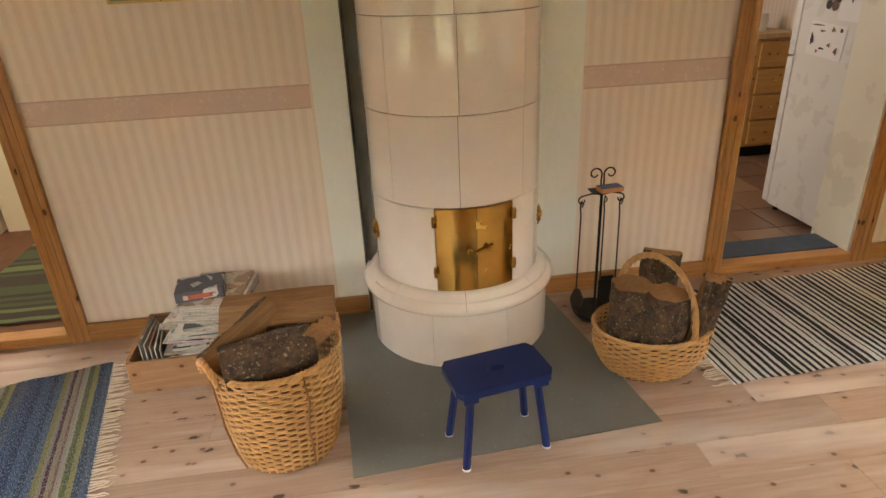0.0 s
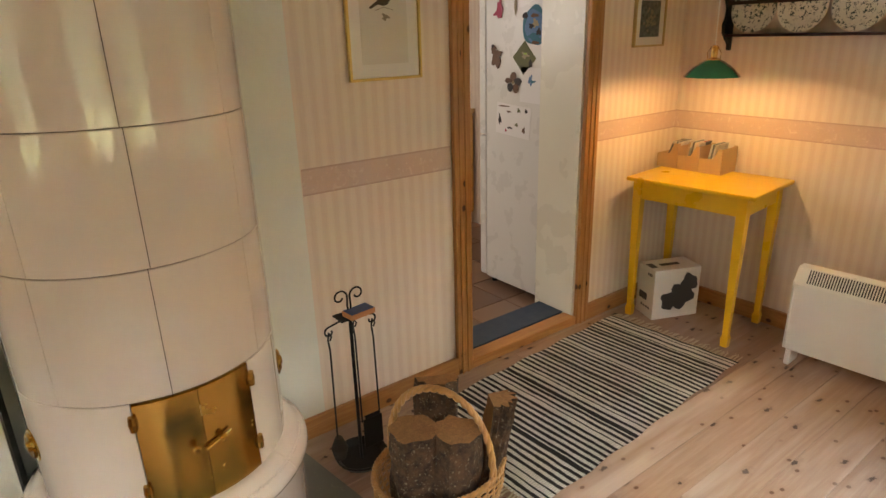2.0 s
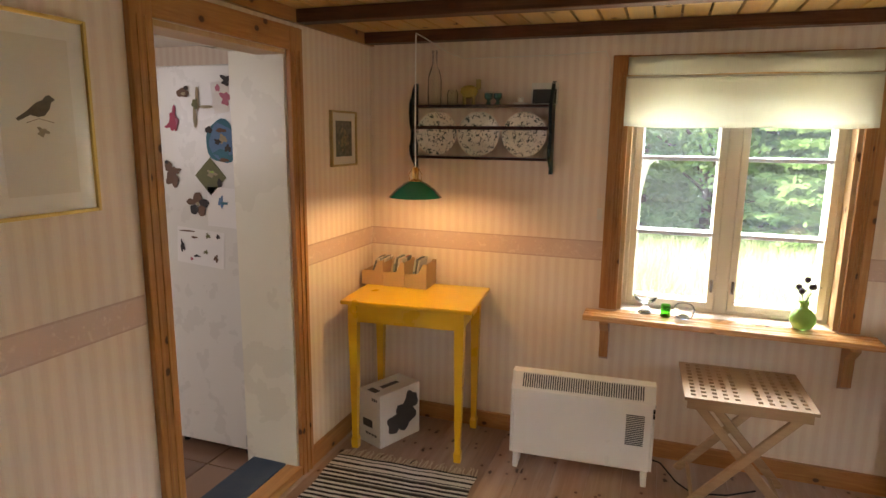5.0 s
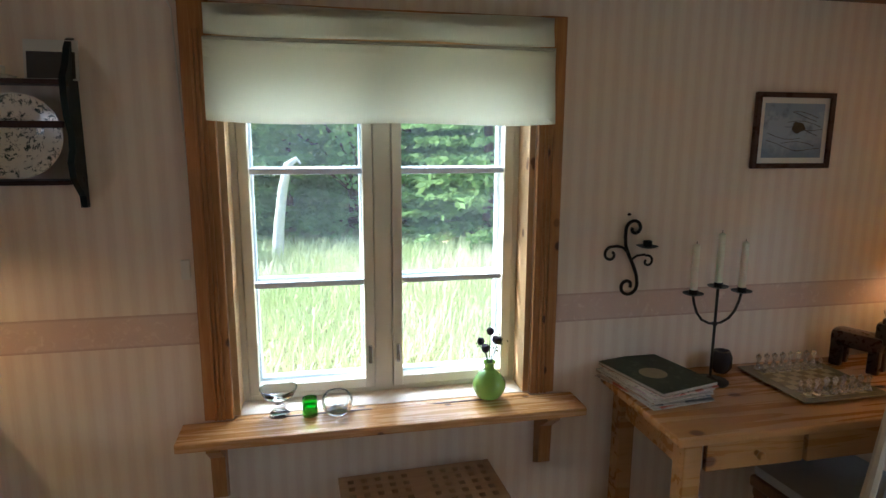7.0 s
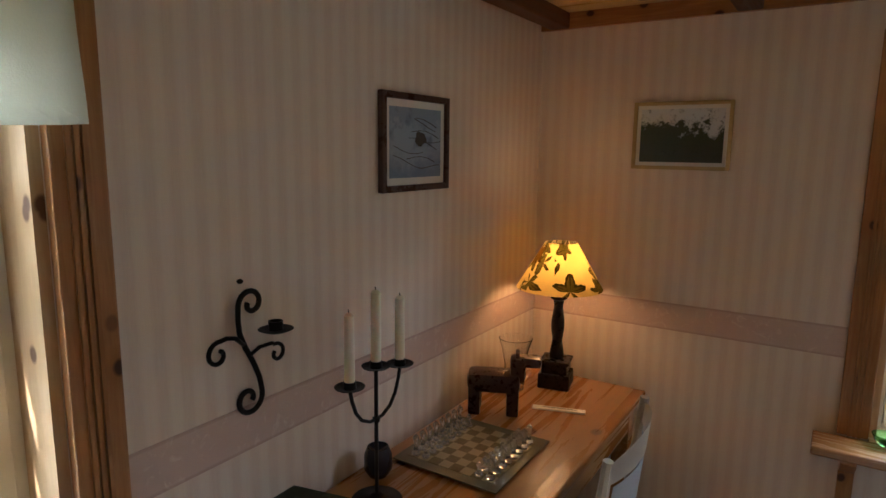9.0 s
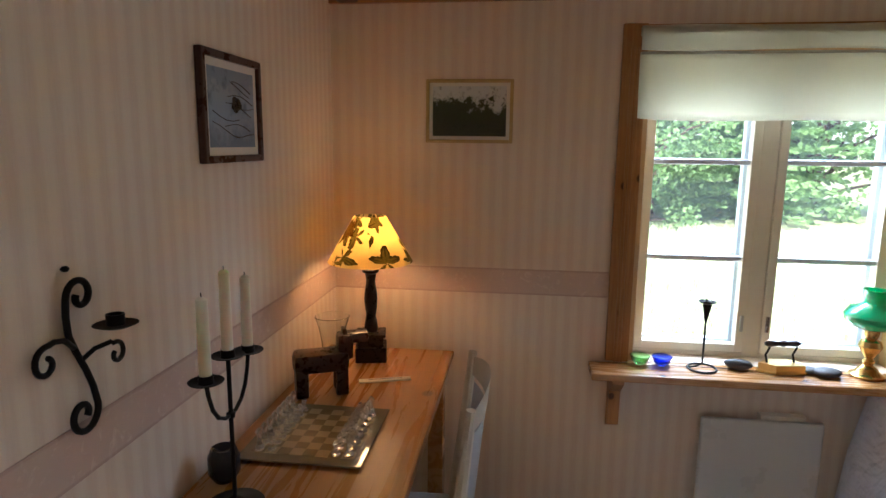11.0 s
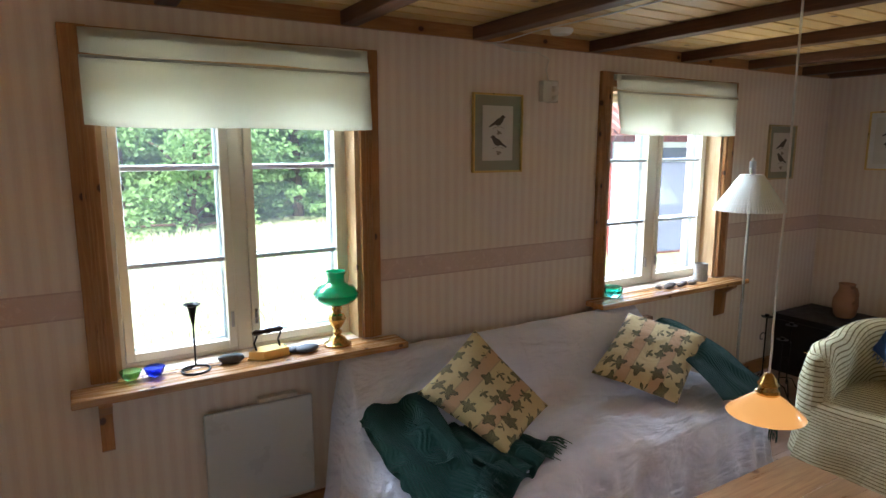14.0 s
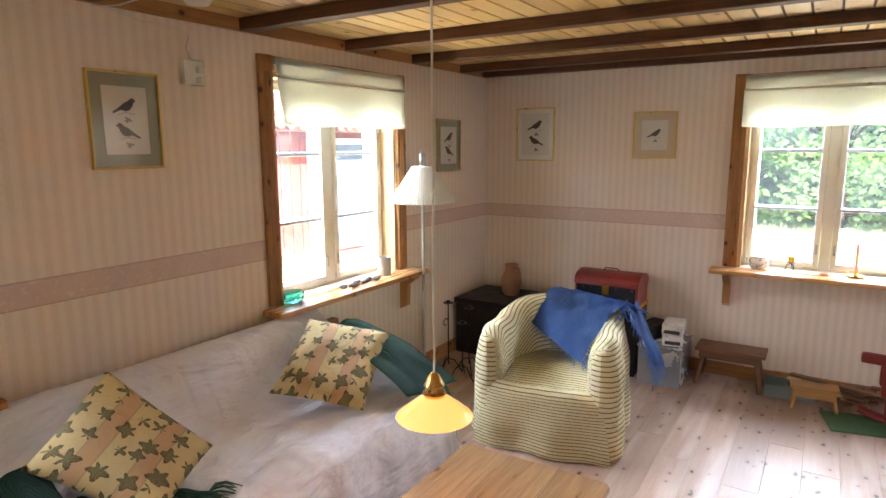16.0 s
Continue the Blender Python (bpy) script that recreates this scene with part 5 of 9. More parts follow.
def picture(at, rz, w, h, fw, frame_m, mount_m, mount, label, shapes="sprigs", seed=1, print_m=None, tilt=0.0):
    """Hangs with its back on the wall; local -y faces the room."""
    t = thing("framed_picture", at, label, "picture", rz=rz)
    t.rotation_euler = (radians(tilt), 0, radians(rz))
    part("frame", boxes((-w / 2, -w / 2 + fw, -0.018, -0.001, -h / 2, h / 2), (w / 2 - fw, w / 2, -0.018, -0.001, -h / 2, h / 2), (-w / 2 + fw, w / 2 - fw, -0.018, -0.001, h / 2 - fw, h / 2), (-w / 2 + fw, w / 2 - fw, -0.018, -0.001, -h / 2, -h / 2 + fw), bevel=0.003), frame_m, t)
    part("mount", boxes((-w / 2 + fw, w / 2 - fw, -0.009, -0.002, -h / 2 + fw, h / 2 - fw)), mount_m, t)
    a, b = w / 2 - fw - mount, h / 2 - fw - mount
    part("print", boxes((-a, a, -0.0102, -0.0092, -b, b)), print_m or PLATEP, t)
    rnd = random.Random(seed)
    if shapes:
        bm = bmesh.new()
        bm2 = bmesh.new()
        if shapes == "two":
            spots = [(0.0, b * 0.42), (0.0, -b * 0.32)]
        elif shapes == "one":
            spots = [(0.0, b * 0.1)]
        else:
            spots = []
        for i, (cx, cz) in enumerate(spots):
            s = a * 0.68
            tl = -1 if i == 0 else 1
            bird = bmesh.new()
            outline = ((-1.02, 0.50), (-0.86, 0.62), (-0.70, 0.74), (-0.48, 0.68), (-0.30, 0.48), (0.15, 0.28), (0.60, -0.10), (1.25, -0.52), (1.12, -0.64), (0.45, -0.32), (0.05, -0.42), (-0.35, -0.34), (-0.66, 0.02), (-0.78, 0.36))
            bird.faces.new([bird.verts.new((cx + tl * px * s * 0.72, -0.0108, cz + pz * s * 0.72)) for px, pz in outline])
            part("print_bird", bird, INKD, t)
            twig = tube([(cx - 0.5 * s, -0.0108, cz - 0.52 * s), (cx, -0.0108, cz - 0.36 * s), (cx + 0.6 * s, -0.0108, cz - 0.50 * s)], 0.0012, 4)
            part("print_twig", twig, INKM, t)
            blob(bm2, cx + 0.1 * s, cz - 0.85 * s, 0.2 * s, rnd, y=-0.0107, rough=0.6, sx=1.1, sz=0.8)
        if shapes == "branch":
            for k in range(9):
                x0 = rnd.uniform(-a * 0.9, a * 0.2)
                z0 = rnd.uniform(-b * 0.8, b * 0.7)
                pts = [(x0 + q * a * 0.28, -0.0108, z0 + b * 0.3 * math.sin(q * 0.8 + k) * 0.4 - q * 0.04 * b) for q in range(5) if x0 + q * a * 0.28 < a]
                if len(pts) > 1:
                    tube(pts, 0.0012, 4, bm)
            blob(bm, a * 0.15, b * 0.12, a * 0.16, rnd, y=-0.011, rough=0.2, sx=1.4)
        if shapes == "sprigs":
            for k in range(26):
                blob(bm2, rnd.gauss(0, a * 0.32), rnd.gauss(0, b * 0.32), a * 0.09, rnd, y=-0.0106 - 0.00002 * k, rough=0.6)
        if len(bm.faces):
            part("print_shape", bm, INKD, t)
        else:
            bm.free()
        if len(bm2.faces):
            part("print_detail", bm2, INKM, t)
        else:
            bm2.free()
    return t


SNOWY = photo("snowy_print", (0.26, 0.33, 0.43), (0.33, 0.40, 0.49), (0.20, 0.26, 0.35), 6)
LAND = photo("landscape_print", (0.56, 0.60, 0.62), (0.03, 0.04, 0.012), (0.035, 0.04, 0.02), 16, 0.3, 0.1)
picture((0.203, YN, 1.592), 0, 0.353, 0.474, 0.010, GILT, MOUNTG, 0.052, "gilt framed print with pale green mount beside the tiled stove", "sprigs", 12)
GREYP = plain("lace_print", (0.15, 0.17, 0.15), 0.1, vary=0.9, scale=60, fine=200, Coat_Weight=0.5)
picture((2.163, YN, 1.55), 0, 0.30, 0.49, 0.010, GILT, MOUNTW, 0.045, "gilt framed print with pale mount beside the kitchen doorway", "one", 3)
picture((3.685, YN, 1.495), 0, 0.245, 0.258, 0.010, GILTP, MOUNTW, 0.036, "small framed grey lace-like print in the corner", "sprigs", 4, GREYP)
picture((XE, 0.797, 1.553), -90, 0.298, 0.246, 0.017, DARKFRAME, MOUNTW, 0.018, "dark framed wintry branch print above the desk", "branch", 5, SNOWY, 0)
picture((3.503, YS, 1.59), 180, 0.305, 0.218, 0.012, GILTP, MOUNTW, 0.012, "pale gilt framed woodland landscape by the corner", None, 6, LAND)
picture((1.32, YS, 1.561), 180, 0.277, 0.352, 0.009, GILT, MOUNTG, 0.045, "gilt framed print with grey-green mount above the sofa", "two", 7)
picture((-0.945, YS, 1.467), 180, 0.30, 0.345, 0.009, GILTP, MOUNTG, 0.04, "narrow framed print with grey-green mount near the corner", "two", 8)
picture((XW, 0.41, 1.54), 90, 0.292, 0.375, 0.011, GILT, MOUNTW, 0.03, "gilt framed print catching the window light", "two", 9)
picture((XW, 1.24, 1.525), 90, 0.275, 0.30, 0.011, GILT, plain("mount_buff", (0.58, 0.47, 0.32), 0.1, vary=0.06, Coat_Weight=0.6), 0.045, "gilt framed small print with buff mount", "one", 10)

# yellow table
YELLOW = plain("yellow_paint", (0.76, 0.45, 0.014), 0.33, vary=0.06, scale=6, bump=0.12, Coat_Weight=0.3)
yt = thing("side_table", (3.757, 3.53, 0), "bright yellow painted side table with tapered legs", "table", rz=5)
part("tabletop", boxes((-0.235, 0.213, -0.322, 0.305, 0.737, 0.757), bevel=0.006), YELLOW, yt)
part("apron", boxes((-0.195, -0.177, -0.255, 0.255, 0.645, 0.736), (0.177, 0.195, -0.255, 0.255, 0.645, 0.736), (-0.177, 0.177, -0.27, -0.252, 0.645, 0.736), (-0.177, 0.177, 0.252, 0.27, 0.645, 0.736), bevel=0.002), YELLOW, yt)
for sx in (-1, 1):
    for sy in (-1, 1):
        bm = bmesh.new()
        for (h0, r0), (h1, r1) in zip(((0.736, 0.022), (0.62, 0.022), (0.06, 0.013), (0.045, 0.018), (0.0, 0.016)), ((0.62, 0.022), (0.06, 0.013), (0.045, 0.018), (0.0, 0.016))):
            vs = [[bm.verts.new((sx * 0.181 + a * r, sy * 0.258 + b * r, h)) for a, b in ((-1, -1), (1, -1), (1, 1), (-1, 1))] for h, r in ((h0, r0), (h1, r1))]
            for k in range(4):
                bm.faces.new((vs[0][k], vs[0][(k + 1) % 4], vs[1][(k + 1) % 4], vs[1][k]))
        bmesh.ops.remove_doubles(bm, verts=bm.verts, dist=1e-4)
        bmesh.ops.holes_fill(bm, edges=bm.edges)
        part("leg", bm, YELLOW, yt)
CARD = plain("kraft_card", (0.50, 0.33, 0.18), 0.75, vary=0.08, scale=30)
for k, (n, wd) in enumerate(((5, 0.115), (6, 0.115), (3, 0.115))):
    f = thing("file_box", (3.905, 3.812 - 0.120 * k, 0.757), "kraft card file box holding thin cases", "file box", "card file boxes on the yellow table", rz=2)
    for s in (-1, 1):
        bm = bmesh.new()
        lo = [(wd / 2, 0.0), (-wd / 2, 0.0), (-wd / 2, 0.128), (-wd / 2 + 0.018, 0.128), (-wd / 2 + 0.045, 0.076), (wd / 2, 0.070)]
        va = [[bm.verts.new((s * 0.0755 + dx, y, z)) for y, z in lo] for dx in (-0.0015, 0.0015)]
        bm.faces.new(va[0])
        bm.faces.new(va[1][::-1])
        for j in range(len(lo)):
            q = (j + 1) % len(lo)
            bm.faces.new((va[0][j], va[0][q], va[1][q], va[1][j]))
        part("side", bm, CARD, f)
    part("end", boxes((-0.0735, 0.0735, wd / 2 - 0.003, wd / 2, 0.0, 0.069), (-0.0735, 0.0735, -wd / 2, -wd / 2 + 0.003, 0.0, 0.127), (-0.0735, 0.0735, -wd / 2 + 0.0035, wd / 2 - 0.0035, 0.0005, 0.003)), CARD, f)
    for j in range(n):
        c = thing("disc_case", (3.905 + 0.006, 3.812 - 0.120 * k + 0.030 - j * 0.0105, 0.761), "thin plastic case standing in the card box", "case", "thin cases in the file boxes", rz=2)
        c.rotation_euler = (radians(8 if k else 20), 0, radians(2))
        part("case_body", boxes((-0.06, 0.06, -0.0045, 0.0045, 0, 0.138), bevel=0.001), PRINTS[(2, 3, 7, 2, 4, 6)[(j + k) % 6]], c)
cb = thing("product_box", (3.725, 3.665, 0), "white printed cardboard product box on the floor under the yellow table", "box", rz=-23)
part("box_body", boxes((-0.135, 0.135, -0.078, 0.078, 0, 0.275), bevel=0.003), plain("carton_white", (0.66, 0.63, 0.58), 0.5, vary=0.06), cb)
DARKPR = plain("carton_ink", (0.045, 0.04, 0.04), 0.5, vary=0.3, scale=50)
part("printed_lettering", boxes(*[(-0.1365, -0.1355, -0.055 + 0.014 * k, -0.046 + 0.014 * k, 0.235, 0.25) for k in range(3)]), DARKPR, cb)
part("printed_panel", boxes((-0.1365, -0.1355, -0.02, 0.05, 0.09, 0.13), *[(-0.1365, -0.1355, -0.05 + 0.022 * k, -0.036 + 0.022 * k, 0.05, 0.062) for k in range(4)]), DARKPR, cb)
bm = bmesh.new()
rr = random.Random(4)
for cx, cz, r in ((0.03, 0.12, 0.07), (-0.04, 0.10, 0.05), (0.07, 0.19, 0.05)):
    blob(bm, cx, cz, r, rr, y=-0.0786 - cx * 0.001, rough=0.25, n=20)
part("printed_picture", bm, DARKPR, cb)
part("carry_handle", boxes((-0.06, 0.05, -0.016, 0.012, 0.275, 0.2765), (-0.125, -0.09, -0.03, 0.03, 0.275, 0.2762)), DARKPR, cb)

# green pendant lamp
GREENENAMEL = plain("green_enamel", (0.004, 0.21, 0.11), 0.15, vary=0.05, Coat_Weight=0.7)
gp = thing("pendant_lamp", (3.58, 3.47, 1.245), "green enamelled pendant lamp with brass holder over the yellow table, lit", "lamp")
part("shade", lathe([(0.118, 0.0), (0.116, 0.004), (0.085, 0.038), (0.05, 0.062), (0.028, 0.072), (0.026, 0.068), (0.048, 0.057), (0.083, 0.033), (0.114, 0.001)], 40), [GREENENAMEL], gp, smooth=True)
part("holder", lathe([(0, 0.062), (0.03, 0.066), (0.03, 0.074), (0.014, 0.082), (0.016, 0.12), (0.010, 0.13), (0, 0.132)], 20), BRASS, gp, smooth=True)
bm = bmesh.new()
for s in (-1, 1):
    tube([(0, s * 0.028, 0.072), (0, s * 0.032, 0.10), (0, s * 0.016, 0.125), (0, 0, 0.135)], 0.0018, 5, bm)
part("brass_loop", bm, BRASS, gp)
WARMGLOW = Mat("bulb_glow", 0.5)
WARMGLOW = WARMGLOW.done((1, 0.8, 0.5), 0.5, Emission_Color=(1.0, 0.62, 0.28, 1), Emission_Strength=1.8)
part("cord", tube([(0, 0, 0.13), (0.002, 0.003, 0.30), (0, 0, 0.69)], 0.0028, 6), WHITE, gp)
CORDW = plain("cord_white", (0.68, 0.64, 0.56), 0.5, vary=0.05)
wc = thing("cable_run", (3.98, 3.5, 1.93), "thin white cable pinned along the top of the wall", "cable")
part("cable", tube([(-0.40, -0.03, 0.01), (-0.3, -0.02, 0.012), (-0.05, -0.06, -0.03), (0.012, -0.12, -0.048), (0.014, -0.55, -0.045), (0.013, -0.78, -0.035), (0.012, -0.80, -0.08), (0.012, -0.815, -0.55)], 0.0025, 5), CORDW, wc)
sw = thing("wall_switch", (XE - 0.001, 2.705, 1.165), "small white cord switch on the window casing", "switch")
part("switch_body", boxes((-0.034, -0.022, -0.012, 0.012, -0.028, 0.028), bevel=0.003), CORDW, sw)

# plate shelf
SHELFG = plain("shelf_dark_green", (0.014, 0.024, 0.024), 0.35, vary=0.3, scale=20, Specular_IOR_Level=0.2)
SHELFR = plain("shelf_dark_brown", (0.045, 0.022, 0.018), 0.4, vary=0.3, scale=20, Specular_IOR_Level=0.2)
ps = thing("plate_rack", (XE, 3.29, 1.34), "dark green painted wall plate rack with scalloped sides", "shelf", rz=-90)
for s in (-1, 1):
    prof = [(q * 0.75, z_) for q, z_ in ((0, 0.0), (-0.025, 0.0), (-0.03, 0.03), (-0.075, 0.06), (-0.10, 0.08), (-0.11, 0.12), (-0.085, 0.15), (-0.08, 0.19), (-0.105, 0.23), (-0.115, 0.28), (-0.11, 0.33), (-0.075, 0.36), (-0.05, 0.40), (-0.02, 0.425), (0, 0.43))]
    bm = bmesh.new()
    va = [[bm.verts.new((s * 0.345 + dx, y, z)) for y, z in prof] for dx in (-0.008, 0.008)]
    bm.faces.new(va[0])
    bm.faces.new(va[1][::-1])
    for k in range(len(prof)):
        j = (k + 1) % len(prof)
        bm.faces.new((va[0][k], va[0][j], va[1][j], va[1][k]))
    part("side", bm, SHELFG, ps)
for zz, d in ((0.063, 0.075), (0.310, 0.08)):
    part("shelf_board", boxes((-0.336, 0.336, -d, 0, zz, zz + 0.012), bevel=0.002), SHELFR, ps)
part("plate_rail", boxes((-0.336, 0.336, -0.078, -0.070, 0.205, 0.222), bevel=0.003), SHELFR, ps)
CHINA = Mat("blue_floral_china", 0.15)
v = CHINA.mapped(spread=4.0)
p = CHINA.split(CHINA.coord.outputs["Object"])
rad = CHINA.math("SQRT", CHINA.math("ADD", CHINA.math("MULTIPLY", p[0], p[0]), CHINA.math("MULTIPLY", p[2], p[2])))
n = CHINA.noise(v, 60, 5, 0.75, 0.5)
mask = CHINA.math("MULTIPLY", CHINA.ramp(n, [(0.52, 0.0), (0.57, 1.0)]), CHINA.ramp(CHINA.math("MULTIPLY", rad, 9.0), [(0.0, 1.0), (0.55, 1.0), (0.58, 0.1), (0.68, 0.1), (0.71, 1.0), (0.92, 0.9), (0.95, 0.0)]))
c = CHINA.mix(mask, (0.72, 0.71, 0.63), (0.045, 0.075, 0.075))
CHINA = CHINA.done(c, 0.12, Coat_Weight=0.5)
for k, x in enumerate((-0.215, 0.0, 0.222)):
    pl = thing("plate", (XE - 0.048, 3.29 - x, 1.523), "blue and white flowered china plate standing in the rack", "plate", "china plates in the rack", rz=-90)
    bm = lathe([(0, 0.0), (0.055, 0.0), (0.07, 0.006), (0.098, 0.012), (0.106, 0.015), (0.106, 0.018), (0.097, 0.016), (0.068, 0.010), (0.054, 0.004), (0, 0.004)], 48)
    bmesh.ops.rotate(bm, verts=bm.verts, cent=(0, 0, 0), matrix=Matrix.Rotation(radians(83), 3, "X"))
    part("dish", bm, CHINA, pl, smooth=True)
shelf_y = lambda u: 3.29 - u
bt = thing("glass_bottle", (XE - 0.055, 3.52, 1.662), "tall clear glass bottle on the plate rack", "bottle")
part("bottle_glass", lathe([(0, 0), (0.032, 0.0), (0.034, 0.01), (0.034, 0.12), (0.028, 0.15), (0.012, 0.19), (0.011, 0.24), (0.014, 0.245), (0.014, 0.255), (0.008, 0.255), (0.008, 0.2), (0.030, 0.12), (0.030, 0.008), (0, 0.008)], 24), CLEAR, bt, smooth=True)
jr = thing("glass_jar", (XE - 0.06, 3.425, 1.662), "small cut glass jar on the plate rack", "jar")
part("jar_glass", lathe([(0, 0), (0.025, 0), (0.028, 0.05), (0.02, 0.07), (0.017, 0.07), (0.024, 0.05), (0.022, 0.006), (0, 0.006)], 16), CLEAR, jr, smooth=True)
yg = thing("yellow_ornament", (XE - 0.05, 3.345, 1.662), "yellow spotted wooden ornament on a glass block", "ornament")
part("ornament_body", lathe([(0, 0.03), (0.03, 0.035), (0.045, 0.06), (0.04, 0.08), (0.02, 0.09), (0, 0.09)], 16, squash=(0.5, 1)), plain("mustard_spots", (0.42, 0.33, 0.06), 0.5, vary=0.5, scale=90), yg, smooth=True)
part("ornament_leg", boxes((-0.012, 0.012, -0.03, -0.018, 0, 0.045), (-0.012, 0.012, 0.018, 0.03, 0, 0.045), (-0.008, 0.008, -0.058, -0.036, 0.07, 0.118), bevel=0.003), plain("mustard_dark", (0.35, 0.28, 0.08), 0.5), yg)
for k, yy in enumerate((3.245, 3.20)):
    e = thing("egg_cup", (XE - 0.06, yy, 1.662), "dark green glass egg cup on the plate rack", "egg cup", "green egg cups")
    part("cup", lathe([(0, 0), (0.016, 0), (0.008, 0.012), (0.008, 0.02), (0.02, 0.03), (0.02, 0.052), (0.017, 0.052), (0.016, 0.032), (0, 0.026)], 16), plain("green_glass_dark", (0.02, 0.07, 0.05), 0.1, Coat_Weight=0.5), e, smooth=True)
ds = thing("small_dish", (XE - 0.06, 3.09, 1.662), "small white dish with a knobbed lid on the rack", "dish")
part("dish_body", lathe([(0, 0), (0.03, 0.0), (0.036, 0.006), (0.012, 0.012), (0.014, 0.03), (0, 0.034)], 20), FRIDGEW, ds, smooth=True)
pc = thing("photo_frame", (XE - 0.03, 2.985, 1.662), "small dark photograph in a clear frame", "photo frame", rz=-90)
pc.rotation_euler = (radians(-8), 0, radians(-90))
part("frame_glass", boxes((-0.062, 0.062, -0.004, 0.0, 0, 0.10)), MOUNTW, pc)
part("photo_print", boxes((-0.055, 0.055, -0.006, -0.0045, 0.004, 0.07)), DARKPR, pc)

# heater
HEATW = plain("heater_enamel", (0.74, 0.72, 0.67), 0.35, vary=0.03, bump=0.05)
ht = thing("convector_heater", (3.715, 2.712, 0), "white convector heater on short legs under the window", "heater", rz=-86.5)
part("casing", boxes((-0.305, 0.305, -0.045, 0.045, 0.07, 0.385), bevel=0.008), HEATW, ht)
bm = bmesh.new()
pr = [(-0.049, 0.372), (-0.049, 0.388), (-0.012, 0.458), (0.045, 0.458), (0.045, 0.372)]
va = [[bm.verts.new((x, y, z)) for y, z in pr] for x in (-0.312, 0.312)]
bm.faces.new(va[0])
bm.faces.new(va[1][::-1])
for k in range(5):
    j = (k + 1) % 5
    bm.faces.new((va[0][k], va[0][j], va[1][j], va[1][k]))
part("top_hood", bm, HEATW, ht)
GRILLE = plain("grille_dark", (0.03, 0.03, 0.03), 0.6)
nrm = Vector((0, -0.07, -0.037)).normalized()
bm = bmesh.new()
for k in range(52):
    x = -0.26 + k * 0.0102
    vs = [bm.verts.new((x + dx, -0.0455 + 0.034 * u - 0.0012, 0.3945 + 0.0643 * u + 0.0005)) for dx, u in ((-0.0026, 0.08), (0.0026, 0.08), (0.0026, 0.92), (-0.0026, 0.92))]
    bm.faces.new(vs)
part("top_grille", bm, GRILLE, ht)
part("front_vent", boxes(*[(0.195, 0.272, -0.0462, -0.0448, 0.19 + 0.0085 * k, 0.1945 + 0.0085 * k) for k in range(17)]), GRILLE, ht)
for k in range(3):
    part("knob", boxes((0.306, 0.316, -0.02, 0.0, 0.31 + 0.024 * k, 0.325 + 0.024 * k), bevel=0.003), BLACKIRON, ht)
for s in (-1, 1):
    part("foot", boxes((s * 0.285 - 0.012, s * 0.285 + 0.012, -0.05, 0.05, 0.0, 0.072), bevel=0.004), HEATW, ht)
part("side_cap", boxes((-0.314, -0.305, -0.047, 0.047, 0.075, 0.40), (0.305, 0.314, -0.047, 0.047, 0.075, 0.30), bevel=0.003), HEATW, ht)
fx = thing("heater_cable", (3.72, 2.38, 0), "black heater cable lying on the floor", "cable")
part("cable", tube([(0, 0.02, 0.12), (0.0, -0.02, 0.11), (-0.01, -0.09, 0.04), (-0.02, -0.16, 0.006), (0.02, -0.30, 0.005), (0.10, -0.42, 0.005)], 0.004, 6), BLACKIRON, fx)

# folding table with punched top
BEECH = pine("teak_slats", (0.50, 0.34, 0.19), (0.36, 0.215, 0.11), 1, 0.5, ring=14, knots=False)
ft = thing("folding_table", (3.745, 2.065, 0), "small folding wooden table with punched square holes and crossed legs", "folding table", rz=2)
NX, NY, CX, CY = 10, 11, 0.41, 0.475
bm = bmesh.new()
hx, hy = 0.010, 0.0095
cxs = [(-CX / 2 + 0.035) + (CX - 0.07) * i / (NX - 1) for i in range(NX)]
cys = [(-CY / 2 + 0.035) + (CY - 0.07) * j / (NY - 1) for j in range(NY)]
prev = -CX / 2
for i, c0 in enumerate(cxs):
    box(bm, prev, c0 - hx, -CY / 2, CY / 2, 0.496, 0.510)
    yp = -CY / 2
    for j, c1 in enumerate(cys):
        if j == 5:
            continue
        box(bm, c0 - hx, c0 + hx, yp, c1 - hy, 0.496, 0.510)
        yp = c1 + hy
    box(bm, c0 - hx, c0 + hx, yp, CY / 2, 0.496, 0.510)
    prev = c0 + hx
box(bm, prev, CX / 2, -CY / 2, CY / 2, 0.496, 0.510)
part("tabletop", bm, BEECH, ft)
for e in (-0.175, 0.175):
    part("top_rail", boxes((e - 0.01, e + 0.01, -0.225, 0.225, 0.455, 0.4955)), BEECH, ft)
for k, (s, off) in enumerate(((1, 0.165), (-1, 0.14))):
    for e in (-1, 1):
        bm = bmesh.new()
        a, b = Vector((e * off, s * 0.215, 0.0)), Vector((e * off, -s * 0.195, 0.475))
        d = (b - a).normalized()
        nn = Vector((0, -d.z, d.y))
        vs = []
        for p0 in (a, b):
            vs.append([bm.verts.new(p0 + nn * q + Vector((r, 0, 0))) for q, r in ((-0.018, -0.009), (0.018, -0.009), (0.018, 0.009), (-0.018, 0.009))])
        bm.faces.new(vs[0])
        bm.faces.new(vs[1][::-1])
        for j in range(4):
            bm.faces.new((vs[0][j], vs[0][(j + 1) % 4], vs[1][(j + 1) % 4], vs[1][j]))
        bmesh.ops.bevel(bm, geom=bm.edges[:], offset=0.003, segments=1, affect="EDGES")
        part("leg", bm, BEECH, ft)
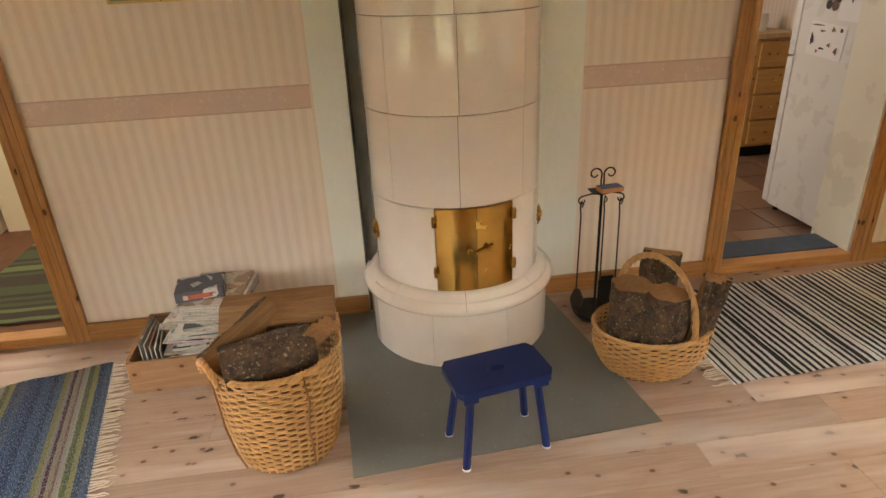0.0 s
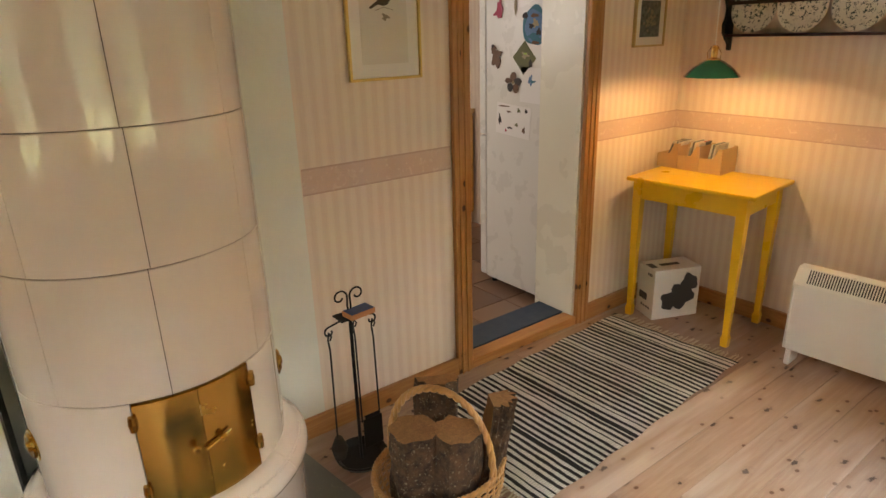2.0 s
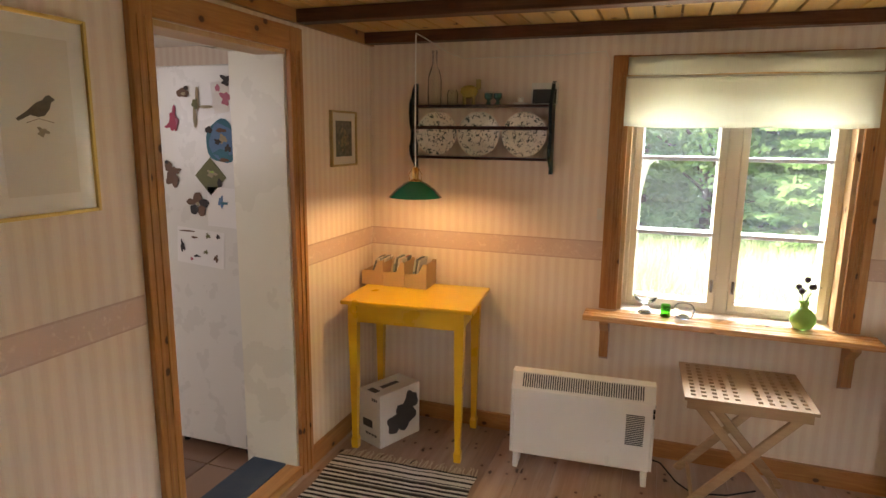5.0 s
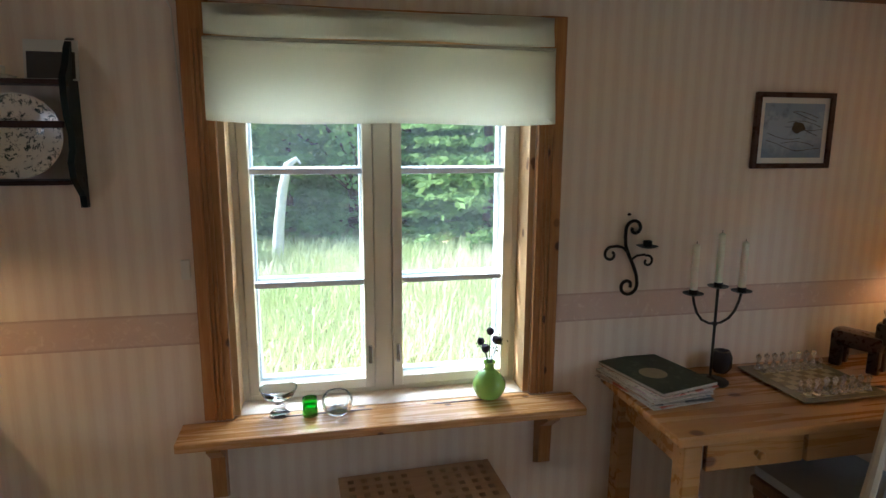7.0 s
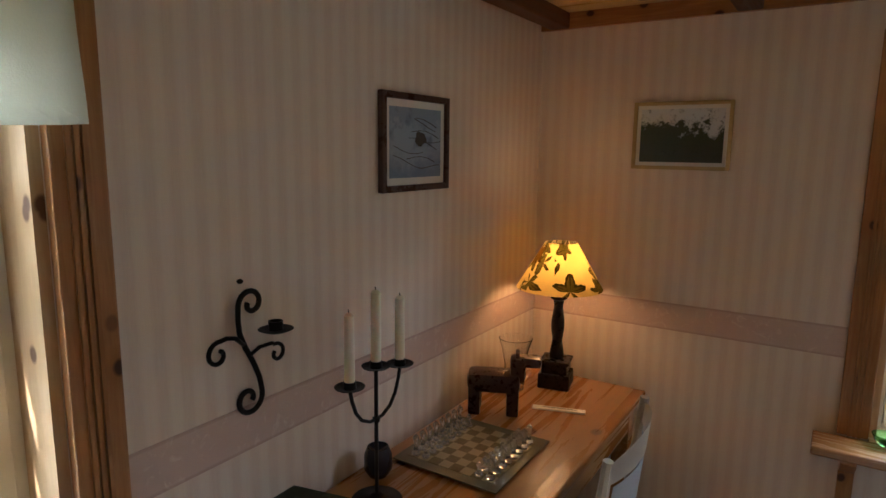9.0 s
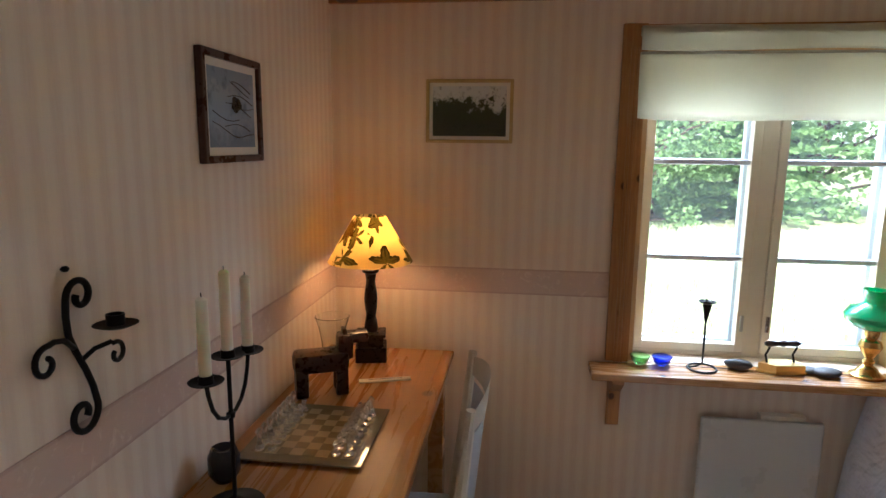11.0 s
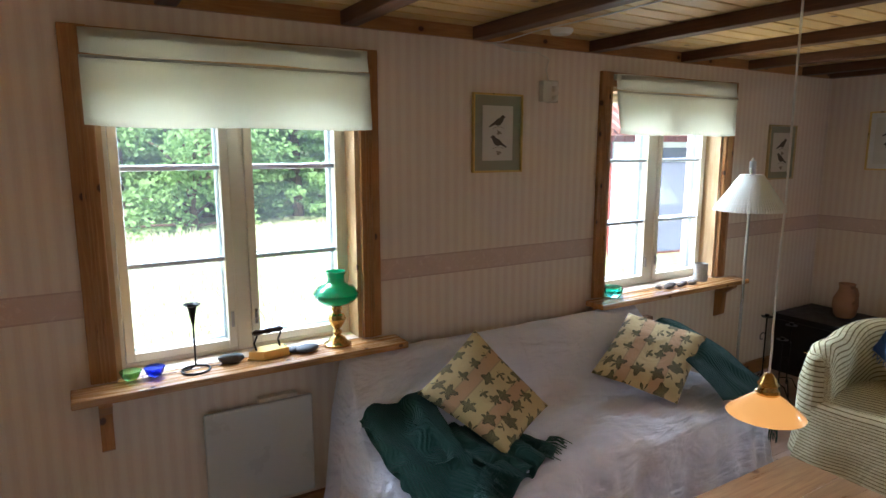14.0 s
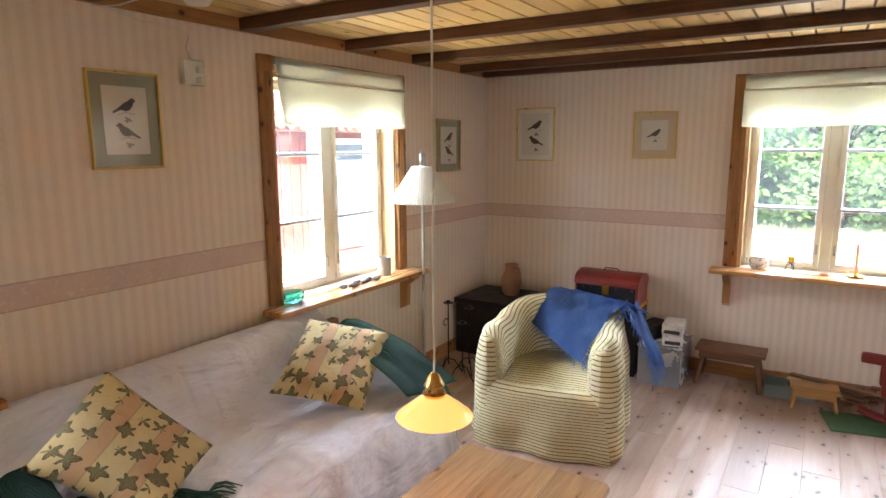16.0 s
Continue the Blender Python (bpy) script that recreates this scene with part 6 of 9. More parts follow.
for yy in (-0.17, 0.17):
    part("foot_rail", tube([(-0.165, yy * 1.0, 0.04 if yy > 0 else 0.04), (0.165, yy, 0.04)], 0.009, 8), BEECH, ft)

# things on the east sill
ST = W_Z0 - 0.002
LIMEG = plain("lime_glass", (0.30, 0.56, 0.10), 0.12, vary=0.05, Coat_Weight=0.6, Transmission_Weight=0.25)
vs_ = thing("vase", (3.975, 1.83, ST), "round lime green vase with dry flowers on the pine sill", "vase")
part("vase_body", lathe([(0, 0), (0.022, 0.0), (0.04, 0.012), (0.053, 0.038), (0.052, 0.06), (0.036, 0.085), (0.018, 0.098), (0.015, 0.11), (0.021, 0.124), (0.018, 0.124), (0.012, 0.11), (0, 0.10)], 32), LIMEG, vs_, smooth=True)
DRYF = plain("thistle_head", (0.05, 0.035, 0.05), 0.9, vary=0.4, scale=90, bump=0.8, dist=0.004)
DRYG = plain("dry_stem", (0.12, 0.14, 0.07), 0.9)
rnd = random.Random(5)
for k in range(9):
    a, L = rnd.uniform(0, 6.28), rnd.uniform(0.04, 0.10)
    lean = rnd.uniform(0.015, 0.06)
    e = (lean * math.cos(a) * 0.6, lean * math.sin(a), 0.12 + L)
    st = part("stem", tube([(0, 0, 0.10), (e[0] * 0.4, e[1] * 0.4, 0.11 + L * 0.5), e], 0.0012, 5), DRYG, vs_)
    if k % 3:
        part("flower_head", lathe([(0, -0.011), (0.010, -0.006), (0.0125, 0.004), (0.009, 0.013), (0, 0.016)], 10, at=e), DRYF, st, smooth=True)
    else:
        bm = bmesh.new()
        for q in range(6):
            c2 = Vector(e) + Vector((rnd.uniform(-0.012, 0.012), rnd.uniform(-0.02, 0.02), rnd.uniform(-0.02, 0.01)))
            d = Vector((rnd.uniform(-1, 1), rnd.uniform(-1, 1), rnd.uniform(0, 1))).normalized() * 0.012
            sd = d.orthogonal().normalized() * 0.004
            bm.faces.new([bm.verts.new(c2), bm.verts.new(c2 + d * 0.5 + sd), bm.verts.new(c2 + d), bm.verts.new(c2 + d * 0.5 - sd)])
        part("leaf", bm, DRYG, st)
g = thing("glass_goblet", (3.985, 2.475, ST), "clear pressed glass goblet bowl on the sill", "goblet")
part("goblet_glass", lathe([(0, 0), (0.03, 0.0), (0.03, 0.006), (0.018, 0.016), (0.022, 0.026), (0.012, 0.036), (0.014, 0.045), (0.045, 0.062), (0.055, 0.085), (0.052, 0.085), (0.04, 0.066), (0, 0.052)], 24), CLEAR, g, smooth=True)
g = thing("green_glass_pot", (3.965, 2.385, ST), "small bright green glass candle pot", "candle pot")
part("pot_glass", lathe([(0, 0), (0.022, 0.0), (0.022, 0.024), (0.018, 0.027), (0.022, 0.031), (0.022, 0.055), (0.017, 0.055), (0.016, 0.006), (0, 0.006)], 20), glass_mat("green_glass", (0.12, 0.62, 0.05), 0.03), g, smooth=True)
g = thing("glass_bowl", (3.97, 2.305, ST), "clear round cut glass bowl on the sill", "glass bowl")
part("bowl_glass", lathe([(0, 0), (0.03, 0.0), (0.044, 0.016), (0.047, 0.035), (0.042, 0.055), (0.034, 0.062), (0.031, 0.06), (0.039, 0.05), (0.04, 0.03), (0.03, 0.008), (0, 0.006)], 24), CLEAR, g, smooth=True)

# wall sconce of wrought iron
sc = thing("iron_sconce", (XE - 0.004, 1.372, 1.152), "black wrought iron scroll candle sconce on the wall", "sconce", rz=-90)
bm = tube([(p[0], -0.012, p[2]) for p in spiral(0.020, 0.090, 0.008, 0.030, -200, 180, n=20)] + [(-0.010, -0.010, 0.065), (-0.006, -0.008, 0.035), (0.006, -0.008, 0.005), (0.024, -0.008, -0.030), (0.037, -0.008, -0.062), (0.040, -0.010, -0.085)] + [(p[0], -0.012, p[2]) for p in spiral(0.006, -0.098, 0.034, 0.009, 10, -390, n=24)], 0.0055, 8)
tube([(0.002, -0.010, 0.012), (-0.018, -0.011, 0.030), (-0.040, -0.012, 0.035)] + [(p[0], -0.012, p[2]) for p in spiral(-0.058, 0.008, 0.026, 0.008, 75, 420, n=18)], 0.0046, 7, bm)
tube([(0.016, -0.010, -0.012), (0.026, -0.025, 0.004), (0.045, -0.040, 0.010)] + [(p[0], -0.042, p[2]) for p in spiral(0.054, -0.012, 0.020, 0.007, 110, -220, n=16)], 0.004, 7, bm)
lathe([(0.004, 0.132), (0.007, 0.128), (0.004, 0.124)], 8, bm, at=(0.0, -0.008, 0.008))
part("scroll", bm, BLACKIRON, sc, smooth="all")
part("drip_pan", lathe([(0, 0.024), (0.022, 0.027), (0.034, 0.032), (0.022, 0.031), (0.014, 0.031), (0.014, 0.048), (0.011, 0.048), (0.011, 0.033), (0, 0.033)], 24, at=(0.046, -0.050, 0.008)), BLACKIRON, sc, smooth=True)

# ---- things: desk corner ----
DESKW = pine("desk_pine", (0.46, 0.225, 0.065), (0.33, 0.14, 0.035), 1, 0.28, ring=6, knot_scale=4, gloss=0.5)
desk = thing("desk", (3.762, 0.775, 0), "honey pine desk with rounded top, square legs and one small drawer", "desk")
part("desktop", boxes((-0.228, 0.232, -0.665, 0.665, 0.727, 0.752), bevel=0.007), DESKW, desk)
part("apron", boxes((-0.20, -0.182, -0.60, 0.24, 0.63, 0.726), (-0.20, -0.182, 0.58, 0.60, 0.63, 0.726), (0.18, 0.198, -0.60, 0.60, 0.63, 0.726), (-0.182, 0.18, -0.61, -0.592, 0.63, 0.726), (-0.182, 0.18, 0.592, 0.61, 0.63, 0.726), bevel=0.002), DESKW, desk)
dr = part("drawer_front", boxes((-0.206, -0.188, 0.26, 0.565, 0.637, 0.72), bevel=0.004), DESKW, desk)
bm = lathe([(0, 0.0), (0.009, 0.0), (0.007, 0.010), (0.013, 0.018), (0.010, 0.026), (0, 0.028)], 14)
bmesh.ops.rotate(bm, verts=bm.verts, cent=(0, 0, 0), matrix=Matrix.Rotation(radians(-90), 3, "Y"))
part("knob", bm, DESKW, dr, smooth=True, at=(-0.206, 0.41, 0.678))
for sx in (-1, 1):
    for sy in (-1, 1):
        part("leg", boxes((sx * 0.175 - 0.027, sx * 0.175 + 0.027, sy * 0.603 - 0.027, sy * 0.603 + 0.027, 0, 0.7265), bevel=0.004), DESKW, desk)

# chair with a padded back
CHAIRW = pine("chair_brown_wood", (0.20, 0.105, 0.05), (0.11, 0.05, 0.025), 2, 0.4, ring=12, knots=False)
CHAIRP = plain("chair_cream_paint", (0.50, 0.44, 0.34), 0.45, vary=0.15, scale=14, bump=0.2)
PAD = plain("pad_fabric", (0.40, 0.41, 0.42), 0.9, vary=0.1, scale=20, fine=300, bump=0.5)
ch = thing("desk_chair", (3.612, 0.742, 0), "cream painted chair with curved padded back drawn up to the desk", "chair", rz=4)


def back_curve(u, z0, extra=0.0):
    """Place on the chair's bowed, leaning back: u from -1 to 1."""
    return (-0.145 - 0.045 * (1 - u * u) + extra - (z0 - 0.44) * 0.10, u * 0.195, z0)


def bowed(zlo, zhi, thick, u0=-1.0, u1=1.0, n=12, m=6, off=0.0, crown=0.0):
    bm = bmesh.new()
    g = []
    for i in range(n + 1):
        u = u0 + (u1 - u0) * i / n
        g.append([bm.verts.new(back_curve(u, zlo + (zhi - zlo + crown * (1 - u * u)) * j / m, off)) for j in range(m + 1)])
    for i in range(n):
        for j in range(m):
            bm.faces.new((g[i][j], g[i + 1][j], g[i + 1][j + 1], g[i][j + 1]))
    bmesh.ops.solidify(bm, geom=bm.faces, thickness=thick)
    bmesh.ops.bevel(bm, geom=[e for e in bm.edges if e.is_manifold and e.calc_face_angle(0) > 0.9], offset=thick * 0.3, segments=1, affect="EDGES")
    return bm


part("top_rail", bowed(0.835, 0.885, 0.026, crown=0.03), CHAIRP, ch, smooth=True)
part("back_pad", bowed(0.52, 0.825, 0.03, -0.82, 0.82, off=0.002), PAD, ch, "grey-blue woven back pad", smooth=True)
part("lower_rail", bowed(0.475, 0.512, 0.024), CHAIRP, ch, smooth=True)
for s in (-1, 1):
    part("back_post", tube([(-0.10, s * 0.19, 0.0), (-0.125, s * 0.193, 0.22), (-0.14, s * 0.195, 0.44), back_curve(s * 1.0, 0.66), back_curve(s * 1.0, 0.90)], 0.016, 8, taper=[0.014, 0.017, 0.019, 0.016, 0.012]), CHAIRP, ch, smooth=True)
    part("front_leg", lathe([(0, 0.0), (0.012, 0.0), (0.016, 0.03), (0.014, 0.12), (0.019, 0.22), (0.014, 0.245), (0.021, 0.262), (0.014, 0.28), (0.023, 0.30), (0.024, 0.330), (0.016, 0.345), (0.024, 0.36), (0.024, 0.384), (0, 0.384)], 16, at=(0.215, s * 0.172, 0)), CHAIRW, ch, "turned brown wooden leg", smooth=True)
part("seat_frame", boxes((-0.145, 0.24, -0.20, 0.20, 0.385, 0.425), bevel=0.01), CHAIRW, ch)
bm = boxes((-0.135, 0.235, -0.195, 0.195, 0.426, 0.465), bevel=0.018)
part("seat_pad", bm, PAD, ch, "grey-blue seat pad", smooth=True)

# magazines, candelabrum, chess, horse, vase, lamp
TD = 0.7525
z = TD
random.seed(21)
for k in range(11):
    h = random.choice((0.003, 0.004, 0.007))
    magazine((3.86 + random.uniform(-0.012, 0.012), 1.325 + random.uniform(-0.012, 0.012), z), 0.215, 0.28, h, 100 + random.uniform(-7, 7), PRINTS[(k * 5 + 1) % 9], "glossy magazine in the neat stack on the desk", group="magazines on the desk")
    z += h + 0.0003
TOPM = photo("nature_cover", (0.05, 0.07, 0.035), (0.022, 0.032, 0.014), (0.012, 0.016, 0.01), 40, 0.4, 0.0)
tm = magazine((3.86, 1.32, z), 0.215, 0.285, 0.01, 103, TOPM, "thick magazine with dark green cover on top of the stack", group="magazines on the desk")
part("cover_roundel", lathe([(0, 0.0102), (0.042, 0.0102), (0.043, 0.0106), (0, 0.0107)], 28), I_SAND, tm, at=(0.02, 0.01, 0))

cd = thing("candelabrum", (3.868, 1.118, TD), "three-armed black iron candelabrum with slender cream candles", "candelabrum", rz=90)
cd.scale = (1, 1, 0.93)
part("base", lathe([(0, 0), (0.056, 0.0), (0.058, 0.004), (0.02, 0.010), (0.008, 0.02), (0, 0.02)], 28), BLACKIRON, cd, smooth=True)
part("stem", tube([(0, 0, 0.01), (0, 0, 0.338)], 0.0045, 8), BLACKIRON, cd)
part("collar", lathe([(0, 0.202), (0.008, 0.204), (0.009, 0.214), (0, 0.22)], 12), BLACKIRON, cd, smooth=True)
CANDLE = plain("candle_wax", (0.80, 0.76, 0.62), 0.45, vary=0.04, Subsurface_Weight=0.3)
for (cx, cz, ch_) in ((-0.086, 0.314, 0.172), (0, 0.335, 0.183), (0.086, 0.314, 0.170)):
    if cx:
        s = 1 if cx > 0 else -1
        part("arm", tube([(0, 0, 0.21), (s * 0.022, 0, 0.212), (s * 0.048, 0, 0.226), (s * 0.068, 0, 0.252), (s * 0.08, 0, 0.285), (cx, 0, cz)], 0.0042, 7), BLACKIRON, cd)
    part("drip_pan", lathe([(0, 0), (0.014, 0.0), (0.031, 0.006), (0.032, 0.008), (0.014, 0.004), (0.013, 0.02), (0.010, 0.02), (0.010, 0.004), (0, 0.003)], 24, at=(cx, 0, cz)), BLACKIRON, cd, smooth=True)
    cn = part("candle", lathe([(0, 0.004), (0.0115, 0.004), (0.0105, ch_), (0.004, ch_ + 0.006), (0, ch_ + 0.006)], 14, at=(cx, 0, cz)), CANDLE, cd, "slender cream candle", smooth=True)
    part("wick", tube([(cx, 0, cz + ch_ + 0.004), (cx + 0.001, 0, cz + ch_ + 0.014)], 0.001, 4), BLACKIRON, cn)
ob = thing("dark_holder", (3.935, 1.03, TD), "small dark round candle holder behind the candelabrum", "candle holder")
part("holder_body", lathe([(0, 0), (0.022, 0.0), (0.034, 0.02), (0.034, 0.055), (0.026, 0.075), (0.020, 0.07), (0, 0.06)], 18), plain("dark_glaze", (0.02, 0.02, 0.03), 0.2), ob, smooth=True)

CHECK = Mat("onyx_check", 0.15)
p = CHECK.split(CHECK.coord.outputs["Object"])
chk = CHECK.t.nodes.new("ShaderNodeTexChecker")
CHECK.put(chk.inputs[0], CHECK.mapped((1, 1, 1)))
chk.inputs["Scale"].default_value = 1 / 0.031
CHECK.put(chk.inputs["Color1"], (0.36, 0.30, 0.17))
CHECK.put(chk.inputs["Color2"], (0.13, 0.10, 0.045))
nn = CHECK.noise(CHECK.mapped(), 40, 4)
CHECK = CHECK.done(CHECK.mix(CHECK.math("MULTIPLY", nn, 0.4), chk.outputs[0], (0.4, 0.34, 0.2)), 0.12, Coat_Weight=0.4)
bd = thing("chess_board", (3.80, 0.80, TD), "glass chess board with checkered brown field", "chess board")
part("glass_slab", boxes((-0.148, 0.148, -0.155, 0.155, 0.004, 0.009), bevel=0.0015), plain("board_glass_edge", (0.20, 0.17, 0.10), 0.08, Coat_Weight=0.5), bd)
part("field", boxes((-0.124, 0.124, -0.124, 0.124, 0.0094, 0.0104)), CHECK, bd)
for sx in (-1, 1):
    for sy in (-1, 1):
        part("foot", lathe([(0, 0), (0.006, 0), (0.006, 0.004), (0, 0.004)], 8, at=(sx * 0.13, sy * 0.135, 0)), CLEAR, bd)
CHESSG = plain("chess_glass", (0.92, 0.93, 0.90), 0.05, vary=0.03, bump=0.05, Coat_Weight=1.0, Transmission_Weight=0.88)
kinds = {"pawn": [(0, 0), (0.010, 0), (0.011, 0.004), (0.005, 0.010), (0.004, 0.020), (0.0075, 0.026), (0.004, 0.033), (0, 0.034)],
         "piece": [(0, 0), (0.012, 0), (0.012, 0.005), (0.006, 0.012), (0.005, 0.032), (0.009, 0.042), (0.007, 0.048), (0.004, 0.050), (0, 0.055)]}
for side, xs in ((-1, (-0.1085, -0.0775)), (1, (0.0775, 0.1085))):
    for r, x in enumerate(xs):
        kd = "pawn" if (r == 1) == (side == -1) else "piece"
        for k in range(8):
            c = thing("chess_" + ("pawn" if kd == "pawn" else "piece"), (3.80 + x, 0.80 - 0.1085 + 0.031 * k, TD + 0.0106), "small " + ("clear" if side < 0 else "frosted") + " glass chess " + kd + " on the board", "chess piece", "glass chess set")
            part("turned_glass", lathe(kinds[kd], 12), CHESSG, c, smooth=True)

HORSEM = plain("horse_brown_paint", (0.045, 0.016, 0.009), 0.3, vary=0.6, scale=60, fine=140, bump=0.3)
hbm = bmesh.new()
box(hbm, -0.062, 0.062, -0.026, 0.026, 0.062, 0.115, bevel=0.016)
for sx in (-1, 1):
    for sy in (-1, 1):
        box(hbm, sx * 0.044 - 0.014, sx * 0.044 + 0.014, sy * 0.016 - 0.009, sy * 0.016 + 0.009, 0, 0.075, bevel=0.005)
box(hbm, 0.036, 0.072, -0.018, 0.018, 0.09, 0.158, bevel=0.010)
box(hbm, 0.05, 0.108, -0.015, 0.015, 0.132, 0.160, bevel=0.009)
box(hbm, 0.048, 0.058, -0.012, 0.012, 0.155, 0.172, bevel=0.003)
hs = finish("wooden_horse", hbm, HORSEM, smooth=True)
hs.scale = (1.3, 1.7, 1.12)
hs.location, hs.rotation_euler = (3.88, 0.54, TD), (0, 0, radians(205))
tagged(hs, "small brown painted carved wooden horse standing on the desk", "wooden horse")
va = thing("glass_vase", (3.905, 0.345, TD), "flared clear glass vase at the back of the desk", "vase")
part("vase_glass", lathe([(0, 0), (0.03, 0), (0.034, 0.02), (0.036, 0.09), (0.045, 0.14), (0.056, 0.175), (0.054, 0.176), (0.043, 0.14), (0.033, 0.09), (0.030, 0.02), (0, 0.012)], 28), CLEAR, va, smooth=True)
rl = thing("ruler", (3.715, 0.425, TD), "short white ruler lying on the desk", "ruler", rz=18)
part("ruler_body", boxes((-0.08, 0.08, -0.012, 0.012, 0.0, 0.005), bevel=0.001), WHITE, rl)
part("ruler_mark", boxes((-0.055, 0.05, -0.004, -0.001, 0.0052, 0.0056)), DARKPR, rl)

SHADEM = Mat("printed_shade", 0.8)
v = SHADEM.mapped()
sp = SHADEM.split(v)
around = SHADEM.join(SHADEM.math("MULTIPLY", SHADEM.math("ARCTAN2", sp[1], sp[0]), 0.1), sp[2], 0.0)
c = leaves(SHADEM, (0.72, 0.60, 0.27), around, 13.0, 0.050, (0.035, 0.04, 0.012), (0.28, 0.24, 0.05), 0.8)
c = leaves(SHADEM, c, SHADEM.mapped((1, 1, 1), (0, 0, 1.1)), 9.0, 0.040, (0.10, 0.05, 0.01), (0.30, 0.22, 0.04), 1.0)
SHADEM.bump(SHADEM.noise(v, 300, 2), 0.3, 0.001)
gl = SHADEM.done(c, 0.8)
mixn, tr = SHADEM.t.nodes.new("ShaderNodeMixShader"), SHADEM.t.nodes.new("ShaderNodeBsdfTranslucent")
SHADEM.put(tr.inputs[0], c)
mixn.inputs[0].default_value = 0.85
SHADEM.t.links.new(SHADEM.bsdf.outputs[0], mixn.inputs[1])
SHADEM.t.links.new(tr.outputs[0], mixn.inputs[2])
SHADEM.t.links.new(mixn.outputs[0], SHADEM.t.nodes["Material Output"].inputs[0])
SHADEM = gl
lc = thing("lamp_cable", (3.94, 1.10, 0), "dark lamp cable hanging in a low arc behind the desk leg", "cable")
part("cable", tube([(0.03, 0.22, 0.13), (0.03, 0.165, 0.21), (0.03, 0.12, 0.24), (0.03, 0.05, 0.25), (0.03, -0.04, 0.22), (0.03, -0.10, 0.10), (0.02, -0.12, 0.005), (0.0, -0.30, 0.005)], 0.006, 6), BLACKIRON, lc, smooth="all")
tl = thing("table_lamp", (3.805, 0.235, TD), "dark turned table lamp with flower-printed yellow shade, lit", "lamp", rz=12)
LBASE = plain("lamp_base_dark", (0.022, 0.014, 0.010), 0.3, vary=0.4, scale=50, bump=0.3, Specular_IOR_Level=0.25)
part("plinth", boxes((-0.052, 0.052, -0.052, 0.052, 0, 0.05), (-0.043, 0.043, -0.043, 0.043, 0.05, 0.085), (-0.05, 0.05, -0.05, 0.05, 0.085, 0.095), bevel=0.005), LBASE, tl)
bm = bmesh.new()
rings = []
for k in range(31):
    u = k / 30
    ring = []
    for j in range(20):
        a = 2 * math.pi * j / 20
        R = (0.021 - 0.003 * u) * (1 + 0.16 * math.cos(2 * (a - 5.5 * u)))
        ring.append(bm.verts.new((R * math.cos(a), R * math.sin(a), 0.095 + 0.20 * u)))
    rings.append(ring)
for a_, b_ in zip(rings, rings[1:]):
    for j in range(20):
        bm.faces.new((a_[j], a_[(j + 1) % 20], b_[(j + 1) % 20], b_[j]))
bm.faces.new(rings[0])
bm.faces.new(rings[-1])
part("twisted_column", bm, LBASE, tl, smooth="all")
part("capital", lathe([(0, 0.295), (0.018, 0.295), (0.028, 0.303), (0.028, 0.31), (0.016, 0.32), (0.012, 0.35), (0, 0.35)], 24), LBASE, tl, smooth=True)
part("shade", lathe([(0.141, 0.338), (0.052, 0.490), (0.0505, 0.490), (0.1395, 0.338)], 48), SHADEM, tl, smooth=True)
part("bulb", lathe([(0, 0.36), (0.016, 0.365), (0.028, 0.39), (0.028, 0.41), (0.016, 0.435), (0, 0.44)], 16), WARMGLOW, tl, smooth=True)

# ---- things: south sills and wall ----
PGREEN = plain("green_opal_glass", (0.02, 0.62, 0.27), 0.12, vary=0.04, Coat_Weight=0.7, Transmission_Weight=0.4)
kl2 = thing("oil_lamp", (2.125, 0.035, ST), "brass paraffin table lamp with green opal glass shade on the sill", "lamp")
part("brass_body", lathe([(0, 0), (0.052, 0.0), (0.054, 0.008), (0.038, 0.016), (0.03, 0.03), (0.014, 0.042), (0.02, 0.055), (0.012, 0.066), (0.028, 0.09), (0.036, 0.108), (0.030, 0.126), (0.016, 0.134), (0.022, 0.148), (0.02, 0.166), (0, 0.168)], 32), BRASS, kl2, smooth=True)
part("glass_shade", lathe([(0.048, 0.170), (0.068, 0.178), (0.088, 0.200), (0.090, 0.215), (0.072, 0.240), (0.040, 0.252), (0.034, 0.262), (0.034, 0.285), (0.042, 0.303), (0.039, 0.303), (0.031, 0.285), (0.031, 0.26), (0.070, 0.236), (0.086, 0.214), (0.084, 0.201), (0.066, 0.181), (0.048, 0.174)], 40), PGREEN, kl2, smooth=True)
ir = thing("flat_iron", (2.405, 0.03, ST), "antique brass flat iron with dark turned handle", "flat iron", rz=8)
bm = bmesh.new()
pts = [(-0.07, -0.035), (0.03, -0.035), (0.075, 0.0), (0.03, 0.035), (-0.07, 0.035)]
for z0, z1, f in ((0, 0.008, 1.08), (0.008, 0.032, 1.0)):
    lo = [bm.verts.new((x * f, y * f, z0)) for x, y in pts]
    hi = [bm.verts.new((x * f, y * f, z1)) for x, y in pts]
    bm.faces.new(lo)
    bm.faces.new(hi)
    for k in range(5):
        bm.faces.new((lo[k], lo[(k + 1) % 5], hi[(k + 1) % 5], hi[k]))
part("iron_body", bm, BRASS, ir)
for x in (-0.05, 0.045):
    part("bracket", tube([(x, 0, 0.03), (x + 0.008, 0, 0.06), (x - 0.004, 0, 0.085), (x, 0, 0.10)], 0.004, 6), BLACKIRON, ir)
